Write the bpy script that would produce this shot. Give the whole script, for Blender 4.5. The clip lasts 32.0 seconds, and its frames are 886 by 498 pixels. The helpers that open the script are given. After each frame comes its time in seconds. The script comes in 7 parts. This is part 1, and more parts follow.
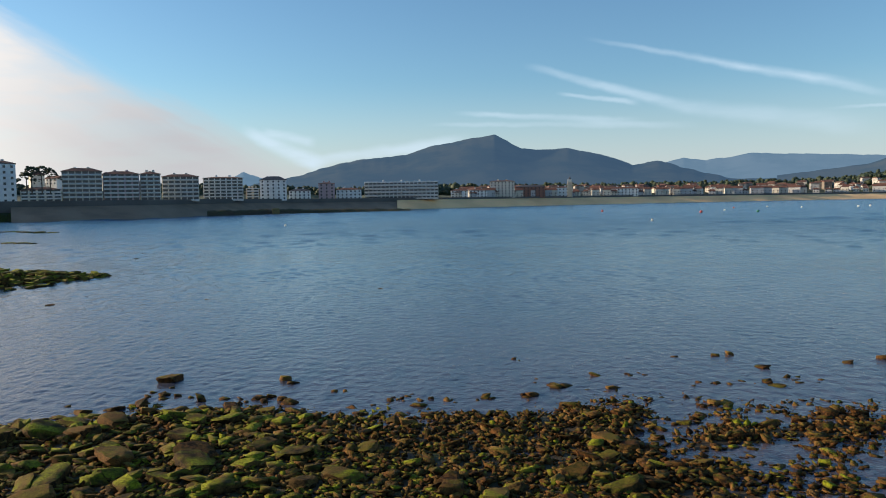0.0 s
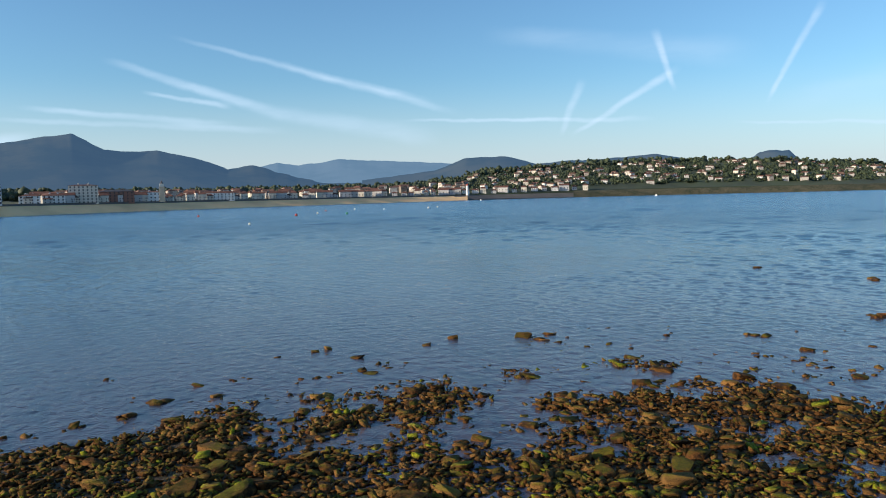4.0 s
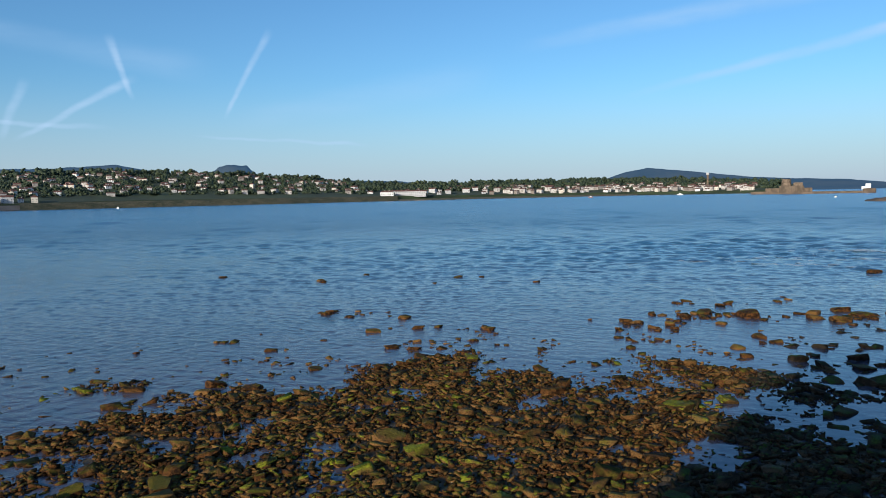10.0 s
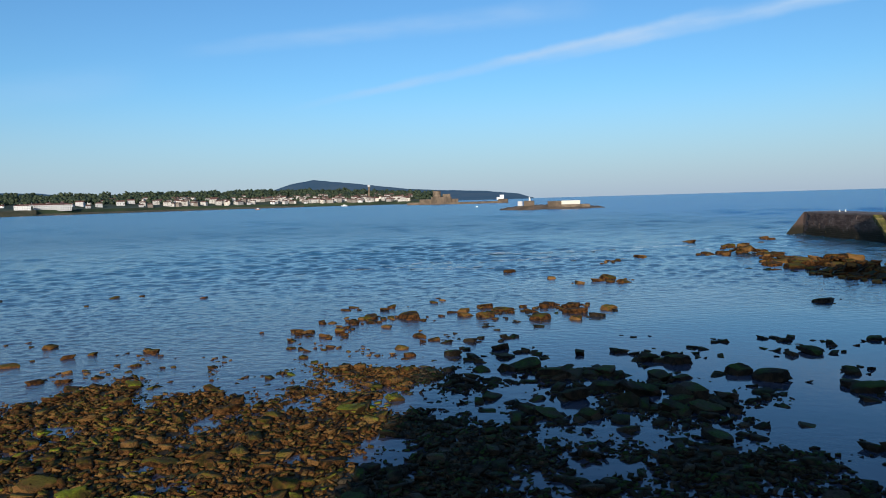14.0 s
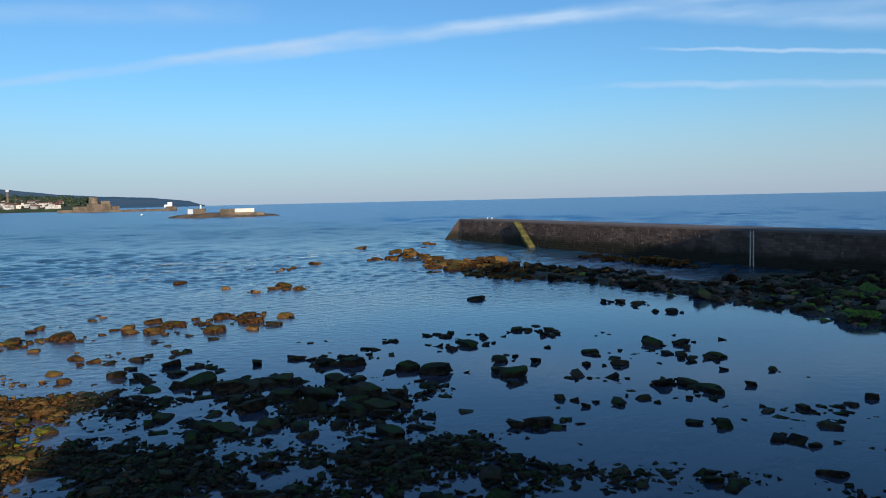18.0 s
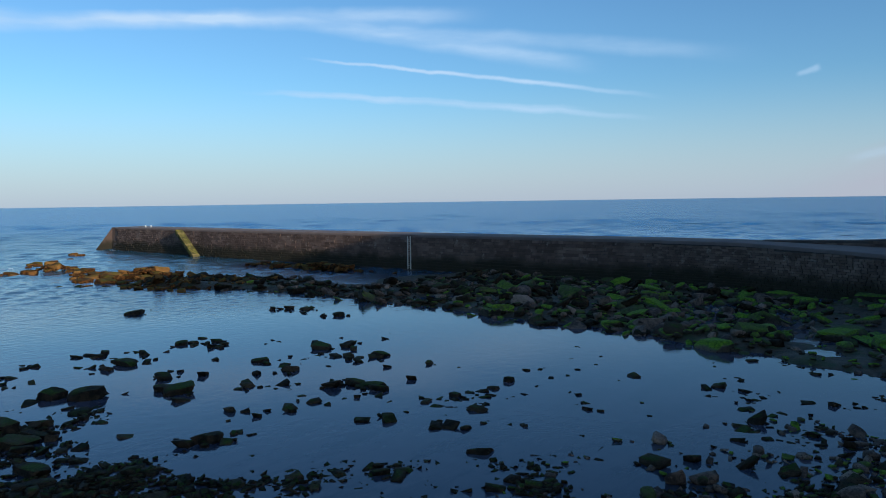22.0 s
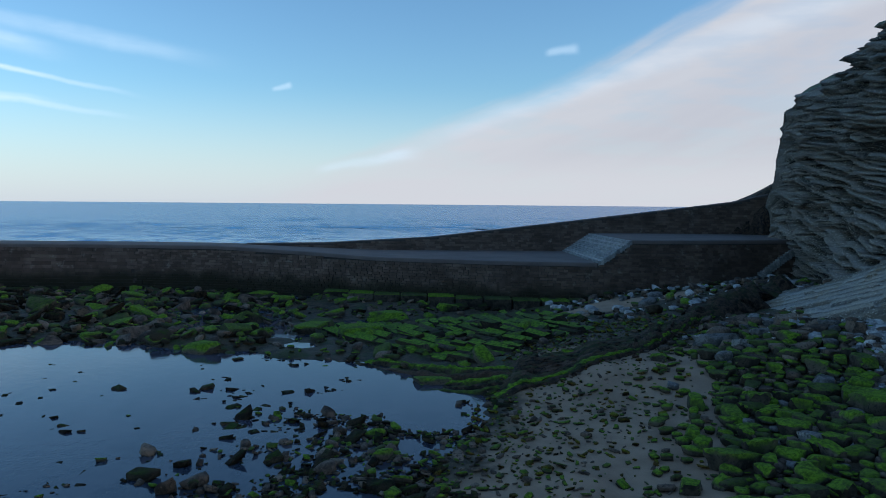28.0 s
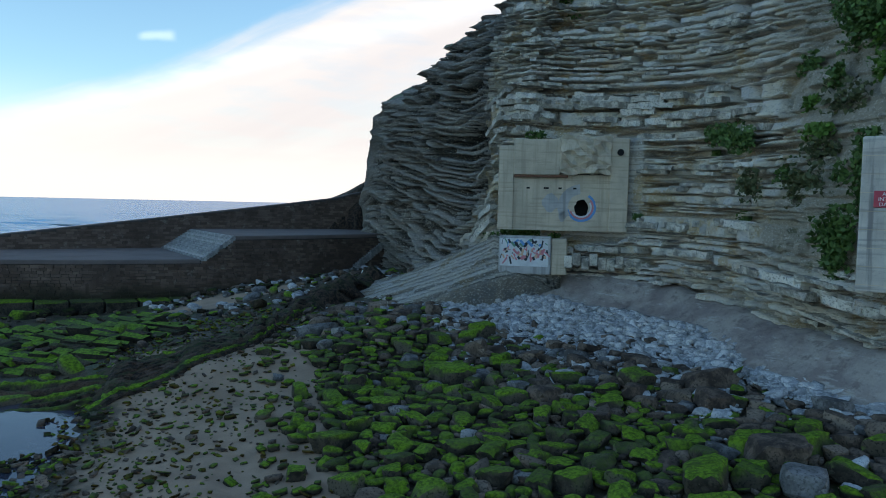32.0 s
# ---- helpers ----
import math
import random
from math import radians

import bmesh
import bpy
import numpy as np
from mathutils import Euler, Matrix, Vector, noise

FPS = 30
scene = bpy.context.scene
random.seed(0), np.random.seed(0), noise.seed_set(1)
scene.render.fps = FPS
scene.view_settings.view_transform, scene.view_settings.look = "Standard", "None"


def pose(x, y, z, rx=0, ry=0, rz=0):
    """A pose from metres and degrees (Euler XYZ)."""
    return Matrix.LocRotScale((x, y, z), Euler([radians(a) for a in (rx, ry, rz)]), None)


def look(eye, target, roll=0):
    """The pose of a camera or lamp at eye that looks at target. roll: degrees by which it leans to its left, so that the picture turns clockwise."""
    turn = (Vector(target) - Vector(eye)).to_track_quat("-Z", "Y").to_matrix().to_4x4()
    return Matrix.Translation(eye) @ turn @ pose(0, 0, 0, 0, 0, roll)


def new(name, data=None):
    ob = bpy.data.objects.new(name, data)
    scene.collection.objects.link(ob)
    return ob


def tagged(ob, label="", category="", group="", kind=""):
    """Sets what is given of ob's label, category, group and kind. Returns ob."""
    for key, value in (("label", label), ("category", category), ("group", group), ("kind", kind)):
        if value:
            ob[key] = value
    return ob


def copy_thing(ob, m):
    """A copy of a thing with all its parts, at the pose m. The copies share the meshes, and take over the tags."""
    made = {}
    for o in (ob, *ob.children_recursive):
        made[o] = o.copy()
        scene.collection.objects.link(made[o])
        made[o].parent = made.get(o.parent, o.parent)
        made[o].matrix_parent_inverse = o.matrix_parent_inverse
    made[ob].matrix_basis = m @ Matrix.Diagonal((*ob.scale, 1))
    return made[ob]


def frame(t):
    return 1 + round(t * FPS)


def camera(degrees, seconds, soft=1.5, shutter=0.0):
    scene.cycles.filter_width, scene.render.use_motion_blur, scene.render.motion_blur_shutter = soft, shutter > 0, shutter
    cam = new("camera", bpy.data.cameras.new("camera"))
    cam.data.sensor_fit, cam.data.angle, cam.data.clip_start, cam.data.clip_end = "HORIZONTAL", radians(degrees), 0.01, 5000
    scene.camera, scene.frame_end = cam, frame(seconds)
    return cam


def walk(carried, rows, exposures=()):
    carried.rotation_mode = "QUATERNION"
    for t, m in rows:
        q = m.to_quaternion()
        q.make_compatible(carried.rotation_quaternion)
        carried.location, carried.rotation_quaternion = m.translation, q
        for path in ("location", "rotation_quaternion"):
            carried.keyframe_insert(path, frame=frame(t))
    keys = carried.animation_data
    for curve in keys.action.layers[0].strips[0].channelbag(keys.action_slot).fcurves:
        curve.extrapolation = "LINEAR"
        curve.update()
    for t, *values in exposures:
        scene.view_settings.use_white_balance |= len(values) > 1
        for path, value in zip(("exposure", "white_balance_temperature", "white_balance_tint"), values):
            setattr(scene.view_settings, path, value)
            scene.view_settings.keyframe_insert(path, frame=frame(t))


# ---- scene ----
EXPOSURES = [(0.0, 0.52, 7250, 11), (3.0, 0.62, 6950, 11), (6.0, 0.48, 6350, 9), (13.0, 0.1, 5950, 9), (20.0, 0.15, 6050, 9), (24.0, 0.42, 6400, 10), (28.0, 0.72, 6850, 10), (30.0, 1.08, 7400, 11), (31.0, 1.24, 7800, 12), (32.0, 1.36, 8200, 12)]
cam = camera(61.27, 32.0, soft=1.0)
EYE = 11.0   # metres over the still water
TURN = [
    (0, -0.00, -3.90, 0.92), (0.5, -3.98, -3.83, 1.23), (1, -7.86, -3.85, 1.39), (1.5, -11.62, -3.89, 1.45), (2, -15.27, -3.94, 1.45),
    (2.5, -18.92, -4.00, 1.44), (3, -22.64, -4.07, 1.44), (3.5, -26.42, -4.13, 1.41), (5.5, -40.87, -4.28, 1.26), (6, -44.41, -4.30, 1.24),
    (6.5, -47.94, -4.33, 1.30), (7, -51.40, -4.32, 1.32), (7.5, -54.77, -4.31, 1.31), (8, -57.96, -4.28, 1.34), (8.5, -61.17, -4.26, 1.32),
    (9, -64.25, -4.22, 1.28), (9.5, -66.73, -4.17, 1.25), (10, -69.47, -4.12, 1.18), (10.5, -72.53, -4.05, 1.11), (11, -75.82, -4.01, 1.07),
    (11.5, -79.28, -3.98, 1.05), (12, -82.49, -3.92, 1.08), (12.5, -85.73, -3.89, 1.19), (13, -88.76, -3.87, 1.36), (13.5, -91.69, -3.83, 1.53),
    (14, -94.52, -3.83, 1.61), (14.5, -97.47, -3.84, 1.58), (16.5, -109.15, -3.85, 1.36), (17, -112.21, -3.85, 1.32), (17.5, -115.55, -3.84, 1.27),
    (18, -119.04, -3.83, 1.23), (18.5, -122.41, -3.84, 1.18), (19, -125.51, -3.84, 1.14), (19.5, -128.51, -3.83, 1.13), (20, -131.51, -3.83, 1.08),
    (20.5, -134.59, -3.83, 1.00), (21, -137.76, -3.79, 0.93), (21.5, -140.86, -3.76, 0.88), (22, -144.10, -3.73, 0.80), (22.5, -147.45, -3.71, 0.72),
    (23, -150.59, -3.69, 0.63), (23.5, -153.61, -3.61, 0.51), (24, -156.70, -3.58, 0.34), (24.5, -159.51, -3.57, 0.21), (26.5, -171.24, -3.51, -0.17),
    (27, -174.66, -3.50, -0.27), (27.5, -178.25, -3.49, -0.39), (28, -182.03, -3.52, -0.51), (28.5, -185.81, -3.46, -0.63), (29, -189.48, -3.45, -0.73),
    (29.5, -193.20, -3.43, -0.84), (30, -196.86, -3.44, -0.94), (30.5, -200.68, -3.43, -1.04), (31, -204.42, -3.43, -1.15), (31.5, -208.14, -3.45, -1.24),
    (32, -211.74, -3.41, -1.27),
]   # seconds, yaw, pitch, roll
walk(cam, [(t, pose(0, 0, EYE, 90 + p, r, y)) for t, y, p, r in TURN], exposures=EXPOSURES)

# ---------------------------------------------------------------- sun and sky
SUN_AZ, SUN_EL = 78.0, 15.0   # azimuths count from the first heading, positive to the left


def way(az, el=0.0):
    a, e = radians(az), radians(el)
    return Vector((-math.sin(a) * math.cos(e), math.cos(a) * math.cos(e), math.sin(e)))


def polar(az, dist, z=0.0):
    return Vector((-math.sin(radians(az)) * dist, math.cos(radians(az)) * dist, z))


sun_data = bpy.data.lights.new("sun", "SUN")
sun_data.energy, sun_data.angle, sun_data.color = 4.2, radians(0.55), (1.0, 0.87, 0.69)
sun = new("sun", sun_data)
sun.matrix_world = look(way(SUN_AZ, SUN_EL) * 300, (0, 0, 0))

world = bpy.data.worlds.new("sky")
scene.world = world
world.use_nodes = True
wt = world.node_tree
wt.nodes.clear()


def wn(kind, operation=None):
    node = wt.nodes.new(kind)
    if operation:
        node.operation = operation
    return node


def wl(a, b):
    wt.links.new(a, b)


def wmath(op, a, b=None, c=None):
    node = wn("ShaderNodeMath", operation=op)
    for i, v in enumerate((a, b, c)):
        if v is None:
            continue
        if isinstance(v, (int, float)):
            node.inputs[i].default_value = v
        else:
            wl(v, node.inputs[i])
    return node.outputs[0]


def wdot(vec, v):
    node = wn("ShaderNodeVectorMath", operation="DOT_PRODUCT")
    wl(vec, node.inputs[0])
    node.inputs[1].default_value = v
    return node.outputs["Value"]


def wramp(value, lo, hi, a=0.0, b=1.0):
    node = wn("ShaderNodeMapRange")
    node.interpolation_type = "SMOOTHSTEP"
    wl(value, node.inputs[0])
    for i, v in enumerate((lo, hi, a, b)):
        node.inputs[1 + i].default_value = v
    return node.outputs[0]


sky = wn("ShaderNodeTexSky")
sky.sky_type, sky.sun_disc = "NISHITA", False
sky.sun_elevation, sky.sun_rotation = radians(SUN_EL), radians(360 - SUN_AZ)
sky.altitude, sky.air_density, sky.dust_density, sky.ozone_density = 0, 1.0, 0.6, 2.2
coord = wn("ShaderNodeTexCoord")
direction = coord.outputs["Generated"]
# cirrus wobble: the streaks are read at a slightly disturbed direction
wob = wn("ShaderNodeTexNoise")
wl(direction, wob.inputs["Vector"])
wob.inputs["Scale"].default_value, wob.inputs["Detail"].default_value = 22, 5
shift = wn("ShaderNodeVectorMath", operation="MULTIPLY_ADD")
wl(wob.outputs["Color"], shift.inputs[0])
shift.inputs[1].default_value = (0.009,) * 3
add = wn("ShaderNodeVectorMath", operation="SUBTRACT")
wl(direction, add.inputs[0])
add.inputs[1].default_value = (0.0045,) * 3
wl(add.outputs[0], shift.inputs[2])
bent = shift.outputs[0]
fleece = wn("ShaderNodeTexNoise")
stretch = wn("ShaderNodeMapping")
stretch.inputs["Scale"].default_value = (3, 3, 14)
wl(direction, stretch.inputs[0])
wl(stretch.outputs[0], fleece.inputs["Vector"])
fleece.inputs["Scale"].default_value, fleece.inputs["Detail"].default_value = 3.5, 7
fleece_v = wramp(fleece.outputs["Fac"], 0.3, 0.72)


def streak(a, b, wide, power, grow=0.3):
    """A cloud trail along the great circle from a to b, each (azimuth, elevation); wide in degrees."""
    p, q = way(*a), way(*b)
    nrm = p.cross(q).normalized()
    mid = (p + q).normalized()
    along = nrm.cross(mid)
    half = math.sin(p.angle(q) / 2)
    d = wmath("ABSOLUTE", wdot(bent, nrm))
    s = wdot(direction, along)
    w = wmath("MULTIPLY_ADD", s, radians(wide) * grow / half, radians(wide))
    core = wmath("SUBTRACT", 1.0, wmath("DIVIDE", d, w))
    core = wramp(core, 0.0, 0.9)
    ends = wramp(wmath("ABSOLUTE", s), half * 0.55, half, 1.0, 0.0)
    front = wmath("GREATER_THAN", wdot(direction, mid), 0.2)
    return wmath("MULTIPLY", wmath("MULTIPLY", core, ends), wmath("MULTIPLY", front, power))


STREAKS = [   # from, to, half width, density
    ((-10.1, 11.6), (-30.4, 6.7), 0.33, 0.42),
    ((-5.9, 9.8), (-19.3, 5.8), 0.5, 0.65),
    ((-0.4, 6.4), (-15.4, 5.3), 0.35, 0.6),
    ((1.8, 5.6), (-19.3, 4.9), 0.3, 0.5),
    ((-8.4, 7.7), (-15.0, 6.6), 0.25, 0.6),
    ((-15.4, 6.6), (-30.5, 4.2), 0.9, 0.4),
    ((15.2, 5.4), (8.5, 2.2), 0.8, 1.0),
    ((11.5, 2.7), (-2.8, 4.3), 0.7, 0.9),
    ((13.6, 5.2), (9.3, 4.2), 0.5, 0.8),
    ((-26.5, 5.6), (-46.5, 5.1), 0.22, 0.75),
    ((-39.0, 4.0), (-40.8, 8.4), 0.4, 0.6),
    ((-39.6, 4.0), (-47.9, 8.8), 0.35, 0.8),
    ((-47.4, 6.9), (-45.8, 11.6), 0.35, 0.8),
    ((-53.3, 5.6), (-57.0, 12.4), 0.32, 0.85),
    ((-50.7, 4.6), (-64.5, 3.9), 0.18, 0.6),
    ((-14.4, 10.6), (-32.1, 5.9), 0.35, 0.4),
    ((-32.8, 11.8), (-53.7, 9.0), 1.2, 0.25),
    ((-52.9, 5.4), (-74.8, 9.2), 1.5, 0.2),
    ((-81.9, 6.6), (-119.1, 12.7), 0.55, 0.7),
    ((-74.2, 10.6), (-108.1, 13.7), 1.0, 0.45),
    ((-95.4, 9.5), (-116.3, 12.6), 0.5, 0.55),
    ((-100.0, 9.6), (-134.0, 13.3), 0.6, 0.75),
    ((-112.3, 11.9), (-148.7, 13.5), 0.7, 0.8),
    ((-133.2, 12.8), (-155.9, 9.5), 0.7, 0.45),
    ((-133.2, 10.6), (-155.9, 8.0), 0.22, 0.85),
    ((-129.8, 8.2), (-156.0, 6.4), 0.28, 0.8),
    ((-127.8, 8.1), (-161.5, 5.6), 0.25, 0.6),
    ((-133.2, 10.6), (-161.5, 7.1), 0.22, 0.55),
    ((-120.5, 13.0), (-167.9, 9.6), 0.7, 0.55),
    ((-134.8, 13.2), (-156.9, 9.4), 0.7, 0.4),
    ((-169.1, 8.1), (-170.8, 8.6), 0.3, 0.6),
    ((-171.8, 2.3), (178.9, 3.9), 0.7, 0.25),
    ((170.6, 11.1), (167.7, 11.4), 0.5, 0.5),
    ((-172.0, 2.4), (179.9, 3.7), 0.5, 0.3),
    ((184.0, 2.9), (136.0, 17.0), 1.3, 0.3),
]
total = None
for args in STREAKS:
    m = streak(*args[:3], args[3] * 0.66)
    total = m if total is None else wmath("ADD", total, m)
total = wmath("MULTIPLY", total, wmath("MULTIPLY_ADD", fleece_v, 0.6, 0.55))


def bank(a, b, soft, inside):
    """Everything under the great circle from a to b, on the side of the direction inside: how deep, and how far in."""
    nrm = way(*a).cross(way(*b)).normalized()
    if nrm.dot(way(*inside)) < 0:
        nrm = -nrm
    deep = wdot(bent, nrm)
    # fibres that run along the edge
    along = (way(*a) + way(*b)).normalized().cross(nrm)
    sep = wn("ShaderNodeCombineXYZ")
    wl(wmath("MULTIPLY", deep, 26.0), sep.inputs[0])
    wl(wmath("MULTIPLY", wdot(direction, along), 3.2), sep.inputs[1])
    grain = wn("ShaderNodeTexNoise")
    wl(sep.outputs[0], grain.inputs["Vector"])
    grain.inputs["Scale"].default_value, grain.inputs["Detail"].default_value = 1.3, 6
    fibre = wramp(grain.outputs["Fac"], 0.32, 0.70)
    edge_ = wmath("ADD", deep, wmath("MULTIPLY", wmath("SUBTRACT", fibre, 0.6), soft * 0.45))
    return wramp(edge_, -0.008, soft), wmath("MULTIPLY_ADD", wramp(deep, soft * 0.6, soft * 3.2), 0.72, wmath("MULTIPLY", fibre, 0.28))


veil_a, deep_a = bank((30.0, 12.9), (12.0, 3.3), 0.04, (40, 2))
veil_b, deep_b = bank((179.6, 5.8), (150.8, 15.3), 0.036, (140, 4))
veil = wmath("MAXIMUM", veil_a, wmath("MULTIPLY", veil_b, 0.95))
inner = wmath("MAXIMUM", wmath("MULTIPLY", deep_a, veil_a), wmath("MULTIPLY", deep_b, veil_b))
veil = wmath("MULTIPLY", veil, wmath("MULTIPLY_ADD", fleece_v, 0.30, 0.74))
cover = wmath("MINIMUM", veil, 0.94)
trail = wmath("MINIMUM", total, 0.94)
up = wn("ShaderNodeSeparateXYZ")
wl(direction, up.inputs[0])
haze = wramp(up.outputs["Z"], -0.01, 0.16, 0.72, 0.0)
glow = wramp(wdot(direction, way(SUN_AZ, SUN_EL)), 0.5, 1.0, 0.0, 1.0)
tone = wn("ShaderNodeMix")
tone.data_type = "RGBA"
wl(glow, tone.inputs[0])
body = wn("ShaderNodeMix")
body.data_type = "RGBA"
wl(wmath("MULTIPLY", inner, wramp(up.outputs["Z"], 0.02, 0.09)), body.inputs[0])
body.inputs[6].default_value = (3.85, 4.1, 4.7, 1)
body.inputs[7].default_value = (3.3, 3.5, 4.15, 1)
wl(body.outputs[2], tone.inputs[6])
tone.inputs[7].default_value = (11.6, 11.4, 11.2, 1)
mixc = wn("ShaderNodeMix")
mixc.data_type = "RGBA"
wl(cover, mixc.inputs[0])
tint = wn("ShaderNodeVectorMath", "MULTIPLY")
wl(sky.outputs[0], tint.inputs[0])
tint.inputs[1].default_value = (0.71, 1.025, 1.25)
low = wn("ShaderNodeMix")
low.data_type = "RGBA"
wl(glow, low.inputs[0])
low.inputs[6].default_value = (4.3, 4.75, 5.85, 1)
low.inputs[7].default_value = (11.6, 11.4, 11.2, 1)
hazy = wn("ShaderNodeMix")
hazy.data_type = "RGBA"
wl(haze, hazy.inputs[0])
wl(tint.outputs[0], hazy.inputs[6])
wl(low.outputs[2], hazy.inputs[7])
wl(hazy.outputs[2], mixc.inputs[6])
wl(tone.outputs[2], mixc.inputs[7])
bg = wn("ShaderNodeBackground")
bg.inputs["Strength"].default_value = 0.1
paint = wn("ShaderNodeMix")
paint.data_type = "RGBA"
wl(trail, paint.inputs[0])
wl(mixc.outputs[2], paint.inputs[6])
ice = wn("ShaderNodeMix")
ice.data_type = "RGBA"
wl(glow, ice.inputs[0])
ice.inputs[6].default_value = (4.5, 6.0, 7.7, 1)
ice.inputs[7].default_value = (14.5, 14.3, 14.0, 1)
wl(ice.outputs[2], paint.inputs[7])
wl(paint.outputs[2], bg.inputs["Color"])
out = wn("ShaderNodeOutputWorld")
wl(bg.outputs[0], out.inputs[0])

# ---------------------------------------------------------------- materials
class Tree:
    """A small writer of node materials."""

    def __init__(self, name):
        self.mat = bpy.data.materials.new(name)
        self.mat.use_nodes = True
        self.t = self.mat.node_tree
        self.t.nodes.clear()
        self.bsdf = self.t.nodes.new("ShaderNodeBsdfPrincipled")
        outp = self.t.nodes.new("ShaderNodeOutputMaterial")
        self.t.links.new(self.bsdf.outputs[0], outp.inputs[0])
        self.pos = self.t.nodes.new("ShaderNodeNewGeometry")

    def put(self, value, socket):
        if isinstance(value, (int, float)):
            socket.default_value = value
        elif isinstance(value, tuple):
            socket.default_value = (*value, 1) if len(value) == 3 and socket.type == "RGBA" else value
        else:
            self.t.links.new(value, socket)

    def noise(self, scale, detail=4, rough=0.55, vec=None, stretch=None):
        node = self.t.nodes.new("ShaderNodeTexNoise")
        node.inputs["Scale"].default_value = scale
        node.inputs["Detail"].default_value = detail
        node.inputs["Roughness"].default_value = rough
        vec = vec or self.pos.outputs["Position"]
        if stretch:
            m = self.t.nodes.new("ShaderNodeMapping")
            m.inputs["Scale"].default_value = stretch
            self.t.links.new(vec, m.inputs[0])
            vec = m.outputs[0]
        self.t.links.new(vec, node.inputs["Vector"])
        return node.outputs["Fac"]

    def ramp(self, value, lo, hi, a=0.0, b=1.0):
        node = self.t.nodes.new("ShaderNodeMapRange")
        node.interpolation_type = "SMOOTHSTEP"
        self.put(value, node.inputs[0])
        for i, v in enumerate((lo, hi, a, b)):
            node.inputs[1 + i].default_value = v
        return node.outputs[0]

    def math(self, op, a, b=0.0):
        node = self.t.nodes.new("ShaderNodeMath")
        node.operation = op
        self.put(a, node.inputs[0])
        self.put(b, node.inputs[1])
        return node.outputs[0]

    def mix(self, fac, a, b):
        node = self.t.nodes.new("ShaderNodeMix")
        node.data_type = "RGBA"
        self.put(fac, node.inputs[0])
        self.put(a, node.inputs[6])
        self.put(b, node.inputs[7])
        return node.outputs[2]

    def bump(self, height, strength=0.4, dist=0.05):
        node = self.t.nodes.new("ShaderNodeBump")
        node.inputs["Strength"].default_value = strength
        node.inputs["Distance"].default_value = dist
        self.put(height, node.inputs["Height"])
        self.t.links.new(node.outputs[0], self.bsdf.inputs["Normal"])

    def attr(self, name):
        node = self.t.nodes.new("ShaderNodeAttribute")
        node.attribute_name = name
        return node.outputs["Fac"]

    def axis(self, source, i):
        node = self.t.nodes.new("ShaderNodeSeparateXYZ")
        self.t.links.new(source, node.inputs[0])
        return node.outputs[i]

    def done(self, color, rough=0.8, metal=0.0, spec=0.5):
        self.put(color, self.bsdf.inputs["Base Color"])
        self.put(rough, self.bsdf.inputs["Roughness"])
        self.put(metal, self.bsdf.inputs["Metallic"])
        self.bsdf.inputs["Specular IOR Level"].default_value = spec
        return self.mat


def rocky(name, dark, mid, light, moss=None, moss_at=(0.45, 0.7), moss_amount=1.0, scale=2.2, moss_gap=(0.35, 0.62), bump=1.0, dist=0.06, rough=0.85, per_island=True, spec=0.25):
    """Weathered stone in three tones, with growth on its upward faces."""
    k = Tree(name)
    rnd = k.pos.outputs["Random Per Island"] if per_island else k.noise(0.35, 2)
    info = k.t.nodes.new("ShaderNodeObjectInfo").outputs["Random"]
    pick = k.math("FRACT", k.math("ADD", rnd, info))
    col = k.mix(k.ramp(k.noise(scale, 6, 0.62), 0.38, 0.62), dark, mid)
    col = k.mix(k.math("MULTIPLY", k.ramp(pick, 0.55, 1.0), 0.75), col, light)
    col = k.mix(k.ramp(k.noise(scale * 6, 4), 0.5, 0.66, 0.0, 0.85), col, dark)
    col = k.mix(k.ramp(k.noise(scale * 4.3, 5, 0.7), 0.58, 0.72, 0.0, 0.6), col, light)
    if moss:
        up = k.axis(k.pos.outputs["Normal"], 2)
        where = k.math("MULTIPLY", k.ramp(up, *moss_at), k.ramp(k.noise(scale * 0.35, 4), *moss_gap))
        where = k.math("MULTIPLY", where, k.ramp(pick, 0.0, 0.5, 0.25, 1.0))
        tint = k.mix(k.ramp(k.noise(scale * 4, 6, 0.7), 0.36, 0.64), moss, tuple(c * 0.3 for c in moss))
        col = k.mix(k.math("MULTIPLY", where, moss_amount), col, tint)
    k.bump(k.math("ADD", k.noise(scale * 2.5, 7, 0.65), k.math("MULTIPLY", k.noise(scale * 14, 4), 0.3)), bump, dist)
    return k.done(col, rough, spec=spec)


def plain(name, color, rough=0.6, metal=0.0, vary=0.18, scale=1.5, bump=0.0):
    k = Tree(name)
    col = k.mix(k.ramp(k.noise(scale, 5), 0.35, 0.7), color, tuple(c * (1 - vary) for c in color))
    if bump:
        k.bump(k.noise(scale * 8, 4), bump, 0.02)
    return k.done(col, rough, metal)


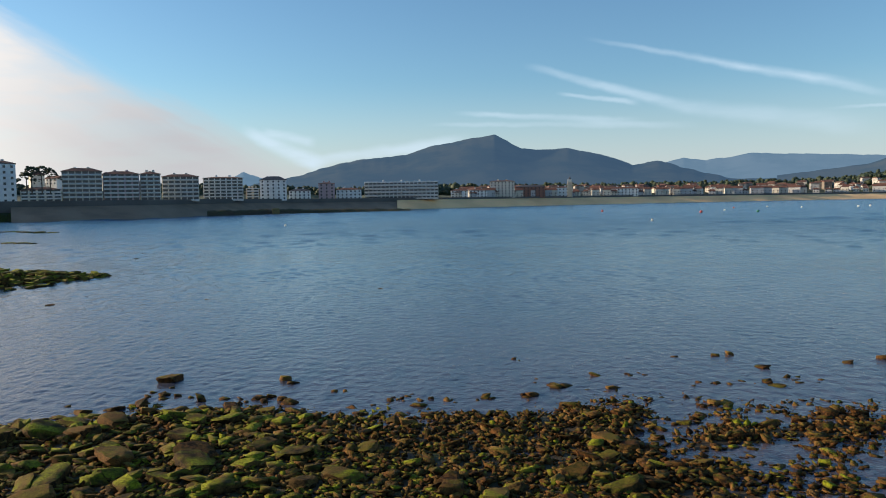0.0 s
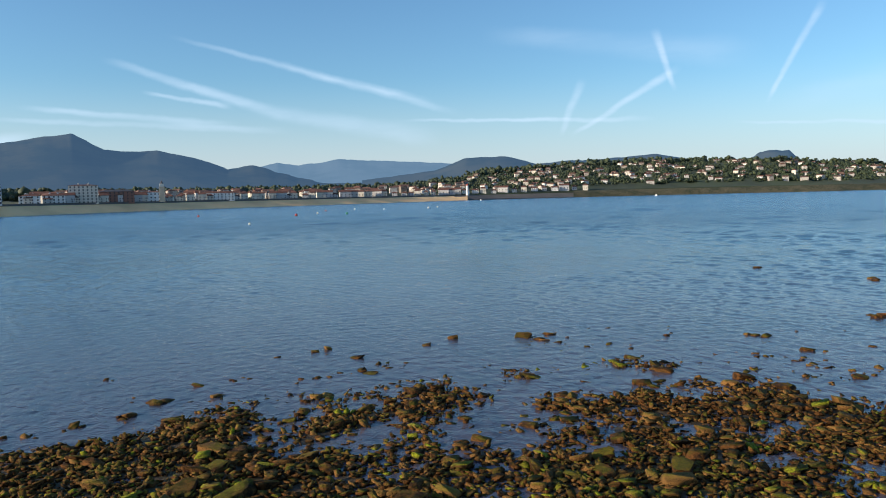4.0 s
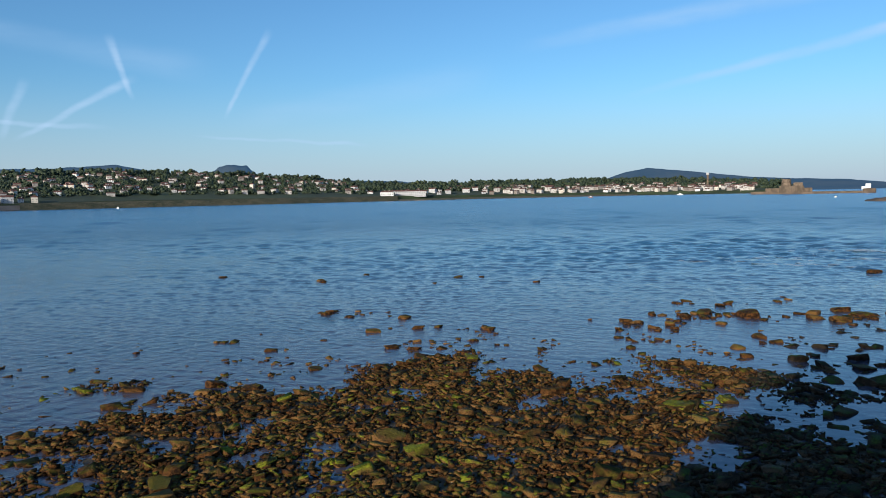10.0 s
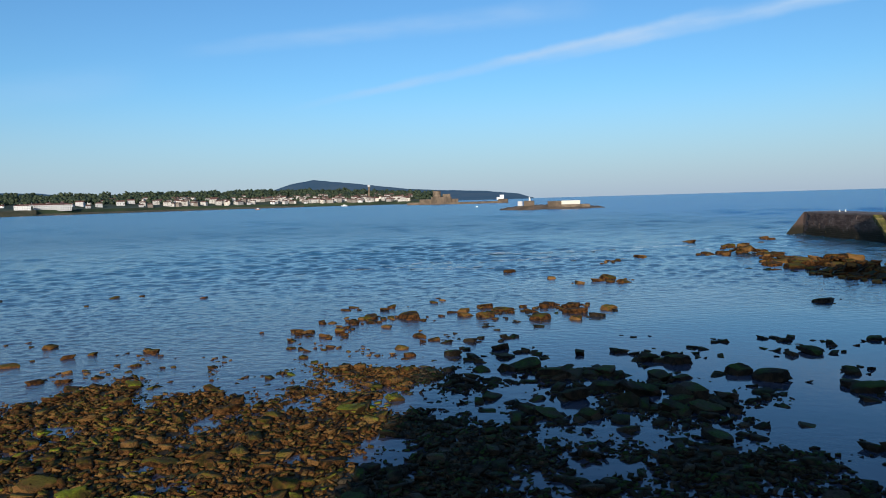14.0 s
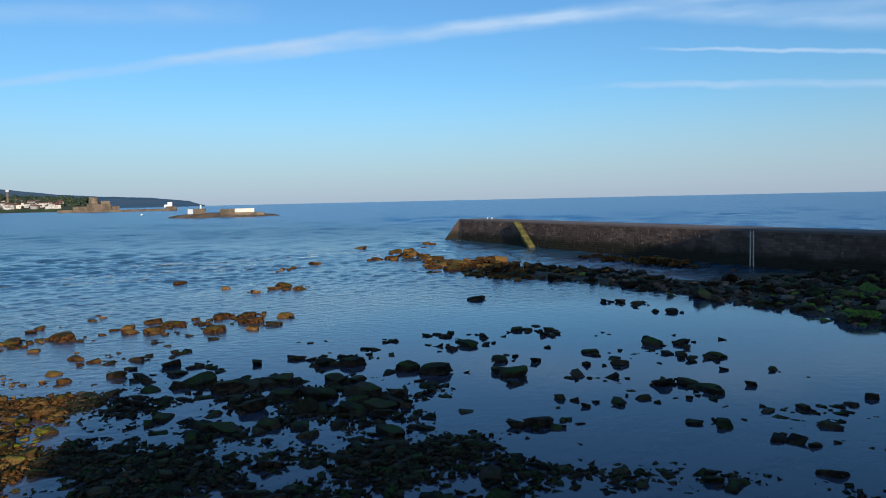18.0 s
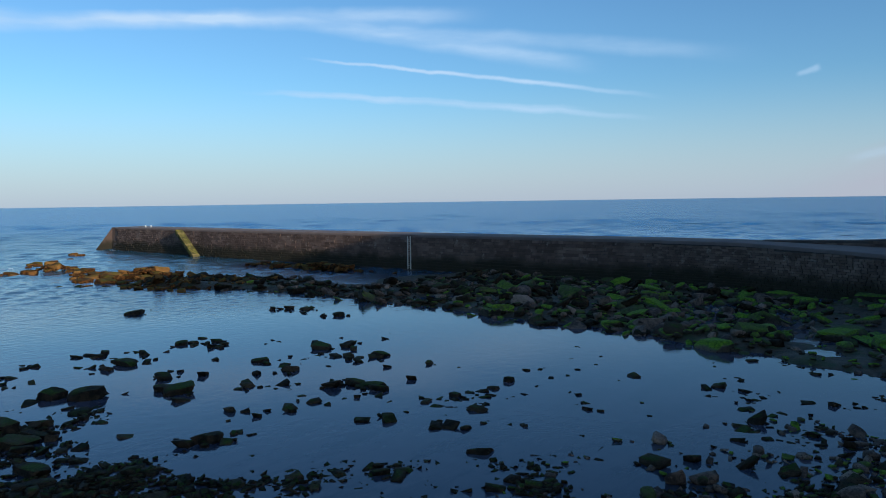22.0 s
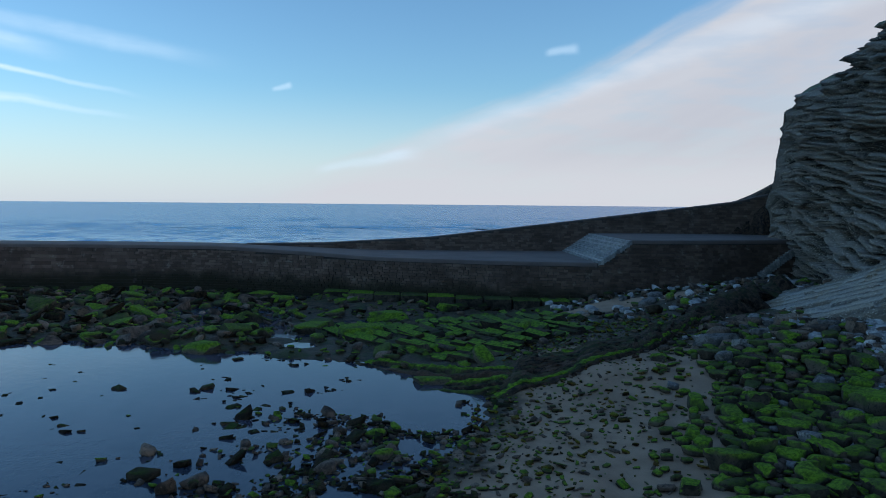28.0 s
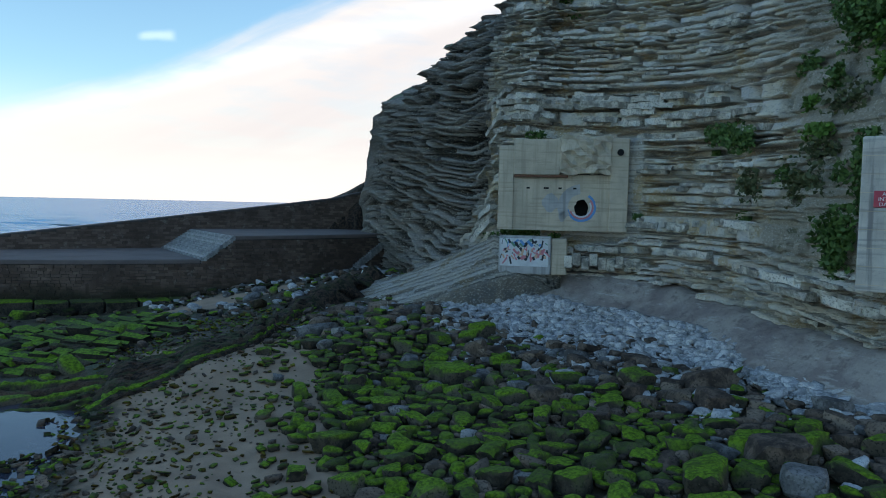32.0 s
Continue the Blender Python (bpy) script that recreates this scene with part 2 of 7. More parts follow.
def weathered(name, color, stain, scale=0.6, rough=0.85, bump=0.3, streak=True, amount=0.85):
    """Concrete or render, with rain streaks that run down it and stained patches."""
    k = Tree(name)
    col = k.mix(k.ramp(k.noise(scale, 6, 0.6), 0.35, 0.7), color, tuple(c * 0.75 for c in color))
    if streak:
        col = k.mix(k.ramp(k.noise(1.0, 5, 0.6, stretch=(2.5, 2.5, 0.18)), 0.48, 0.66, 0, amount), col, stain)
        col = k.mix(k.ramp(k.noise(1.0, 5, 0.6, stretch=(0.3, 0.3, 5)), 0.5, 0.66, 0, 0.5), col, stain)
    col = k.mix(k.ramp(k.noise(9, 5), 0.55, 0.8, 0, 0.35), col, stain)
    k.bump(k.noise(7, 7, 0.6), bump, 0.03)
    return k.done(col, rough)


M = {}
M["weed"] = rocky("weed_rock", (0.013, 0.006, 0.0025), (0.125, 0.052, 0.014), (0.26, 0.135, 0.042), (0.20, 0.19, 0.014), (0.6, 0.9), 0.6, 3.6, spec=0.12)
M["weed_green"] = rocky("mossy_weed_rock", (0.013, 0.008, 0.003), (0.10, 0.055, 0.016), (0.20, 0.12, 0.036), (0.27, 0.29, 0.016), (0.3, 0.8), 1.0, 2.6, spec=0.12)
# darker twin of the weed rock; the cliff's shade is put into its colour
M["dark"] = rocky("shade_dark_rock", (0.008, 0.0065, 0.0045), (0.040, 0.028, 0.017), (0.085, 0.064, 0.040), (0.055, 0.105, 0.010), (0.7, 0.95), 0.9, 2.8, rough=0.8, spec=0.10)
M["moss"] = rocky("green_moss_boulder", (0.02, 0.017, 0.012), (0.075, 0.06, 0.044), (0.15, 0.125, 0.09), (0.155, 0.29, 0.017), (0.1, 0.65), 1.0, 1.5, moss_gap=(0.26, 0.46))
M["ridge"] = rocky("mossy_upturned_bed", (0.016, 0.013, 0.010), (0.055, 0.042, 0.03), (0.10, 0.08, 0.055), (0.15, 0.30, 0.016), (0.2, 0.7), 1.0, 1.3, moss_gap=(0.30, 0.50))
M["bank"] = rocky("dark_weed_bank", (0.016, 0.011, 0.008), (0.10, 0.062, 0.042), (0.17, 0.11, 0.08), (0.06, 0.12, 0.014), (0.7, 0.95), 0.5, 3.0, per_island=False, bump=1.0, dist=0.12)
M["grey"] = rocky("grey_boulder", (0.07, 0.068, 0.066), (0.21, 0.205, 0.20), (0.38, 0.365, 0.34), None, scale=1.6)
M["brown"] = rocky("brown_boulder", (0.045, 0.032, 0.025), (0.165, 0.115, 0.085), (0.31, 0.225, 0.165), None, scale=1.6)
M["pebble"] = rocky("pale_pebble", (0.24, 0.245, 0.25), (0.50, 0.50, 0.50), (0.72, 0.70, 0.67), None, scale=3, bump=0.3)

# sea: smooth in the pool behind the jetty, rippled in the bay, longer waves on the open side
k = Tree("sea_water")
p = k.pos.outputs["Position"]
far = k.t.nodes.new("ShaderNodeVectorMath")
far.operation = "LENGTH"
k.t.links.new(p, far.inputs[0])
far = far.outputs["Value"]


def away(x, y):
    node = k.t.nodes.new("ShaderNodeVectorMath")
    node.operation = "DISTANCE"
    k.t.links.new(p, node.inputs[0])
    node.inputs[1].default_value = (x, y, 0)
    return node.outputs["Value"]


still = k.ramp(away(26, -36), 26, 66, 0.12, 1.0)
chop = k.math("MULTIPLY", k.noise(2.2, 4, 0.6, stretch=(1.0, 0.7, 1)), 0.06)
fine = k.math("MULTIPLY", k.noise(4.6, 2, 0.5), 0.016)
open_sea = k.ramp(k.axis(p, 1), -190, -92, 1.0, 0.0)
k.bump(k.math("MULTIPLY", k.math("ADD", chop, fine), still), 1.0, 1.0)
# brown shallows over the bed, bluer with distance and on the open side
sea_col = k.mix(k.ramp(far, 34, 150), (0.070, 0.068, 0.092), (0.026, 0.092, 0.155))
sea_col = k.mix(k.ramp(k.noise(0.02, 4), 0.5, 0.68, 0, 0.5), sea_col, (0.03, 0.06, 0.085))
# dark streaks put the dark faces of ripples into the colour
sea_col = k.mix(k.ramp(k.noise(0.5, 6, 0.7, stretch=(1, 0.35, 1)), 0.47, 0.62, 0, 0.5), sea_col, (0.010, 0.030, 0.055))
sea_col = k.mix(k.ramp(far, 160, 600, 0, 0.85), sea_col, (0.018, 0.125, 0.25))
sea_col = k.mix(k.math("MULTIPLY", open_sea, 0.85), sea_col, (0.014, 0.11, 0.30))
k.bsdf.inputs["IOR"].default_value = 1.33
M["sea"] = k.done(sea_col, k.ramp(far, 45, 300, 0.04, 0.26))

# shore bed: wet sand on the beach, dark rubble elsewhere
k = Tree("shore_bed")
sand = k.mix(k.ramp(k.noise(0.5, 5), 0.35, 0.7), (0.47, 0.31, 0.21), (0.35, 0.225, 0.15))
sand = k.mix(k.ramp(k.noise(30, 3), 0.5, 0.8, 0, 0.35), sand, (0.14, 0.10, 0.075))
mud = k.mix(k.ramp(k.noise(1.4, 7, 0.65), 0.35, 0.68), (0.028, 0.021, 0.012), (0.10, 0.072, 0.042))
mud = k.mix(k.ramp(k.noise(0.5, 5), 0.5, 0.66, 0, 0.6), mud, (0.035, 0.065, 0.014))
k.bump(k.math("ADD", k.noise(3.5, 8, 0.7), k.math("MULTIPLY", k.noise(22, 4), 0.3)), 0.8, 0.12)
sandy = k.ramp(k.math("ADD", k.attr("sand"), k.math("MULTIPLY", k.noise(0.9, 5), 0.4)), 0.55, 0.8)
M["bed"] = k.done(k.mix(sandy, mud, sand), k.ramp(sandy, 0, 1, 0.6, 0.75), spec=0.2)

# jetty masonry
k = Tree("jetty_stone")
info = k.t.nodes.new("ShaderNodeObjectInfo").outputs["Random"]
pick = k.math("FRACT", k.math("ADD", k.pos.outputs["Random Per Island"], info))
z = k.axis(k.pos.outputs["Position"], 2)
col = k.mix(pick, (0.115, 0.076, 0.060), (0.225, 0.155, 0.122))
col = k.mix(k.ramp(k.noise(0.22, 5, 0.6), 0.42, 0.62, 0, 0.7), col, (0.085, 0.058, 0.047))
col = k.mix(k.ramp(k.noise(0.9, 6, 0.65), 0.58, 0.72, 0, 0.7), col, (0.33, 0.28, 0.235))
tide = k.math("ADD", z, k.math("MULTIPLY", k.noise(0.3, 4), 2.2))
weedy = k.mix(k.noise(1.5, 5), (0.022, 0.026, 0.013), (0.035, 0.028, 0.02))
col = k.mix(k.ramp(tide, 2.4, 4.2, 0.92, 0.0), col, weedy)
k.bump(k.noise(5, 7, 0.65), 0.6, 0.05)
M["jetty"] = k.done(col, 0.9, spec=0.15)
M["jetty_top"] = weathered("jetty_paving", (0.17, 0.128, 0.112), (0.085, 0.06, 0.05), 0.35, streak=False)
M["mortar"] = weathered("jetty_joint", (0.075, 0.052, 0.042), (0.035, 0.027, 0.02), 0.5)
M["steps"] = rocky("pale_step_stone", (0.20, 0.20, 0.20), (0.34, 0.345, 0.34), (0.48, 0.47, 0.45), None, scale=1.4, bump=0.4)
M["alga"] = rocky("alga_covered_stone", (0.05, 0.045, 0.02), (0.14, 0.13, 0.03), (0.24, 0.19, 0.09), (0.12, 0.15, 0.02), (0.1, 0.6), 0.8, 1.2)
M["ladder"] = plain("galvanised_ladder", (0.62, 0.60, 0.50), 0.45, 0.3)

# cliff: beds of limestone and marl, the marl also carrying the crevices' shade
k = Tree("cliff_strata")
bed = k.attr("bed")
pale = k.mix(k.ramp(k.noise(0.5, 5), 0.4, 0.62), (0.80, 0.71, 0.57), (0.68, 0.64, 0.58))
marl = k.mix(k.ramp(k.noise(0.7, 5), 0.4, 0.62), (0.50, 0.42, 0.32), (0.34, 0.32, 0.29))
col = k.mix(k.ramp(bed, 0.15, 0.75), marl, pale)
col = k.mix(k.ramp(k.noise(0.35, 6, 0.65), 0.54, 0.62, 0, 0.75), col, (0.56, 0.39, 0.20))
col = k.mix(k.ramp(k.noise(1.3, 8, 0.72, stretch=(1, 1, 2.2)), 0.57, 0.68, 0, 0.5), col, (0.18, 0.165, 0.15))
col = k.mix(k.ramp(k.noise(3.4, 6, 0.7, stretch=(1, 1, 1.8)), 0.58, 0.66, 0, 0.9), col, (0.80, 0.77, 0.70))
# near-black for the gaps between shale beds, their shade put into the colour
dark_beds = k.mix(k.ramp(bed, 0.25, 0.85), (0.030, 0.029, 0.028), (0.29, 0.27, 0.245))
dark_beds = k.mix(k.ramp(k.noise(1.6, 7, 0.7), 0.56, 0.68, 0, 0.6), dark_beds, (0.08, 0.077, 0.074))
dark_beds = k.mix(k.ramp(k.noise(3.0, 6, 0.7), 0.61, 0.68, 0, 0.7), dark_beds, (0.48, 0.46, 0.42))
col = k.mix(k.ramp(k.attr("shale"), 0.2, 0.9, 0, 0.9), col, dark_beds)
earth = k.mix(k.noise(2.5, 6), (0.34, 0.29, 0.22), (0.52, 0.46, 0.37))
earth = k.mix(k.ramp(k.noise(1.4, 6, 0.65), 0.56, 0.66, 0, 0.7), earth, (0.10, 0.11, 0.05))
col = k.mix(k.ramp(k.math("ADD", k.attr("earth"), k.math("MULTIPLY", k.noise(0.8, 6), 0.5)), 0.6, 0.9), col, earth)
col = k.mix(k.ramp(k.noise(3.2, 7, 0.75, stretch=(1, 1, 2.4)), 0.56, 0.62, 0, 0.5), col, (0.18, 0.16, 0.14))
col = k.mix(k.ramp(k.noise(5.3, 6, 0.75, stretch=(1, 1, 1.7)), 0.55, 0.60, 0, 0.5), col, (0.86, 0.80, 0.68))
k.bump(k.math("ADD", k.noise(4, 8, 0.7, stretch=(1, 1, 2.5)), k.math("MULTIPLY", k.noise(16, 5), 0.35)), 1.0, 0.22)
M["cliff"] = k.done(col, 0.88, spec=0.2)
M["slab"] = rocky("limestone_bed", (0.20, 0.18, 0.15), (0.58, 0.52, 0.43), (0.78, 0.72, 0.62), None, scale=1.5, bump=0.7)
k = Tree("worn_concrete_apron")
col = k.mix(k.ramp(k.noise(0.35, 6, 0.65), 0.38, 0.62), (0.42, 0.36, 0.31), (0.27, 0.22, 0.20))
col = k.mix(k.ramp(k.noise(1.6, 7, 0.7), 0.5, 0.64, 0, 0.7), col, (0.20, 0.16, 0.145))
col = k.mix(k.ramp(k.noise(0.9, 6, 0.7, stretch=(0.5, 0.5, 3)), 0.56, 0.66, 0, 0.7), col, (0.52, 0.48, 0.43))
k.bump(k.noise(2.2, 8, 0.7), 0.8, 0.2)
M["apron"] = k.done(col, 0.85, spec=0.2)
M["bunker"] = weathered("bunker_concrete", (0.66, 0.55, 0.41), (0.34, 0.255, 0.18), 0.5, amount=0.4)
# black that stands for the shade inside holes and slots
M["bunker_dark"] = plain("hole_shade_black", (0.012, 0.012, 0.012), 0.95)
M["bunker_grey"] = weathered("patched_render", (0.50, 0.49, 0.47), (0.30, 0.29, 0.28), 0.8)
M["wall_pale"] = weathered("pale_stained_wall", (0.62, 0.57, 0.50), (0.20, 0.19, 0.185), 0.7)
M["rust"] = plain("rust_stain", (0.20, 0.085, 0.05), 0.9)
M["paint_white"] = plain("white_spray_paint", (0.70, 0.72, 0.72), 0.7)
M["paint_blue"] = plain("blue_spray_paint", (0.10, 0.34, 0.66), 0.7)
M["paint_pink"] = plain("pink_spray_paint", (0.72, 0.24, 0.27), 0.7)
M["paint_black"] = plain("black_spray_paint", (0.03, 0.04, 0.05), 0.7)
M["paint_green"] = plain("green_spray_paint", (0.12, 0.32, 0.22), 0.7)
M["paint_peach"] = plain("peach_spray_paint", (0.75, 0.46, 0.30), 0.7)
M["sign_red"] = plain("red_sign", (0.58, 0.06, 0.09), 0.5)
M["sign_white"] = plain("white_lettering", (0.80, 0.80, 0.80), 0.5)


def leafy(name, a, b, scale=6):
    k = Tree(name)
    col = k.mix(k.pos.outputs["Random Per Island"], a, b)
    col = k.mix(k.ramp(k.noise(scale, 3), 0.4, 0.7, 0, 0.5), col, tuple(c * 0.5 for c in a))
    return k.done(col, 0.7)


M["ivy"] = leafy("ivy_leaf", (0.05, 0.115, 0.025), (0.10, 0.20, 0.04))
M["bush"] = leafy("bright_bush_leaf", (0.06, 0.15, 0.015), (0.11, 0.24, 0.03))
M["grass"] = leafy("rough_grass", (0.06, 0.085, 0.03), (0.12, 0.13, 0.05))
M["twig"] = plain("bark", (0.09, 0.07, 0.05), 0.9)

# distance
M["far_wood"] = leafy("far_woodland", (0.016, 0.032, 0.012), (0.045, 0.062, 0.022), 0.05)
k = Tree("hill_ground")
col = k.mix(k.ramp(k.noise(0.012, 6, 0.6), 0.38, 0.62), (0.018, 0.032, 0.013), (0.036, 0.056, 0.02))
col = k.mix(k.ramp(k.noise(0.05, 5), 0.58, 0.7, 0, 0.45), col, (0.075, 0.07, 0.04))
M["hill"] = k.done(col, 0.95)
M["shore_cliff"] = rocky("low_shore_cliff", (0.035, 0.042, 0.02), (0.10, 0.088, 0.05), (0.20, 0.16, 0.10), None, scale=0.05, bump=0.5, dist=2, per_island=False)
# damp sand, with the shade of the buildings put into its colour
M["wet_shaded_sand"] = plain("damp_shaded_sand", (0.26, 0.185, 0.125), 0.8, vary=0.35, scale=0.05)
M["beach"] = plain("golden_sand", (0.95, 0.60, 0.30), 0.9, vary=0.25, scale=0.02)
for nm, c in (("cream", (0.72, 0.66, 0.56)), ("white", (0.82, 0.81, 0.78)), ("grey_render", (0.56, 0.55, 0.54)), ("ochre", (0.62, 0.47, 0.32)),
              ("pinkish", (0.46, 0.33, 0.34)), ("brick_red", (0.28, 0.135, 0.10)), ("shutter", (0.16, 0.045, 0.035))):
    M[nm] = plain(nm + "_facade", c, 0.85, vary=0.15, scale=0.3)
M["tile"] = plain("clay_roof_tile", (0.15, 0.065, 0.048), 0.9, vary=0.4, scale=0.4)
k = Tree("mixed_facades")
tone_ = k.mix(k.ramp(k.pos.outputs["Random Per Island"], 0.0, 0.6), (0.22, 0.185, 0.155), (0.54, 0.51, 0.47))
M["town"] = k.done(k.mix(k.ramp(k.noise(0.25, 3, stretch=(1, 1, 1.6)), 0.52, 0.56, 0, 0.55), tone_, (0.10, 0.07, 0.06)), 0.85)
k = Tree("mixed_roofs")
M["town_roof"] = k.done(k.mix(k.pos.outputs["Random Per Island"], (0.09, 0.055, 0.045), (0.18, 0.08, 0.055)), 0.9)
M["slate"] = plain("dark_slate", (0.07, 0.07, 0.08), 0.7, vary=0.3, scale=0.4)
k = Tree("window_glass")
M["rail_glass"] = plain("balcony_front", (0.66, 0.65, 0.62), 0.35, vary=0.2, scale=0.5)
M["glass"] = k.done((0.035, 0.042, 0.05), 0.12)
M["promenade"] = weathered("promenade_wall", (0.12, 0.11, 0.10), (0.06, 0.055, 0.05), 0.05, streak=False)
M["fort_stone"] = rocky("fort_stone", (0.09, 0.068, 0.048), (0.185, 0.135, 0.095), (0.27, 0.205, 0.145), None, scale=0.1, bump=0.4, dist=1, per_island=False)
M["buoy_white"] = plain("white_buoy", (0.8, 0.79, 0.74), 0.5)
M["buoy_red"] = plain("red_buoy", (0.55, 0.07, 0.05), 0.5)
M["buoy_green"] = plain("green_buoy", (0.04, 0.24, 0.13), 0.5)
M["foam"] = plain("sea_foam", (0.85, 0.87, 0.88), 0.9)


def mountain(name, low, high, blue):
    """Far slopes behind kilometres of blue air, whose haze is put into their emission."""
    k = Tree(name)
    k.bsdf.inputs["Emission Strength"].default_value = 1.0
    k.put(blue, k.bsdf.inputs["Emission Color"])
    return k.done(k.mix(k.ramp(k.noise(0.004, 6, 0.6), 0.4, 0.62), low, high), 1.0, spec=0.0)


M["mount"] = mountain("haze_blue_mountain", (0.022, 0.032, 0.030), (0.045, 0.048, 0.036), (0.028, 0.060, 0.112))
M["mount_far"] = mountain("pale_haze_mountain", (0.03, 0.04, 0.05), (0.05, 0.06, 0.07), (0.072, 0.140, 0.225))

# ---------------------------------------------------------------- mesh helpers
def mesh_of(name, verts, faces, material=None, smooth=False):
    me = bpy.data.meshes.new(name)
    me.from_pydata([tuple(v) for v in verts], [], [tuple(f) for f in faces])
    if material:
        me.materials.append(material)
    if smooth:
        me.shade_smooth()
    me.update()
    return me


def part(name, bm, material, parent=None, label="", smooth=False):
    """Links a bmesh or a mesh as one object under a thing or a part."""
    if isinstance(bm, bmesh.types.BMesh):
        me = bpy.data.meshes.new(name)
        bm.normal_update()
        bm.to_mesh(me)
        bm.free()
        me.materials.append(material)
        if smooth:
            me.shade_smooth()
    else:
        me = bm
    ob = new(name, me)
    if parent:
        ob.parent = parent
    if label:
        ob["label"] = label
    return ob


def thing(name, at=(0, 0, 0), turn=0.0, label="", category="", group="", kind=""):
    ob = new(name)
    ob.empty_display_size = 0.2
    ob.matrix_world = Matrix.Translation(at) @ Matrix.Rotation(radians(turn), 4, "Z")
    return tagged(ob, label, category, group, kind)


def box(bm, x0, y0, z0, x1, y1, z1, bevel=0.0):
    r = bmesh.ops.create_cube(bm, size=1.0)
    m = Matrix.Translation(((x0 + x1) / 2, (y0 + y1) / 2, (z0 + z1) / 2)) @ Matrix.Diagonal((x1 - x0, y1 - y0, z1 - z0, 1))
    bmesh.ops.transform(bm, matrix=m, verts=r["verts"])
    if bevel:
        edges = list({e for v in r["verts"] for e in v.link_edges})
        bmesh.ops.bevel(bm, geom=edges, offset=bevel, segments=1, affect="EDGES")
    return r["verts"]


def boxed(*a, bevel=0.0):
    bm = bmesh.new()
    box(bm, *a, bevel=bevel)
    return bm


def tube(bm, a, b, r0, r1=None, n=8):
    a, b = Vector(a), Vector(b)
    r1 = r0 if r1 is None else r1
    r = bmesh.ops.create_cone(bm, cap_ends=True, segments=n, radius1=r0, radius2=r1, depth=(b - a).length)
    m = Matrix.Translation((a + b) / 2) @ (b - a).to_track_quat("Z", "Y").to_matrix().to_4x4()
    bmesh.ops.transform(bm, matrix=m, verts=r["verts"])
    return r["verts"]


def ico(level):
    bm = bmesh.new()
    bmesh.ops.create_icosphere(bm, subdivisions=level, radius=1.0)
    v = np.array([tuple(p.co) for p in bm.verts])
    f = np.array([[q.index for q in p.verts] for p in bm.faces])
    bm.free()
    return v, f


ICO = {n: ico(n) for n in (1, 2, 3)}
rng = np.random.default_rng(7)


def scatter(name, spots, shapes, material, smooth=False, label="", category="", kind="stuff", parent=None):
    """Many stones in one mesh. spots: x, y, z, size, turn, tilt."""
    vs, fs, base = [], [], 0
    spots = np.asarray(spots)
    for i, (x, y, z, s, turn, tx, ty) in enumerate(spots):
        p, f = shapes[i % len(shapes)]
        c, q = math.cos(turn), math.sin(turn)
        X = p[:, 0] * c - p[:, 1] * q
        Y = p[:, 0] * q + p[:, 1] * c
        Z = p[:, 2] + X * tx + Y * ty
        vs.append(np.stack([X * s + x, Y * s + y, Z * s + z], 1))
        fs.append(f + base)
        base += len(p)
    v, f = np.vstack(vs), np.vstack(fs)
    me = bpy.data.meshes.new(name)
    me.vertices.add(len(v))
    me.vertices.foreach_set("co", v.ravel())
    me.loops.add(f.size)
    me.loops.foreach_set("vertex_index", f.ravel())
    me.polygons.add(len(f))
    me.polygons.foreach_set("loop_start", np.arange(0, f.size, 3))
    me.polygons.foreach_set("loop_total", np.full(len(f), 3))
    me.materials.append(material)
    me.update()
    me.validate()
    if smooth:
        me.shade_smooth()
    ob = new(name, me)
    if parent:
        ob.parent = parent
    return tagged(ob, label, category, "", kind)


def grid_mesh(name, P, material, smooth=True, attrs=None, flip=False):
    """A sheet from an array of points, rows x columns x 3."""
    a, b = P.shape[:2]
    i = np.arange(a * b).reshape(a, b)
    q = np.stack([i[:-1, :-1], i[1:, :-1], i[1:, 1:], i[:-1, 1:]], -1).reshape(-1, 4)
    if flip:
        q = q[:, ::-1]
    me = bpy.data.meshes.new(name)
    me.vertices.add(a * b)
    me.vertices.foreach_set("co", P.reshape(-1))
    me.loops.add(q.size)
    me.loops.foreach_set("vertex_index", np.ascontiguousarray(q).ravel())
    me.polygons.add(len(q))
    me.polygons.foreach_set("loop_start", np.arange(0, q.size, 4))
    me.polygons.foreach_set("loop_total", np.full(len(q), 4))
    for key, val in (attrs or {}).items():
        at = me.attributes.new(key, "FLOAT", "POINT")
        at.data.foreach_set("value", np.ascontiguousarray(val, dtype=np.float32).ravel())
    me.materials.append(material)
    me.update()
    me.validate()
    if smooth:
        me.shade_smooth()
    return me


def smooth01(x, a, b):
    t = np.clip((np.asarray(x, float) - a) / (b - a), 0, 1)
    return t * t * (3 - 2 * t)


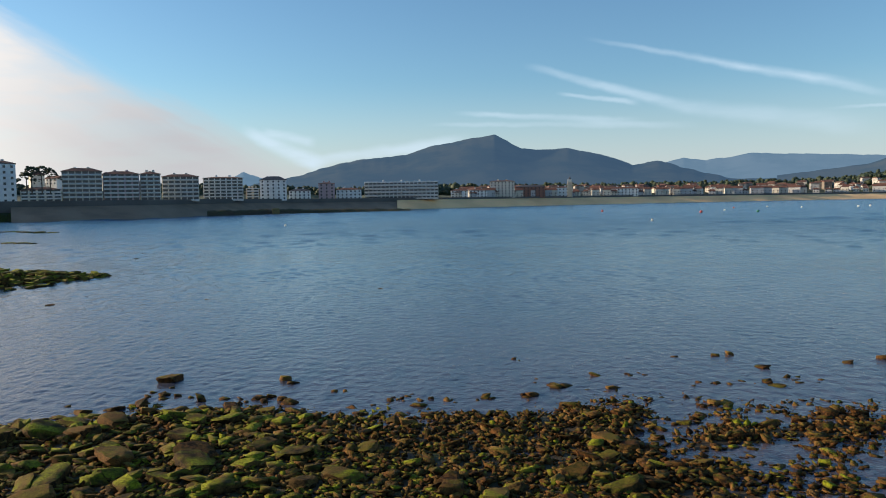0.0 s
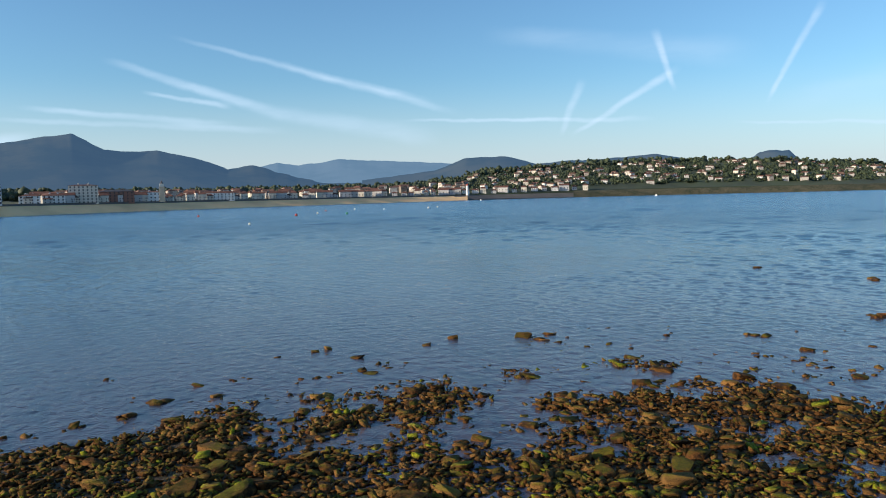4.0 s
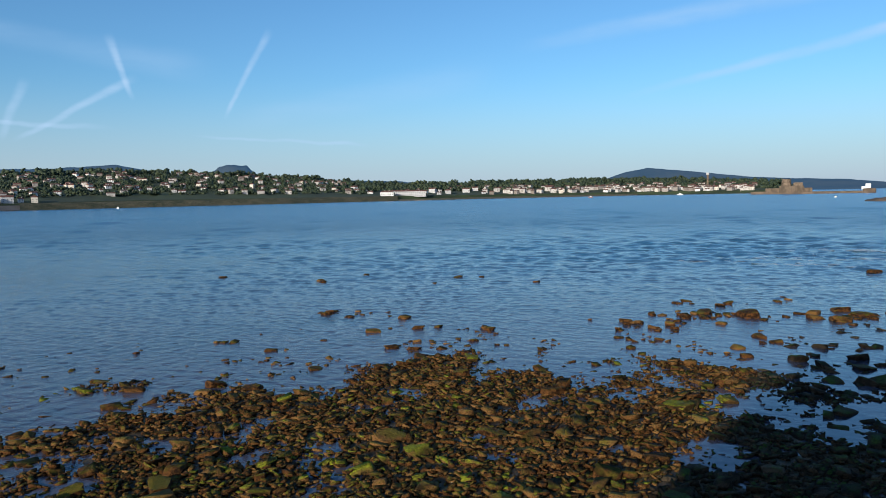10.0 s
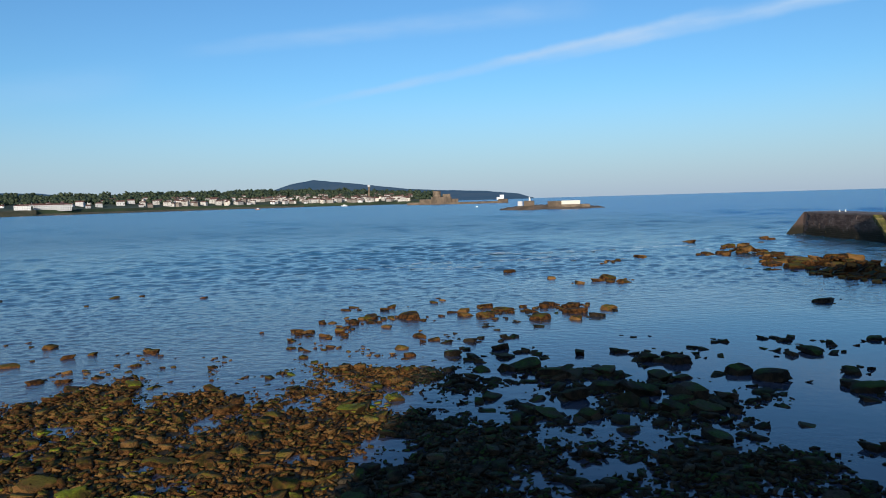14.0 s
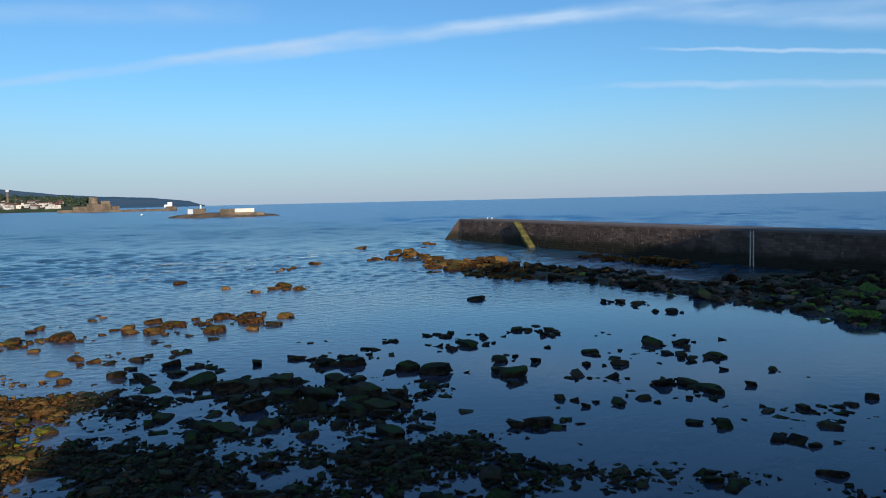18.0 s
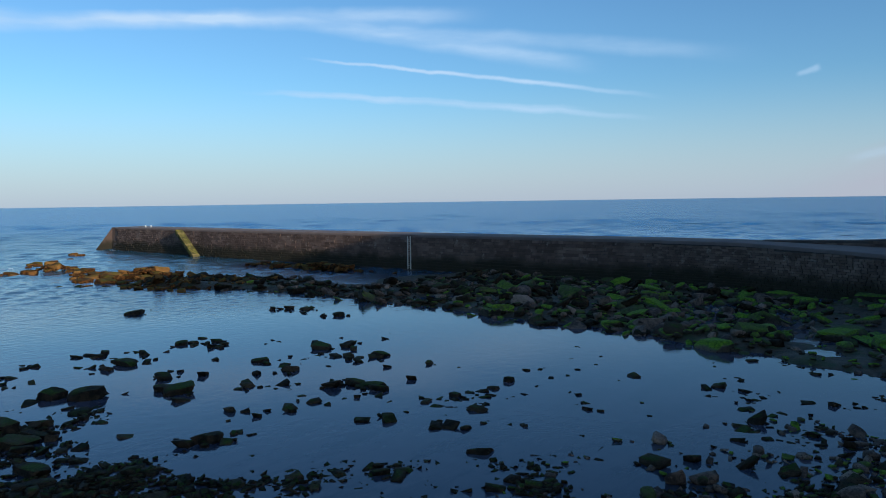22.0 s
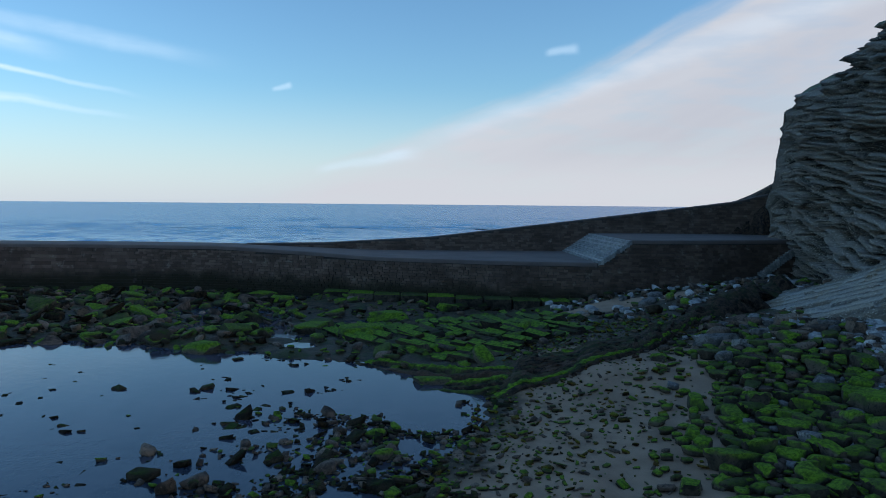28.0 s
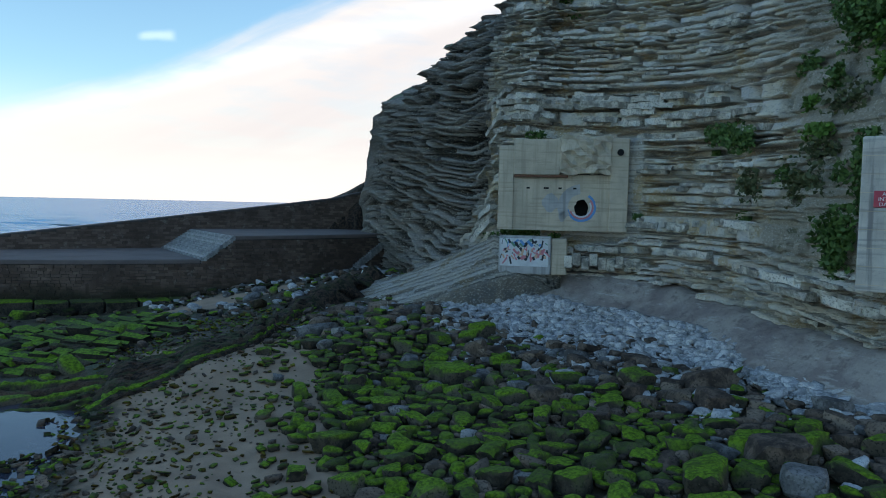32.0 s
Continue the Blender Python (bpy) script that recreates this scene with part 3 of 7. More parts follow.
class Wob:
    """Smooth random field in two dimensions: value noise in octaves."""

    def __init__(self, seed, n=64):
        self.g = np.random.default_rng(seed).uniform(-1, 1, (n, n))
        self.n = n

    def one(self, x, y):
        x, y = np.asarray(x, float), np.asarray(y, float)
        xi, yi = np.floor(x).astype(int), np.floor(y).astype(int)
        fx, fy = x - xi, y - yi
        fx, fy = fx * fx * (3 - 2 * fx), fy * fy * (3 - 2 * fy)
        n, g = self.n, self.g
        a, b = g[xi % n, yi % n], g[(xi + 1) % n, yi % n]
        c, d = g[xi % n, (yi + 1) % n], g[(xi + 1) % n, (yi + 1) % n]
        return (a * (1 - fx) + b * fx) * (1 - fy) + (c * (1 - fx) + d * fx) * fy

    def __call__(self, x, y, octaves=4, gain=0.5):
        s, k = 0, 1.0
        for o in range(octaves):
            s = s + k * self.one(np.asarray(x) * 2 ** o + 13.7 * o, np.asarray(y) * 2 ** o + 5.3 * o)
            k *= gain
        return s


def az_of(x, y):
    return np.degrees(np.arctan2(-np.asarray(x, float), np.asarray(y, float)))


W1, W2, W3 = Wob(1), Wob(2), Wob(3)

# ---------------------------------------------------------------- sea and shore
SEA_DIRS = np.random.default_rng(41)
SEA = [(lam, SEA_DIRS.normal() * 0.85 + math.pi, SEA_DIRS.uniform(0, 6.28)) for lam in np.geomspace(0.45, 60, 80)]


def sea_level(x, y, dr):
    """Ripples and longer waves that run in from the open side; short ones are left out where the sheet is coarse."""
    r = np.hypot(x, y)
    calm = 0.07 + 0.93 * smooth01(np.hypot(x - 26, y + 36), 24, 64)
    lively = calm * (1 + 0.8 * smooth01(np.hypot(x - 125, y + 8), 95, 30)) * (1 + 0.35 * smooth01(-y, 95, 150))
    gust = np.clip(0.85 + 0.5 * W2(x * 0.014, y * 0.02, 3), 0.35, 1.6)
    z = np.zeros_like(x)
    warp = 1.6 * W1(x * 0.11, y * 0.11, 2), 1.6 * W3(x * 0.03, y * 0.03, 2)
    for lam, turn, ph in SEA:
        w = 6.2832 / lam
        slope = 0.027 if lam < 12 else 0.02
        q = lam / dr[:, :1]
        keep = smooth01(q, 2.0, 3.2) * (0.07 + 0.93 * smooth01(q, 14, 5))
        z += keep * slope / w * np.sin(w * (x * math.cos(turn) + y * math.sin(turn)) + ph + warp[lam > 6])
    return z * lively * gust * smooth01(r, 20, 30) * (1 - 0.75 * smooth01(r, 260, 700)) * (1 - 0.9 * smooth01(r, 900, 2500))


r_, rings = 24.0, [0.0, 12.0]
while r_ < 900:
    rings.append(r_)
    r_ += max(0.2, 3.8e-5 * r_ * r_)
rings = np.array(rings + list(np.geomspace(960, 4960, 16)))
th = np.radians(np.linspace(36, -206, 1380)) + math.pi / 2
sx, sy = rings[:, None] * np.cos(th), rings[:, None] * np.sin(th)
step_r = np.gradient(rings)[:, None] + 0 * sx
water = thing("water", label="blue sea of a wide bay with small ripples, still in a pool", category="sea", kind="structure")
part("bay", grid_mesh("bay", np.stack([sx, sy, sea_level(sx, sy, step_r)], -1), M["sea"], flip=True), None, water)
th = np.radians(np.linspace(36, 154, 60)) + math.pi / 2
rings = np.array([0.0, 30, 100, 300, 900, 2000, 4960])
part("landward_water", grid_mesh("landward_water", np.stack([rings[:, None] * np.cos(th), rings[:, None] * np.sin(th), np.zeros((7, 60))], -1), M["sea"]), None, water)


def rock_reach(az):
    """How far out the close rock flat goes, by azimuth."""
    a = [-200, -176, -160, -138, -126, -119, -106, -94, -86, -72, -60, -49, -40, -30, -18, -9, 0, 10, 21, 32, 60]
    r = [30, 34, 34, 35, 35, 48, 50, 50, 53, 54, 49, 52, 52, 48, 45, 41.5, 39, 40, 44, 45, 46]
    return np.interp(az, a, r)


def loose_reach(az):
    """How far out single rocks go."""
    a = [-200, -169, -160, -141, -128, -120, -107, -94, -87, -75, -62, -53, -36, -22, -13, -9, 4, 21, 31, 60]
    r = [52, 51, 52, 59, 60, 64, 72, 72, 76, 68, 73, 59, 60, 56, 53, 49, 46, 47, 47, 48]
    return np.interp(az, a, r)


def reef_edge(x):
    """The y at which the reef under the jetty meets the pool."""
    return np.interp(x, [-6, -2, 6, 16, 29, 54, 68, 93, 100], [-40, -46, -51, -55, -58, -61, -62, -57, -50])


def jetty_y(x):
    """Foot of the jetty's inner face."""
    return np.interp(x, [-60, -45, -30, -20, -8, 3, 12, 22, 35, 70, 125, 178], [-86, -81, -77, -76, -78, -82, -86.5, -90, -92, -93, -96, -100.5])


def rubble(x, y):
    """How closely the foreshore is strewn with stones, 0 to 1: high on the flats, broken by small pools, thinning seawards."""
    x, y = np.asarray(x, float), np.asarray(y, float)
    r, az = np.hypot(x, y), az_of(x, y)
    az = np.where(az > 100, az - 360, az)
    near, out_ = rock_reach(az), loose_reach(az)
    dim = (0.208 * x + 0.978 * y < 8.0) & (az < -80)
    full = np.interp(az, [-176, -150, -128, -118, -100, -60, -44, -32, -20, -8, 6, 16, 33], [0.30, 0.34, 0.38, 0.62, 0.82, 0.88, 0.72, 0.66, 0.80, 1.0, 1.15, 1.25, 1.25])
    full = full + 0.22 * smooth01(33 - r, 0, 5)
    base = np.where(r < near, full - 0.42 * full * smooth01(r, near - 13 + 7 * smooth01(az, -24, -8), near), 0.46 * full * (1 - smooth01(r, near - 1, out_)))
    noise = 0.24 * W3(x * 0.16, y * 0.16, 2) + 0.42 * W2(x * 0.42, y * 0.42, 3) + 0.12 * W1(x * 1.1, y * 1.1, 2)
    base = base + 0.4 * np.exp(-(((x - 31) / 6) ** 2 + ((y - 3) / 5) ** 2))
    c = base + noise * (0.75 + 0.45 * dim)
    return np.where((r > 24) & (r < out_ + 3), np.clip((c - 0.29 + 0.03 * dim) * 1.5, 0, 1), 0)


def ground_z(x, y):
    x, y = np.asarray(x, float), np.asarray(y, float)
    r, az = np.hypot(x, y), az_of(x, y)
    azs = np.where(az > 100, az - 360, az)
    z = -0.55 + 0.0 * x
    flat = smooth01(rock_reach(azs) - r, -5, 5) * (azs > -195)
    dim = smooth01(8.0 - 0.208 * x - 0.978 * y, 0, 8) * (azs < -80)
    z = z + (0.36 + (0.24 - 0.07 * dim) * rubble(x, y)) * flat
    reef = smooth01(reef_edge(x) - y, -2, 3) * smooth01(y - jetty_y(x), 0, 4) * smooth01(101 - x, 0, 12)
    reef = reef * (1 - smooth01(x, 60, 75) * smooth01(-70 - y, 0, 4))
    z = z + (0.85 + 0.5 * W2(x * 0.12, y * 0.12, 3)) * reef
    beach = np.clip(0.088 * (1.5 - x + 0.12 * np.minimum(0, y + 40)), 0, 3.4)
    beach = beach * smooth01(-y, -12, 12)
    z = z + np.where(x < 3, beach * 1.12, 0)
    z = z + 0.22 * W3(x * 0.3, y * 0.3, 3) * smooth01(-y, 42, 50) * smooth01(16 - x, 0, 6) * smooth01(x + 14, 0, 6)
    hollow = np.exp(-(((x + 6) / 10) ** 2 + ((y + 70) / 7) ** 2))
    z = z - 0.5 * hollow
    z = z + 0.06 * W1(x * 0.35, y * 0.35, 4)
    return z


def beach_line(y):
    """The x at which the boulders begin."""
    return -10 + 0.346 * (np.asarray(y, float) + 22)


def sandiness(x, y):
    v = np.asarray(x, float) - beach_line(y)
    s = smooth01(v, -1.2, 0.6) * (1 - smooth01(v, 8, 14)) * smooth01(-np.asarray(y), 18, 22) * (1 - smooth01(-np.asarray(y), 46, 52))
    s = np.maximum(s, np.exp(-(((x + 19) / 9) ** 2 + ((y + 68) / 3.4) ** 2) ** 1.4))
    return s * (0.82 + 0.3 * W2(np.asarray(x) * 0.4, np.asarray(y) * 0.4, 3))


gx, gy = np.meshgrid(np.arange(-86, 112, 0.9), np.arange(-108, 62, 0.9), indexing="ij")
ground = new("ground", grid_mesh("ground", np.stack([gx, gy, ground_z(gx, gy)], -1), M["bed"], attrs={"sand": sandiness(gx, gy)}))
tagged(ground, "wet foreshore of dark rubble and brown sand", "foreshore", "", "structure")

# ---- the rocks of the foreshore
def hull_rock(cuts, flat, g=rng):
    """An angular stone: the hull of a battered block, about 1 m across."""
    corner = np.array([[i, j, k] for i in (-1, 1) for j in (-1, 1) for k in (-1, 1)]) * 0.5
    q = corner * g.uniform(0.55, 1.0, (8, 3))
    extra = g.normal(size=(cuts, 3))
    extra = extra / np.linalg.norm(extra, axis=1)[:, None] * g.uniform(0.45, 0.62, (cuts, 1))
    q = np.vstack([q, extra]) * np.array([g.uniform(0.95, 1.5), g.uniform(0.7, 1.0), flat * g.uniform(0.6, 1.4)])
    bm = bmesh.new()
    for c in q:
        bm.verts.new(c)
    bmesh.ops.convex_hull(bm, input=bm.verts)
    loose = [v for v in bm.verts if not v.link_faces]
    bmesh.ops.delete(bm, geom=loose, context="VERTS")
    bmesh.ops.triangulate(bm, faces=bm.faces)
    bm.verts.index_update()
    out_v = np.array([tuple(v.co) for v in bm.verts])
    out_f = np.array([[v.index for v in f.verts] for f in bm.faces])
    bm.free()
    return out_v, out_f


def chipped_block(flat, g=rng, chip=0.24):
    """An angular slab with every corner knocked off, about 1 m across."""
    q = []
    shear = g.normal(size=2) * 0.16
    for i in (-1, 1):
        for j in (-1, 1):
            for h in (-1, 1):
                c = np.array([i, j, h]) * 0.5 * g.uniform(0.72, 1.0, 3)
                c[:2] += shear * h * 0.5
                for ax in range(3):
                    e = c.copy()
                    e[ax] *= 1 - g.uniform(0.05, chip) * (2.0 if ax == 2 else 1.0)
                    q.append(e)
    q = np.array(q) * np.array([g.uniform(0.95, 1.55), g.uniform(0.65, 1.0), flat * g.uniform(0.6, 1.4)])
    bm = bmesh.new()
    for c in q:
        bm.verts.new(c)
    bmesh.ops.convex_hull(bm, input=bm.verts)
    bmesh.ops.delete(bm, geom=[v for v in bm.verts if not v.link_faces], context="VERTS")
    bmesh.ops.triangulate(bm, faces=bm.faces)
    bm.verts.index_update()
    out_v = np.array([tuple(v.co) for v in bm.verts])
    out_f = np.array([[v.index for v in f.verts] for f in bm.faces])
    bm.free()
    return out_v, out_f


tiny = [hull_rock(2, 0.42) for _ in range(48)]
medium = [chipped_block(0.46) for _ in range(64)]


def worn_rock(flat, g=rng, level=3, sharp=16.0, boxy=0.0):
    """A block with broken faces, a flat top and rounded arrises, about 1 m across."""
    v, f = ICO[level]
    tilt = lambda: g.normal(size=3) * 0.2
    n = [np.array(q, float) + tilt() for q in ((1, 0, 0), (-1, 0, 0), (0, 1, 0), (0, -1, 0))]
    n += [np.array((0, 0, 1.0)) + tilt() * 0.45, np.array((0, 0, -1.0))]
    for _ in range(5):
        q = g.normal(size=3)
        n.append(q * (1, 1, 0.7))
    n = np.array([q / np.linalg.norm(q) for q in n])
    d = np.concatenate([g.uniform(0.36, 0.5, 4), [0.40, 0.42], g.uniform(0.44, 0.58, 5) + boxy])
    r = 1.0 / np.sum((np.maximum(v @ n.T, 1e-3) / d) ** sharp, axis=1) ** (1 / sharp)
    p = v * r[:, None] * (1 + g.normal(size=(len(v), 1)) * 0.014)
    return p * np.array([g.uniform(1.05, 1.6), g.uniform(0.8, 1.05), flat * g.uniform(0.8, 1.25)]), f


large = [worn_rock(0.74) for _ in range(24)]
slabs = [worn_rock(0.55, rng, 3, 26.0, 0.05) for _ in range(24)]
worn_small = [worn_rock(0.68, rng, 2) for _ in range(40)]


spots = {"weed": [], "weed_green": [], "dark": [], "moss": [], "grey": [], "brown": [], "pebble": []}
singles = []
g2 = np.random.default_rng(21)


def lay(x, y, s, mat, sink=0.3, single=False, tilt=0.18, z=None):
    row = [x, y, s * (0.30 - sink) + (z or 0.0), s, g2.uniform(0, 6.28), g2.normal() * tilt, g2.normal() * tilt, z is None]
    if single:
        singles.append((row, mat))
    else:
        spots[mat].append(row)


def settle():
    """Sets every stone that has no level of its own on the ground."""
    every = [q for rows in spots.values() for q in rows] + [q[0] for q in singles]
    level = ground_z(np.array([q[0] for q in every]), np.array([q[1] for q in every]))
    for q, h in zip(every, level):
        if len(q) == 8:
            if q.pop():
                q[2] += float(h)


step = 0.5
X, Y = [q.ravel() for q in np.meshgrid(np.arange(-46, 84, step), np.arange(-72, 66, step), indexing="ij")]
X, Y = X + g2.uniform(-0.25, 0.25, X.size), Y + g2.uniform(-0.25, 0.25, X.size)
R, A = np.hypot(X, Y), az_of(X, Y)
A = np.where(A > 100, A - 360, A)
COVER = rubble(X, Y)
ok = (R > 24.5) & (A > -190) & (A < 34) & (COVER > 0) & ~((X < beach_line(Y) + 9) & (A < -172))
# inside the cliff's cast shadow; stones here take the darker shade material
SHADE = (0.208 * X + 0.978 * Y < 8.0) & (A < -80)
GREEN = 0.06 + smooth01(A, -10, 20) * 0.6 + 0.3 * W3(X * 0.2, Y * 0.2, 3) + 0.35 * smooth01(34 - R, 0, 8)
SLABBY = SHADE * smooth01(R, 33, 38) * smooth01(-A, 94, 100) * (1 - smooth01(-A, 124, 134))
for x, y, r, a, near, c, green, shade, slabby in zip(*(q[ok] for q in (X, Y, R, A, rock_reach(A), COVER, GREEN, SHADE, SLABBY))):
    for _ in range(g2.poisson(5.5 * c ** 1.2 * (1 if r < near + 2 else 0.35) * (1 - 0.5 * slabby))):
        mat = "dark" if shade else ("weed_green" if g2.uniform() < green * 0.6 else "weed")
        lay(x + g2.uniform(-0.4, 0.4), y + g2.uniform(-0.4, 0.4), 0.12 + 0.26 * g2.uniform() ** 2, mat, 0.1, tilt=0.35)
    if g2.uniform() > 0.72 * c:
        continue
    s = float(np.clip(g2.lognormal(-1.12, 0.42), 0.22, 1.1)) * (1 + 0.45 * float(smooth01(a, 6, 20)))
    if slabby > 0.2:
        s = float(np.clip(s * 1.5, 0.4, 1.7))
        if g2.uniform() < 0.45:
            continue
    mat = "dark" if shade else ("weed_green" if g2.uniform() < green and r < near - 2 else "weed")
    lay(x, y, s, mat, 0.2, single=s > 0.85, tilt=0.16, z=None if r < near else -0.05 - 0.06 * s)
# slabs that stand clear in the still pool: x, y, length
for x, y, s in ((47.6, -16.9, 1.9), (46.5, -18.6, 2.2), (47.6, -28.4, 1.8), (41.7, -27.4, 1.4), (39, -25.6, 1.4), (58.2, -52.9, 1.3), (56.2, -53.4, 1.3), (50.2, -52.1, 1.5),
                (40.1, -39.7, 1.6), (39, -41.3, 1.4), (40.4, -34, 1.3), (36.6, -33.3, 1.4), (32.2, -24.9, 0.9), (29.6, -26.8, 0.9), (24.2, -28.4, 1.3), (30.6, -32.9, 1.4),
                (28.4, -32.6, 1.1), (31.4, -31.7, 1.4), (34.6, -40.1, 1.3), (34.6, -37.6, 0.9), (28.9, -21.2, 1.5), (24.3, -15.4, 1.6), (29.3, -20.1, 1.1), (28, -16.7, 1.1), (29.8, -13.3, 1.4), (69.2, -42.3, 3.0)):
    # all in the dark tone that carries the cliff's shade
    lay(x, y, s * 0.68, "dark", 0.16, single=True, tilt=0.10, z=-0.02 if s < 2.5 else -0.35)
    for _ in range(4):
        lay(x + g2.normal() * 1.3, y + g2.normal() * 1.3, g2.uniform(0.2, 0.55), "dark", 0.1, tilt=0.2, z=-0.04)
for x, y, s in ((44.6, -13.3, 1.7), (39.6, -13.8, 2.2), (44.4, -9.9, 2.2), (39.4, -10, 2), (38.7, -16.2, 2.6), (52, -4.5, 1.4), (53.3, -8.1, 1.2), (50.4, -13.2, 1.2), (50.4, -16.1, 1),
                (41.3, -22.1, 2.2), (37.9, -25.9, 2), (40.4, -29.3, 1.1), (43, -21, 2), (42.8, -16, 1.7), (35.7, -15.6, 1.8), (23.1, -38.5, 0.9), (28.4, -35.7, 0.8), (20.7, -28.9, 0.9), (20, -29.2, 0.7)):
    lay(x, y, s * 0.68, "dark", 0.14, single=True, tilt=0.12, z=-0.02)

# brown rubble in the shallows between the pool and the beach
for _ in range(2600):
    y = g2.uniform(-41, -21)
    x = float(beach_line(y)) + 14.5 + g2.normal() * 4.8
    if math.hypot(x, y) < 24 or x > 15:
        continue
    if float(W2(x * 0.4, y * 0.4, 2)) < -0.1 + 0.5 * float(smooth01(-y, 30, 40)):
        continue
    s = float(np.clip(g2.lognormal(-1.5, 0.5), 0.12, 0.8))
    u = g2.uniform()
    lay(x, y, s, "brown" if u < 0.42 else ("moss" if u < 0.68 else "dark"), 0.05, tilt=0.25, z=-0.02 - 0.05 * s)

# stones and weed on the reef under the jetty
for _ in range(9000):
    x = g2.uniform(-12, 102)
    y = g2.uniform(-94, -46)
    lo, hi = float(jetty_y(x)) + 1.5, float(reef_edge(x)) + 0.8
    if not lo < y < hi or (x > 62 and y < -70):
        continue
    if x < 12 and g2.uniform() < 0.55:
        continue
    if g2.uniform() < 0.3 * smooth01(x, 20, 60):
        continue
    s = float(np.clip(g2.lognormal(-0.62, 0.5), 0.25, 2.2)) * (0.75 if x < 14 else 1.0)
    u = g2.uniform()
    # past x 78, in the sun, most stones keep the paler weed tone
    if x > 78:
        mat = "weed" if u < 0.6 else "dark"
    else:
        green = float(np.interp(x, [-5, 20, 40, 60], [0.5, 0.5, 0.22, 0.08]))
        mat = "moss" if u < green else ("brown" if u < green + 0.25 else "dark")
    lay(x, y, s, mat, 0.15, single=s > 1.5, tilt=0.25)

# rocks that break the surface further out: x, y, length, turn, how many, size
for x, y, L, turn, n, s in ((70, -7, 27, -75, 46, 0.8), (71, -15, 14, -75, 34, 0.8), (92, -27, 9, -60, 14, 0.8), (121, -39, 14, -50, 14, 1.0), (133, -62, 22, -35, 20, 1.5), (112, -62, 30, -20, 60, 1.7), (100, -63, 16, -20, 36, 1.5),
                            (95, -89, 22, -5, 44, 1.6), (88, -57, 14, 10, 30, 1.2), (60, 30, 14, 60, 12, 0.6), (63, 5, 10, 40, 14, 0.6), (78, -2, 14, -60, 12, 0.6)):
    for _ in range(n):
        t, w = g2.uniform(-0.5, 0.5) * L, g2.normal() * 1.3
        c, q = math.cos(radians(turn)), math.sin(radians(turn))
        px_, py_ = x + t * c - w * q, y + t * q + w * c
        sz = 0.72 * s * float(np.clip(g2.lognormal(-0.1, 0.5), 0.3, 2.2))
        # weed tone in the sun, dark tone for those in the cliff's shade
        lay(px_, py_, sz, "weed" if x > 66 or y > 0 else "dark", 0.2, single=sz > 1.3, tilt=0.12, z=-0.06 * sz)
for x, y, s in ((158, -66, 3.6), (141, -70, 4.2), (145, -72, 3.4), (162, -85, 4.2), (157, -84, 3.4), (150, -78, 2.2),
                (69.8, 1.6, 2.6), (69.2, -2, 3.2), (69.3, -7.1, 1.9), (73.8, -9.7, 2.5), (71.3, -11.2, 2.4), (65.7, -13.6, 2.9), (68.8, -17.8, 2.7), (64.9, -16.8, 1.8), (70.1, -21.2, 2), (68.6, -8.8, 2.3),
                (73.8, -16.3, 2.4), (59.6, -2.5, 1.5), (64.8, 0.1, 1.4), (55, -1, 1.3), (94.7, -28.7, 2.8), (93, -26.9, 2), (90.7, -29.5, 2.4), (98.1, -22, 1.8), (109.1, -18.1, 2.2)):
    lay(x, y, s * 0.6, "weed", 0.2, single=True, tilt=0.10, z=-0.03 * s)
for x, y, n, wide in ((87.4, -87.0, 60, 4.0), (102.1, -65.5, 70, 4.0), (126.3, -63.3, 26, 2.5)):
    for _ in range(n):
        u, w = g2.normal(), g2.normal()
        lay(x + u * wide, y + w * 1.5, float(np.clip(g2.lognormal(-0.1, 0.4), 0.4, 2.0)), "weed", 0.15, tilt=0.15, z=0.75 * math.exp(-0.5 * (u * u + w * w)))
for x, y, s in ((87.9, 66.4, 1.6), (86.7, 50.1, 1.5), (85.4, 49, 1.1), (93.9, 46.9, 1.4), (86, 33.6, 1.1), (93.5, 33.2, 1.5), (94.6, 30.2, 1.1), (90.5, 21.7, 1.2), (54.4, 26.8, 1.6), (57.7, 22.3, 1.1),
                (48.9, 22.5, 1.2), (63.6, 6.9, 1.5), (65.1, 3.6, 1), (69.4, 2.3, 1.4), (75.7, 4.2, 1.6), (28.7, 48.5, 1.4), (45, 10.6, 1.5), (25.8, 47.4, 1.1), (45.7, 30.7, 1.1), (50.2, 28.9, 0.8)):
    lay(x, y, s * 0.6, "weed", 0.2, single=True, tilt=0.10, z=-0.06 * s)

# boulder beach under the cliff: large ones first, then what fills the gaps
taken = []
tries = 0
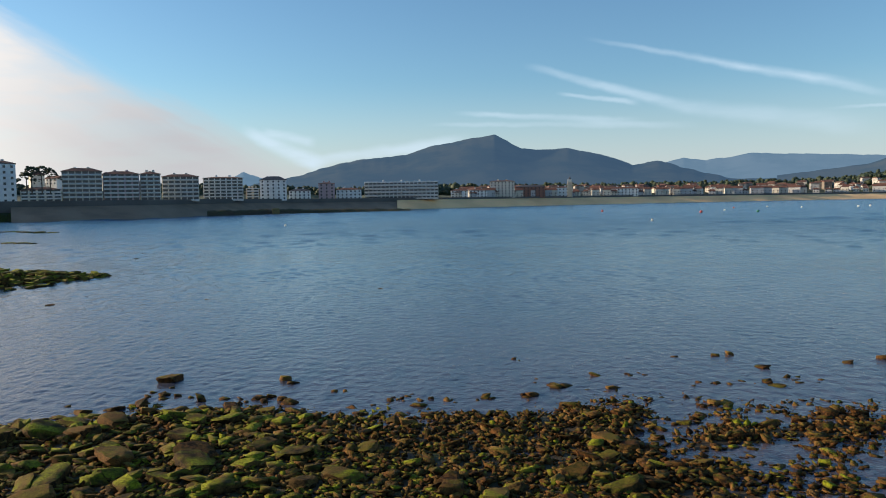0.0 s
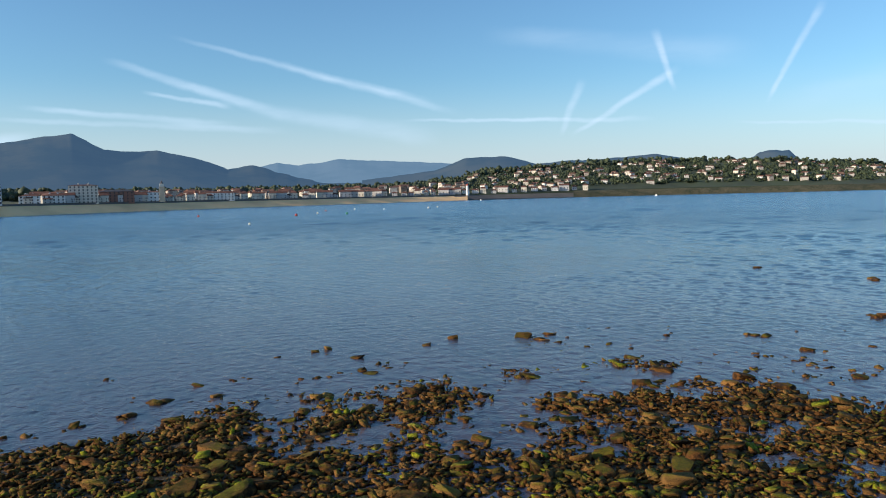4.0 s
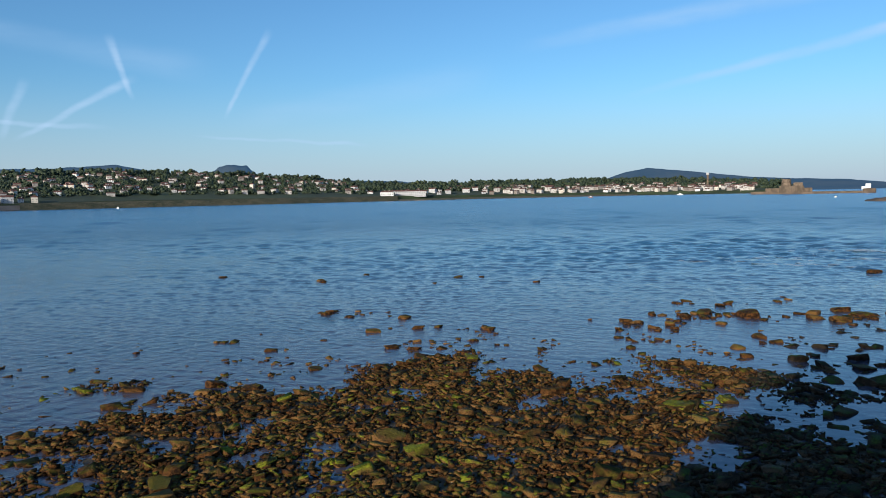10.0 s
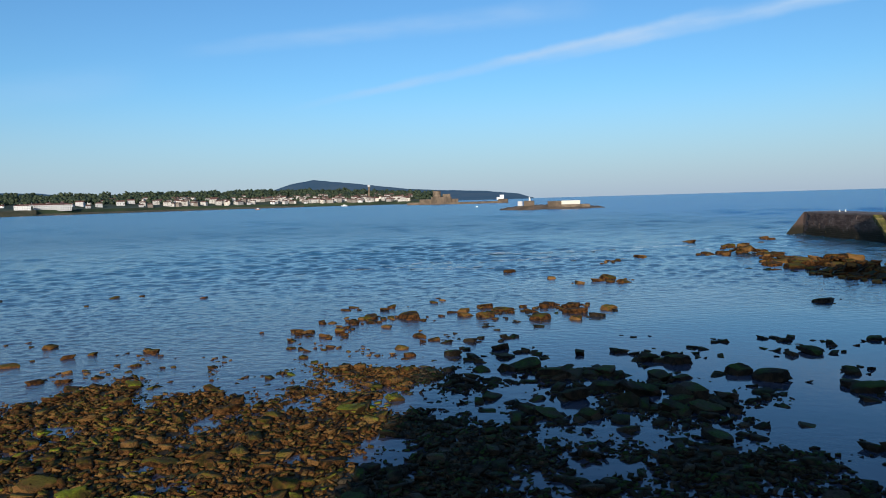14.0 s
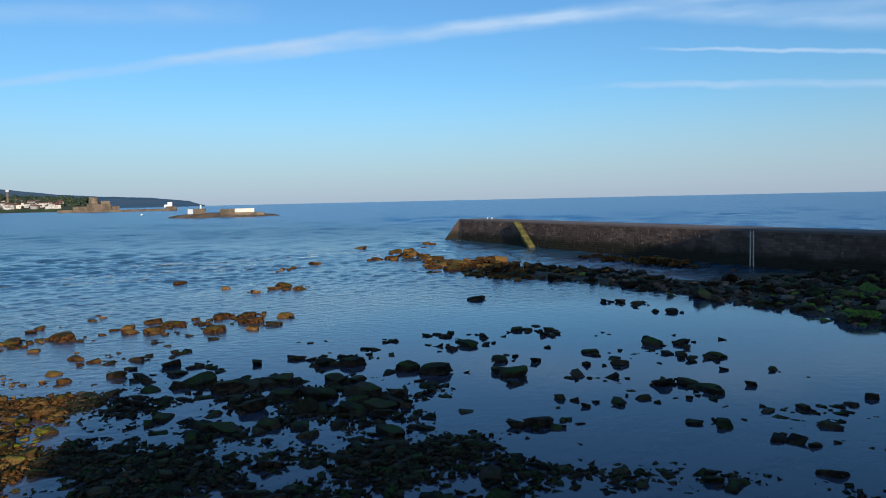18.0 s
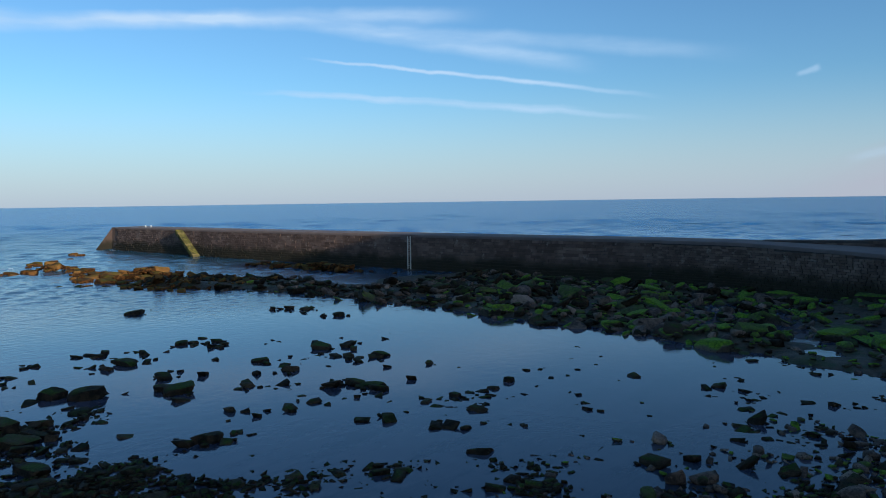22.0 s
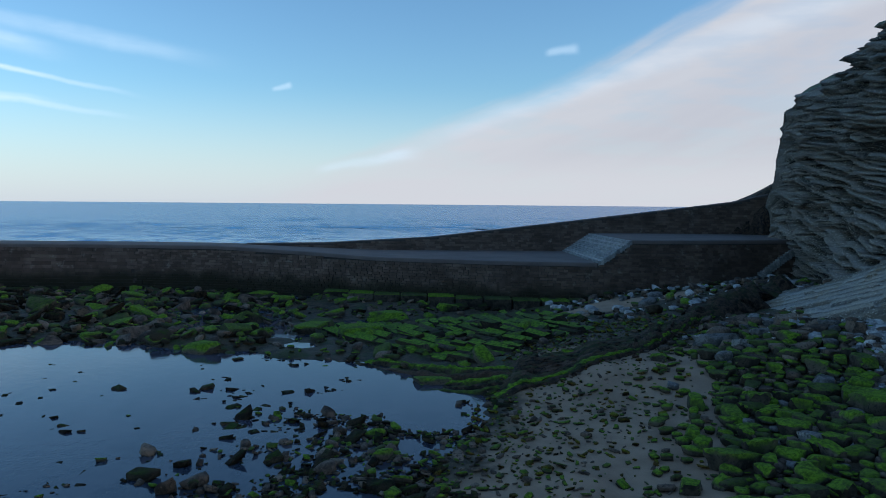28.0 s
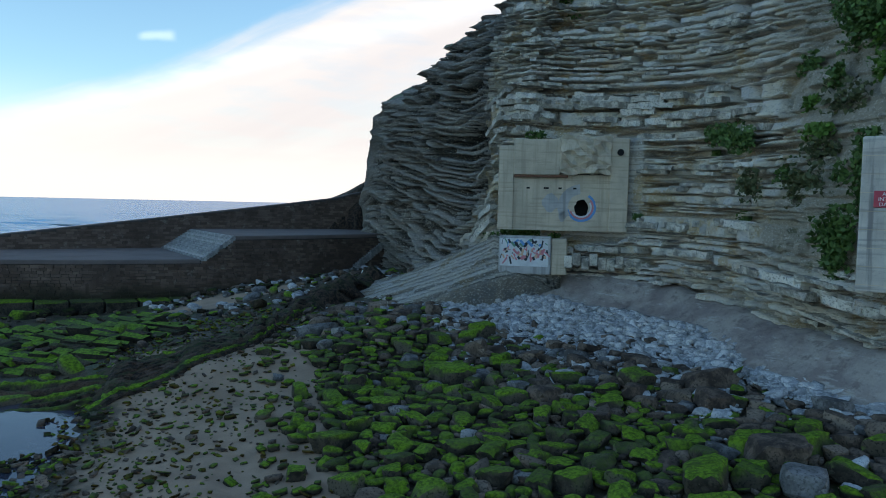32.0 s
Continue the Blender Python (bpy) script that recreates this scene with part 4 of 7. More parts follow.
while len(taken) < 1100 and tries < 30000:
    tries += 1
    y = g2.uniform(-66, -8)
    x = g2.uniform(-46, float(beach_line(y)) + 3.0)
    r = math.hypot(x, y)
    az = float(az_of(x, y))
    if r < 21.5 or az < 112 or az > 175:
        continue
    if r > float(np.interp(az, [112, 124, 132, 143, 150, 165], [33, 36, 42, 47, 55, 62])):
        continue
    v = x - float(beach_line(y))
    if v > 0 and g2.uniform() > 0.10:
        continue
    s = float(np.clip(g2.lognormal(-0.26, 0.36), 0.42, 1.7))
    s *= 0.6 if v > 0 else 1.0
    if any((x - q[0]) ** 2 + (y - q[1]) ** 2 < (0.46 * (s + q[2])) ** 2 for q in taken):
        continue
    taken.append((x, y, s))
    inner = smooth01(-x, 30, 20) * smooth01(-y, 52, 42)
    u = g2.uniform()
    mat = "moss" if u < 0.88 * inner + 0.05 else ("brown" if u < 0.88 * inner + 0.72 * (1 - 0.88 * inner) else "grey")
    lay(x, y, s, mat, 0.06, single=True, tilt=0.10)
X, Y = [q.ravel() for q in np.meshgrid(np.arange(-48, 6, 0.42), np.arange(-66, -8, 0.42), indexing="ij")]
X, Y = X + g2.uniform(-0.2, 0.2, X.size), Y + g2.uniform(-0.2, 0.2, X.size)
R, A, V = np.hypot(X, Y), az_of(X, Y), X - beach_line(Y)
ok = (R > 21.5) & (R < 62) & (A > 112) & (V < 13)
for x, y, v, sd in zip(X[ok], Y[ok], V[ok], sandiness(X[ok], Y[ok])):
    if g2.uniform() > (0.62 if v < 0 else (0.22 + 0.08 * v if sd > 0.5 else 0.9)):
        continue
    s = float(np.clip(g2.lognormal(-1.15, 0.45), 0.14, 0.8))
    if v > 0:
        lay(x, y, s * 0.58, "moss" if g2.uniform() < 0.4 else ("brown" if g2.uniform() < 0.45 else "weed_green"), 0.12, tilt=0.25)
    else:
        u = g2.uniform()
        right = smooth01(-x, 20, 34)
        mat = "moss" if u < 0.35 * (1 - right) else ("pebble" if u > 1.0 - 0.6 * right else ("grey" if u > 0.92 else "brown"))
        lay(x, y, s, mat, 0.1, tilt=0.25)

NAMES = {"weed": ("rubble of rust-brown weed-covered rocks at low tide", "rocks"), "weed_green": ("rocks under yellow-green weed at the water's edge", "rocks"),
         "dark": ("wet rocks lying in a still pool, coloured dark for the cliff's shade", "rocks"), "moss": ("small stones with bright green moss on the beach", "stones"),
         "grey": ("grey beach stones below the cliff", "stones"), "brown": ("brown beach stones below the cliff", "stones")}
LOOK = {"moss": "boulder with a cap of bright green moss on the beach", "brown": "bare brown sandstone boulder on the beach", "grey": "rounded grey limestone boulder on the beach",
        "dark": "wet rock standing in the pool, coloured dark for the cliff's shade", "weed": "weed-brown rock rising from the sea", "weed_green": "flat rock under yellow-green weed"}
ready = {}
for key in ("moss", "grey", "brown", "dark", "weed", "weed_green"):
    ready[key] = [mesh_of("boulder", p, f, M[key], smooth=False) for p, f in (slabs if key in ("dark", "weed", "weed_green") else large)]
    for me in ready[key]:
        me.shade_smooth()
        me.set_sharp_from_angle(angle=radians(32))


def boulder(row, mat, name="boulder", group="beach boulders", squash=1.0):
    x, y, z, s, turn, tx, ty = row[:7]
    ob = new(name, ready[mat][g2.integers(len(large))])
    ob.matrix_world = Matrix.Translation((x, y, z)) @ Euler((ty, -tx, turn)).to_matrix().to_4x4() @ Matrix.Diagonal((s, s, s * squash, 1))
    return tagged(ob, LOOK[mat], "rock", group)


settle()
beach_lot = [q for q in singles if q[0][0] < 4 and q[0][1] < 0]
flat_lot = sorted((q for q in singles if not (q[0][0] < 4 and q[0][1] < 0)), key=lambda q: -q[0][3])
beach_lot.sort(key=lambda q: -q[0][3])
for row, mat in beach_lot[:300]:
    boulder(row, mat)
for row, mat in flat_lot[:290]:
    boulder(row, mat, "rock", "rocks of the foreshore", 0.8)
for row, mat in beach_lot[300:] + flat_lot[290:]:
    spots[mat].append(row)

# loose stones behind the rock bank, below the jetty's corner
for _ in range(900):
    x, y = g2.uniform(-38, -13), g2.uniform(-77, -60)
    if float(sandiness(x, y)) > 0.6 and g2.uniform() < 0.85:
        continue
    s = float(np.clip(g2.lognormal(-1.0, 0.5), 0.15, 1.2))
    lay(x, y, s, ("grey", "brown", "moss", "dark", "pebble")[g2.integers(5)], 0.1, tilt=0.2)
# pebbles heaped against the foot of the cliff
for _ in range(11000):
    t, w = g2.uniform(0, 1), abs(g2.normal())
    az = 148 - 36 * t ** 1.25
    spot = polar(az, float(np.interp(az, [112, 122, 128, 134, 140, 148], [36.0, 39.5, 46, 52.3, 55.5, 60])) - w * (1.8 if az < 126 else 5.2))
    x, y = spot.x, spot.y
    spots["pebble"].append([x, y, 0.15 + (0.5 * max(0, 1 - w) if az > 126 else 0), float(np.clip(g2.lognormal(-1.45, 0.45), 0.12, 0.8)), g2.uniform(0, 6.28), g2.normal() * 0.2, g2.normal() * 0.2, True])
settle()
NAMES["pebble"] = ("heap of pale bluish-grey pebbles against the cliff foot", "pebbles")
for key, rows in spots.items():
    if rows:
        small = [q for q in rows if q[3] < 0.5]
        bigger = [q for q in rows if q[3] >= 0.5]
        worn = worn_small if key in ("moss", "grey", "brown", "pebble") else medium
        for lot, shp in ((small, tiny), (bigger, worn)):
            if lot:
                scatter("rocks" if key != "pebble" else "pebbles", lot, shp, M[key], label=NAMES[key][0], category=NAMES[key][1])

# ---------------------------------------------------------------- jetty
JETTY_TOP, TERRACE, LEDGE, BACK_Y, BATTER = 5.5, 4.85, 7.2, -96.5, 0.2
STAIR_X0, STAIR_X1 = -19.0, -22.6


def face_top(x):
    """Level at which the inner face ends, along the jetty."""
    if x < STAIR_X1:
        return LEDGE
    if x < STAIR_X0:
        return TERRACE + (LEDGE - TERRACE) * (STAIR_X0 - x) / (STAIR_X0 - STAIR_X1)
    return float(np.interp(x, [-19.5, 5, 24, 178], [TERRACE, TERRACE, JETTY_TOP, JETTY_TOP]))


def face_at(x, z, proud=0.0):
    """A point of the inner face, which leans back as it rises."""
    y = float(jetty_y(x))
    slope = (float(jetty_y(x + 0.5)) - float(jetty_y(x - 0.5)))
    n = Vector((-slope, 1, 0)).normalized()
    return Vector((x, y - BATTER * z, z)) + n * proud


def back_top(x):
    return float(np.interp(x, [-62, -55, -50, -42, -35, -18, -2, 12, 22], [16, 14.6, 13.2, 11.4, 10.5, 8.4, 6.5, 5.65, 5.5]))


xs = np.concatenate([np.arange(-56, 40, 1.0), np.arange(40, 173, 3.0)])
jetty = thing("jetty", label="long stone jetty with a leaning masonry face, dark with weed below", category="jetty", kind="structure")
rows = []
for x in xs:
    top = face_top(x)
    a, b = face_at(x, -1.2), face_at(x, top - 0.02)
    back = min(BACK_Y, b.y - 6.5) if x < 30 else b.y - 6.8
    rows.append([a, b, Vector((x, back, top - 0.02)), Vector((x, back - 1.5, -1.2))])
P = np.array([[tuple(q) for q in r] for r in rows])
core = part("core", grid_mesh("core", P, M["mortar"], smooth=False), None, jetty)
endcap = bmesh.new()
r = rows[-1]
vs = [endcap.verts.new(q) for q in (r[0], r[1], r[2], r[3])]
ws = [endcap.verts.new(q) for q in (r[0] + Vector((5.0, 2.2, 0)), r[1] + Vector((1.5, 0, 0)), r[2] + Vector((1.5, 0, 0)), r[3] + Vector((4.0, 0, 0)))]
for i in range(3):
    endcap.faces.new((vs[i], ws[i], ws[i + 1], vs[i + 1]))
endcap.faces.new(ws)
part("jetty_head", endcap, M["jetty"], jetty)
# paving of the top, the terrace and the upper ledge
for name, x0, x1 in (("walkway", STAIR_X0 + 0.1, 172), ("ledge", -56, STAIR_X1)):
    q = [x for x in np.arange(x0, x1, 1.0)] + [x1]
    P = []
    for x in q:
        top = LEDGE if name == "ledge" else face_top(x)
        f = face_at(x, top, 0.12)
        back = BACK_Y - 0.2 if x < 22 else f.y - 7.0
        P.append([(f.x, f.y, top - 0.35), (f.x, f.y, top + 0.03), (f.x, f.y - 0.6, top + 0.045), (x, (f.y + back) / 2, top + 0.05), (x, back, top + 0.06)])
    P = np.array(P)
    ob = part(name, grid_mesh(name, P, M["jetty_top"], smooth=False), None, jetty, "worn pale paving")
# the wall behind the terrace
P = []
for x in np.arange(-62, 23, 1.0):
    t = back_top(x)
    P.append([(x, BACK_Y, 4.0), (x, BACK_Y - 0.1 * (t - 4), t), (x, BACK_Y - 1.6 - 0.1 * (t - 4), t + 0.1), (x, BACK_Y - 2.5, 3.0)])
part("back_wall", grid_mesh("back_wall", np.array(P), M["mortar"], smooth=False), None, jetty)

# flight between the terrace and the ledge
flight = thing("stairs", label="broad flight of pale stone steps between two jetty levels", category="stairs", kind="structure")
n_steps = 13
for i in range(n_steps):
    t0, t1 = i / n_steps, (i + 1) / n_steps
    x0, x1 = STAIR_X0 + (STAIR_X1 - STAIR_X0) * t0, STAIR_X0 + (STAIR_X1 - STAIR_X0) * t1
    z1 = TERRACE + (LEDGE - TERRACE) * t1
    part("step", boxed(x1 - 0.06, BACK_Y, z1 - 0.5, x0, float(jetty_y(x0)) - BATTER * z1 + 0.15, z1 + 0.03, bevel=0.03), M["steps"], flight)


def face_flight(name, x0, z0, x1, z1, n, wide, mat, label):
    """Steps that climb along the inner face."""
    fl = thing(name, label=label, category="stairs", kind="structure")
    for i in range(n):
        a, b = i / n, (i + 1) / n
        xa, xb, z = x0 + (x1 - x0) * a, x0 + (x1 - x0) * b, z0 + (z1 - z0) * b
        f = face_at((xa + xb) / 2, z)
        part("step", boxed(min(xa, xb) - 0.02, f.y - 0.5, z - 0.9, max(xa, xb) + 0.02, f.y + wide, z, bevel=0.02), mat, fl)
    return fl


face_flight("stairs", -37.0, 3.6, -43.0, 7.1, 18, 0.5, M["steps"], "narrow pale steps up the jetty face beside the cliff")
face_flight("stairs", -5.5, 0.6, -11.5, 4.4, 20, 0.35, M["jetty"], "dark worn steps up the jetty face")
face_flight("stairs", 133.0, 0.1, 141.5, 5.45, 26, 1.8, M["alga"], "sunlit weed-stained steps at the jetty's seaward end")

# ladder
ladder = thing("ladder", label="pale metal ladder fixed to the jetty face", category="ladder")
for dx in (-0.3, 0.3):
    bm = bmesh.new()
    tube(bm, face_at(75 + dx - 0.9, 0.1, 0.25), face_at(75 + dx, 5.3, 0.2), 0.085, n=6)
    part("rail", bm, M["ladder"], ladder)
for i in range(17):
    z = 0.4 + i * 0.29
    off = -0.9 * (1 - z / 5.3)
    bm = bmesh.new()
    tube(bm, face_at(74.7 + off, z, 0.22), face_at(75.3 + off, z, 0.22), 0.022, n=5)
    part("rung", bm, M["ladder"], ladder)
bm = bmesh.new()
f = face_at(75.4, 5.1, 0.1)
box(bm, f.x - 1.6, f.y - 0.3, 4.75, f.x + 1.3, f.y + 0.12, 5.53, bevel=0.04)
part("ladder_plinth", bm, M["jetty_top"], jetty, "pale concrete patch above the ladder")
for az, zz in ((-122.4, 5.6), (-122.75, 5.6)):
    gull = thing("bollard", polar(az, 192, 5.55), label="small white marker on the jetty head", category="marker", group="markers on the jetty head")
    bm = bmesh.new()
    tube(bm, (0, 0, 0), (0, 0, 0.42), 0.14, 0.1, 8)
    part("post", bm, M["buoy_white"], gull)
    bm = bmesh.new()
    tube(bm, (0, 0, 0.42), (0, 0, 0.5), 0.17, 0.12, 8)
    part("cap", bm, M["buoy_white"], gull)

# masonry blocks
g3 = np.random.default_rng(5)
block_meshes = []
for i in range(8):
    bm = bmesh.new()
    vs = box(bm, -0.5, -0.5, -0.5, 0.5, 0.5, 0.5)
    for v in vs:
        v.co += Vector(g3.normal(size=3) * (0.02, 0.10, 0.05))
    me = bpy.data.meshes.new("block")
    bm.to_mesh(me)
    bm.free()
    me.materials.append(M["jetty"])
    block_meshes.append(me)
block_parts, block_rest = [], []


def block_at(place, along, wide, high, normal, near):
    lean = Matrix((along, normal, Vector((0, 0, 1)))).transposed().to_4x4()
    m = Matrix.Translation(place) @ lean @ Matrix.Diagonal((wide, 0.34 + g3.uniform(0, 0.06), high, 1))
    (block_parts if near else block_rest).append(m)


for x_lo, x_hi, high in ((-50, 34, 0.29), (34, 170, 0.42)):
    rows_n = int(6.0 / high) + 6
    for c in range(rows_n):
        z = 0.1 + c * high + high / 2
        x = x_lo + g3.uniform(0, 0.8)
        while x < x_hi:
            w = g3.uniform(0.4, 0.95) if x_hi < 50 else g3.uniform(0.8, 1.8)
            xm = x + w / 2
            if z + high / 2 < face_top(xm) - 0.3:
                a = face_at(xm, z, -0.06 + g3.uniform(-0.03, 0.035))
                tan = (face_at(xm + 0.4, z) - face_at(xm - 0.4, z)).normalized()
                nrm = Vector((0, 0, 1)).cross(tan)
                block_at(a, tan, w - 0.025, high - 0.022, -nrm if nrm.y < 0 else nrm, -30 < xm < -2 and 2.0 < z < 6.0)
            x += w
for c in range(29):
    z = 5.0 + c * 0.29
    x = -58 + g3.uniform(0, 1)
    while x < 16:
        w = g3.uniform(0.45, 1.0)
        base = LEDGE if x < -23 else TERRACE
        if z + 0.14 < back_top(x + w / 2) and z > base - 0.2:
            block_at(Vector((x + w / 2, BACK_Y - 0.1 * (z - 4) - 0.06 + g3.uniform(-0.02, 0.03), z)), Vector((1, 0, 0)), w - 0.025, 0.268, Vector((0, 1, 0)), False)
        x += w
g3.shuffle(block_parts)
for m in block_parts[:300]:
    ob = new("block", block_meshes[g3.integers(8)])
    ob.parent = jetty
    ob.matrix_basis = m
cube_v = np.array([[sx, sy, sz] for sx in (-0.5, 0.5) for sy in (-0.5, 0.5) for sz in (-0.5, 0.5)])
cube_f = np.array([[0, 1, 3, 2], [4, 6, 7, 5], [0, 4, 5, 1], [2, 3, 7, 6], [1, 5, 7, 3], [0, 2, 6, 4]])
vs, fs = [], []
for i, m in enumerate(block_parts[300:] + block_rest):
    a = np.array(m)
    jit = cube_v + g3.normal(size=(8, 3)) * (0.015, 0.05, 0.03)
    vs.append(jit @ a[:3, :3].T + a[:3, 3])
    fs.append(cube_f + 8 * i)
tagged(part("masonry", mesh_of("masonry", np.vstack(vs), np.vstack(fs), M["jetty"]), None, jetty, "coursed stone blocks"), "", "", "", "stuff")

# mossy footing along the foot of the terrace
bm = bmesh.new()
for i in range(16):
    x = -36 + i * 2.9
    f = face_at(x + 1.4, 0.2)
    box(bm, x, f.y - 0.4, -0.2, x + 2.8, f.y + 2.0 + g3.uniform(-0.2, 0.3), 1.2 + g3.uniform(-0.08, 0.1), bevel=0.12)
part("footing", bm, M["moss"], jetty, "green moss-covered footing course")

# ---------------------------------------------------------------- cliff
AZ_C = [64, 72, 80, 90, 100, 110, 114, 117, 119, 124, 128.6, 132.6, 138.8, 143, 146, 149, 151, 152.5, 153.4, 154.2, 155]
DI_C = [67, 64, 59, 52, 45, 40, 38.5, 38, 39.5, 43.5, 50.5, 55.5, 58.5, 59.0, 63, 69, 78, 88, 94, 101, 108]


def cliff_foot(az):
    return polar(az, float(np.interp(az, AZ_C, DI_C)))


def cliff_top(az):
    return np.interp(az, [65, 70, 90, 117, 138, 142, 144.5, 146.5, 150, 152.5, 153.4, 153.7, 154.1, 155], [32, 36, 38, 40, 42, 41, 38.5, 36, 31, 27.0, 24.4, 22.0, 10.0, 6])


fine_az = np.concatenate([np.linspace(69.4, 112, 60)[:-1], np.linspace(112, 155, 460)])
foot = np.array([tuple(cliff_foot(a)) for a in fine_az])
# soften the plan's corners
for _ in range(30):
    foot[1:-1] = 0.5 * foot[1:-1] + 0.25 * (foot[:-2] + foot[2:])
arc = np.concatenate([[0], np.cumsum(np.hypot(*np.diff(foot[:, :2], axis=0).T))])
nrm = np.stack([-np.gradient(foot[:, 1]), np.gradient(foot[:, 0])], 1)
nrm /= np.linalg.norm(nrm, axis=1)[:, None]
toward = -foot[:, :2] / np.linalg.norm(foot[:, :2], axis=1)[:, None]
nrm *= np.sign(np.sum(nrm * toward, axis=1))[:, None]

g4 = np.random.default_rng(11)
n_beds = 640
hard = (np.arange(n_beds) % 2).astype(float)          # stone and marl take turns
thick = np.where(hard > 0, np.clip(g4.lognormal(-1.55, 0.8, n_beds), 0.07, 1.15), np.clip(g4.lognormal(-2.15, 0.75, n_beds), 0.04, 0.5))
edge = np.concatenate([[0], np.cumsum(thick)]) - 14
prot = hard * (g4.uniform(-0.1, 0.4, n_beds) + 0.35 * np.minimum(thick, 0.8)) - (1 - hard) * (g4.uniform(0.0, 0.45, n_beds) + 1.3 * thick)
block = np.repeat(g4.uniform(-0.35, 0.35, n_beds // 8), 8)      # packets of beds that stand out or lie back
prot = prot + block
blen = g4.uniform(0.45, 1.9, n_beds)
# beyond the fold the beds are thicker and more regular
thick_b = np.where(hard > 0, g4.uniform(0.13, 0.42, n_beds), g4.uniform(0.06, 0.2, n_beds))
edge_b = np.concatenate([[0], np.cumsum(thick_b)]) - 14
bph = g4.uniform(0, 50, n_beds)
btab = g4.uniform(-1, 1, (n_beds, 256))

rows_z = 560
Z0 = 1.5
u = np.linspace(0, 1, rows_z)
S = arc[:, None] + 0 * u[None, :]
AZ = fine_az[:, None] + 0 * u[None, :]
top = cliff_top(fine_az)
Z = Z0 + (top - Z0)[:, None] * u[None, :]
arc_at = lambda a: float(np.interp(a, fine_az, arc))
fold_s = arc_at(146.0)
d = S - fold_s                         # metres beyond the fold, away from the camera
d = d - 0.22 * (Z - 12)
bend = 5.5 * smooth01(d, -2.5, 3.5) - 0.19 * np.maximum(0, d - 3) - 0.03 * np.minimum(0, d)
bend = bend + 0.5 * W2(S * 0.06, Z * 0.05, 2)
ramp_low = 1.4 * smooth01(S, arc_at(138), arc_at(150)) * smooth01(Z, 11, 6)
bend = bend + 0.35 * np.maximum(0, arc_at(128) - S) * 0.18 * smooth01(Z, 12, 5) + ramp_low
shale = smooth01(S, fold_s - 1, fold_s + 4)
b = Z + bend
idx = np.clip(np.searchsorted(edge, b) - 1, 0, n_beds - 1)
idx = np.where(shale > 0.5, np.clip(np.searchsorted(edge_b, b + 0.12 * W1(S * 0.3, Z * 0.3, 2)) - 1, 0, n_beds - 1), idx)
cell = (np.floor((S + 0.4 * W1(S * 0.4, Z * 0.6, 2)) / (blen[idx] * (1 + 1.6 * shale)) + bph[idx])).astype(int) % 256
chip = btab[idx, cell]
disp = prot[idx] + 0.42 * chip * hard[idx] + 0.12 * chip - 0.75 * (chip < -0.72) * hard[idx]
disp = disp + 0.9 * W3(S * 0.09, Z * 0.07, 3) + 0.10 * W1(S * 1.3, Z * 1.6, 3)
earth = smooth01(AZ, 129, 121) * smooth01(Z, 6.5, 10) + 0.55 * smooth01(AZ, 134, 124) * smooth01(Z, 13, 18)
earth = np.clip(earth + 0.35 * W2(S * 0.16, Z * 0.2, 3) * smooth01(AZ, 138, 126), 0, 1)
disp = disp * (1 - 0.8 * earth) + earth * (0.5 * W2(S * 0.3, Z * 0.35, 4))
disp = disp * (1 + 0.55 * shale)
# gully at the fold
disp = disp - 1.5 * np.exp(-((S - fold_s - 1.0 - 0.25 * (Z - 12)) / 1.1) ** 2) * smooth01(Z, 8, 11)
# overhanging foot of the beds above the apron
disp = disp - 0.5 * smooth01(Z, 6.6, 5.9) * smooth01(AZ, 138, 128) * (0.6 + 0.8 * (W1(S * 0.5, Z * 0 + 3, 2) > 0))
lean = 0.10 * (Z - 5) + 0.010 * np.maximum(0, Z - 12) ** 2 * smooth01(AZ, 150, 140) + 0.55 * earth * np.maximum(0, Z - 9) * 0.35
end = smooth01(AZ, 145.5, 148.0)
lean = lean * (1 - end) + end * (0.7 + 0.03 * (Z - 5) + 0.72 * np.maximum(0, Z - 22))
# seat for the casemate
seat = smooth01(AZ, 133.6, 134.2) * smooth01(AZ, 144.6, 144.0) * smooth01(Z, 8.4, 8.9) * smooth01(Z, 16.7, 16.2)
off = disp - lean
off = off * (1 - seat) + seat * (-1.6)
P = np.stack([foot[:, 0][:, None] + nrm[:, 0][:, None] * off, foot[:, 1][:, None] + nrm[:, 1][:, None] * off, Z + 0.05 * W2(S, Z, 2)], -1)
P_CLIFF = P.copy()
cliff = thing("cliff", label="high sea cliff of thin bedded grey limestone, folded at its seaward end", category="cliff", kind="structure")
# bed tone follows the relief: recesses painted dark, blocks that stand out paler
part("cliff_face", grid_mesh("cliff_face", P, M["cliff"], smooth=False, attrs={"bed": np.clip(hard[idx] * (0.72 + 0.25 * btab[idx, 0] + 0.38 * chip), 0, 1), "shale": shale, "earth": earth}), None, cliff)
# the land behind the edge
inland = np.array([0.0, 1.5, 4, 9, 18, 40, 90])
rise = np.array([0.0, 0.7, 1.4, 2.0, 2.6, 3.0, 2.0])
edge_p = P[:, -1]
back = np.array([tuple(way(a)) for a in np.interp(fine_az, [66, 112, 150, 157], [88, 112, 132, 135])])[:, :2]
Q = edge_p[:, None, :] + np.concatenate([back[:, None, :] * inland[None, :, None], np.broadcast_to((rise * 1.0)[None, :, None], (len(back), 7, 1))], -1)
Q[:, 1:, 2] += 0.5 * W1(Q[:, 1:, 0] * 0.3, Q[:, 1:, 1] * 0.3, 3)
part("cliff_top", grid_mesh("cliff_top", Q, M["grass"], smooth=True), None, cliff, "rough grass")
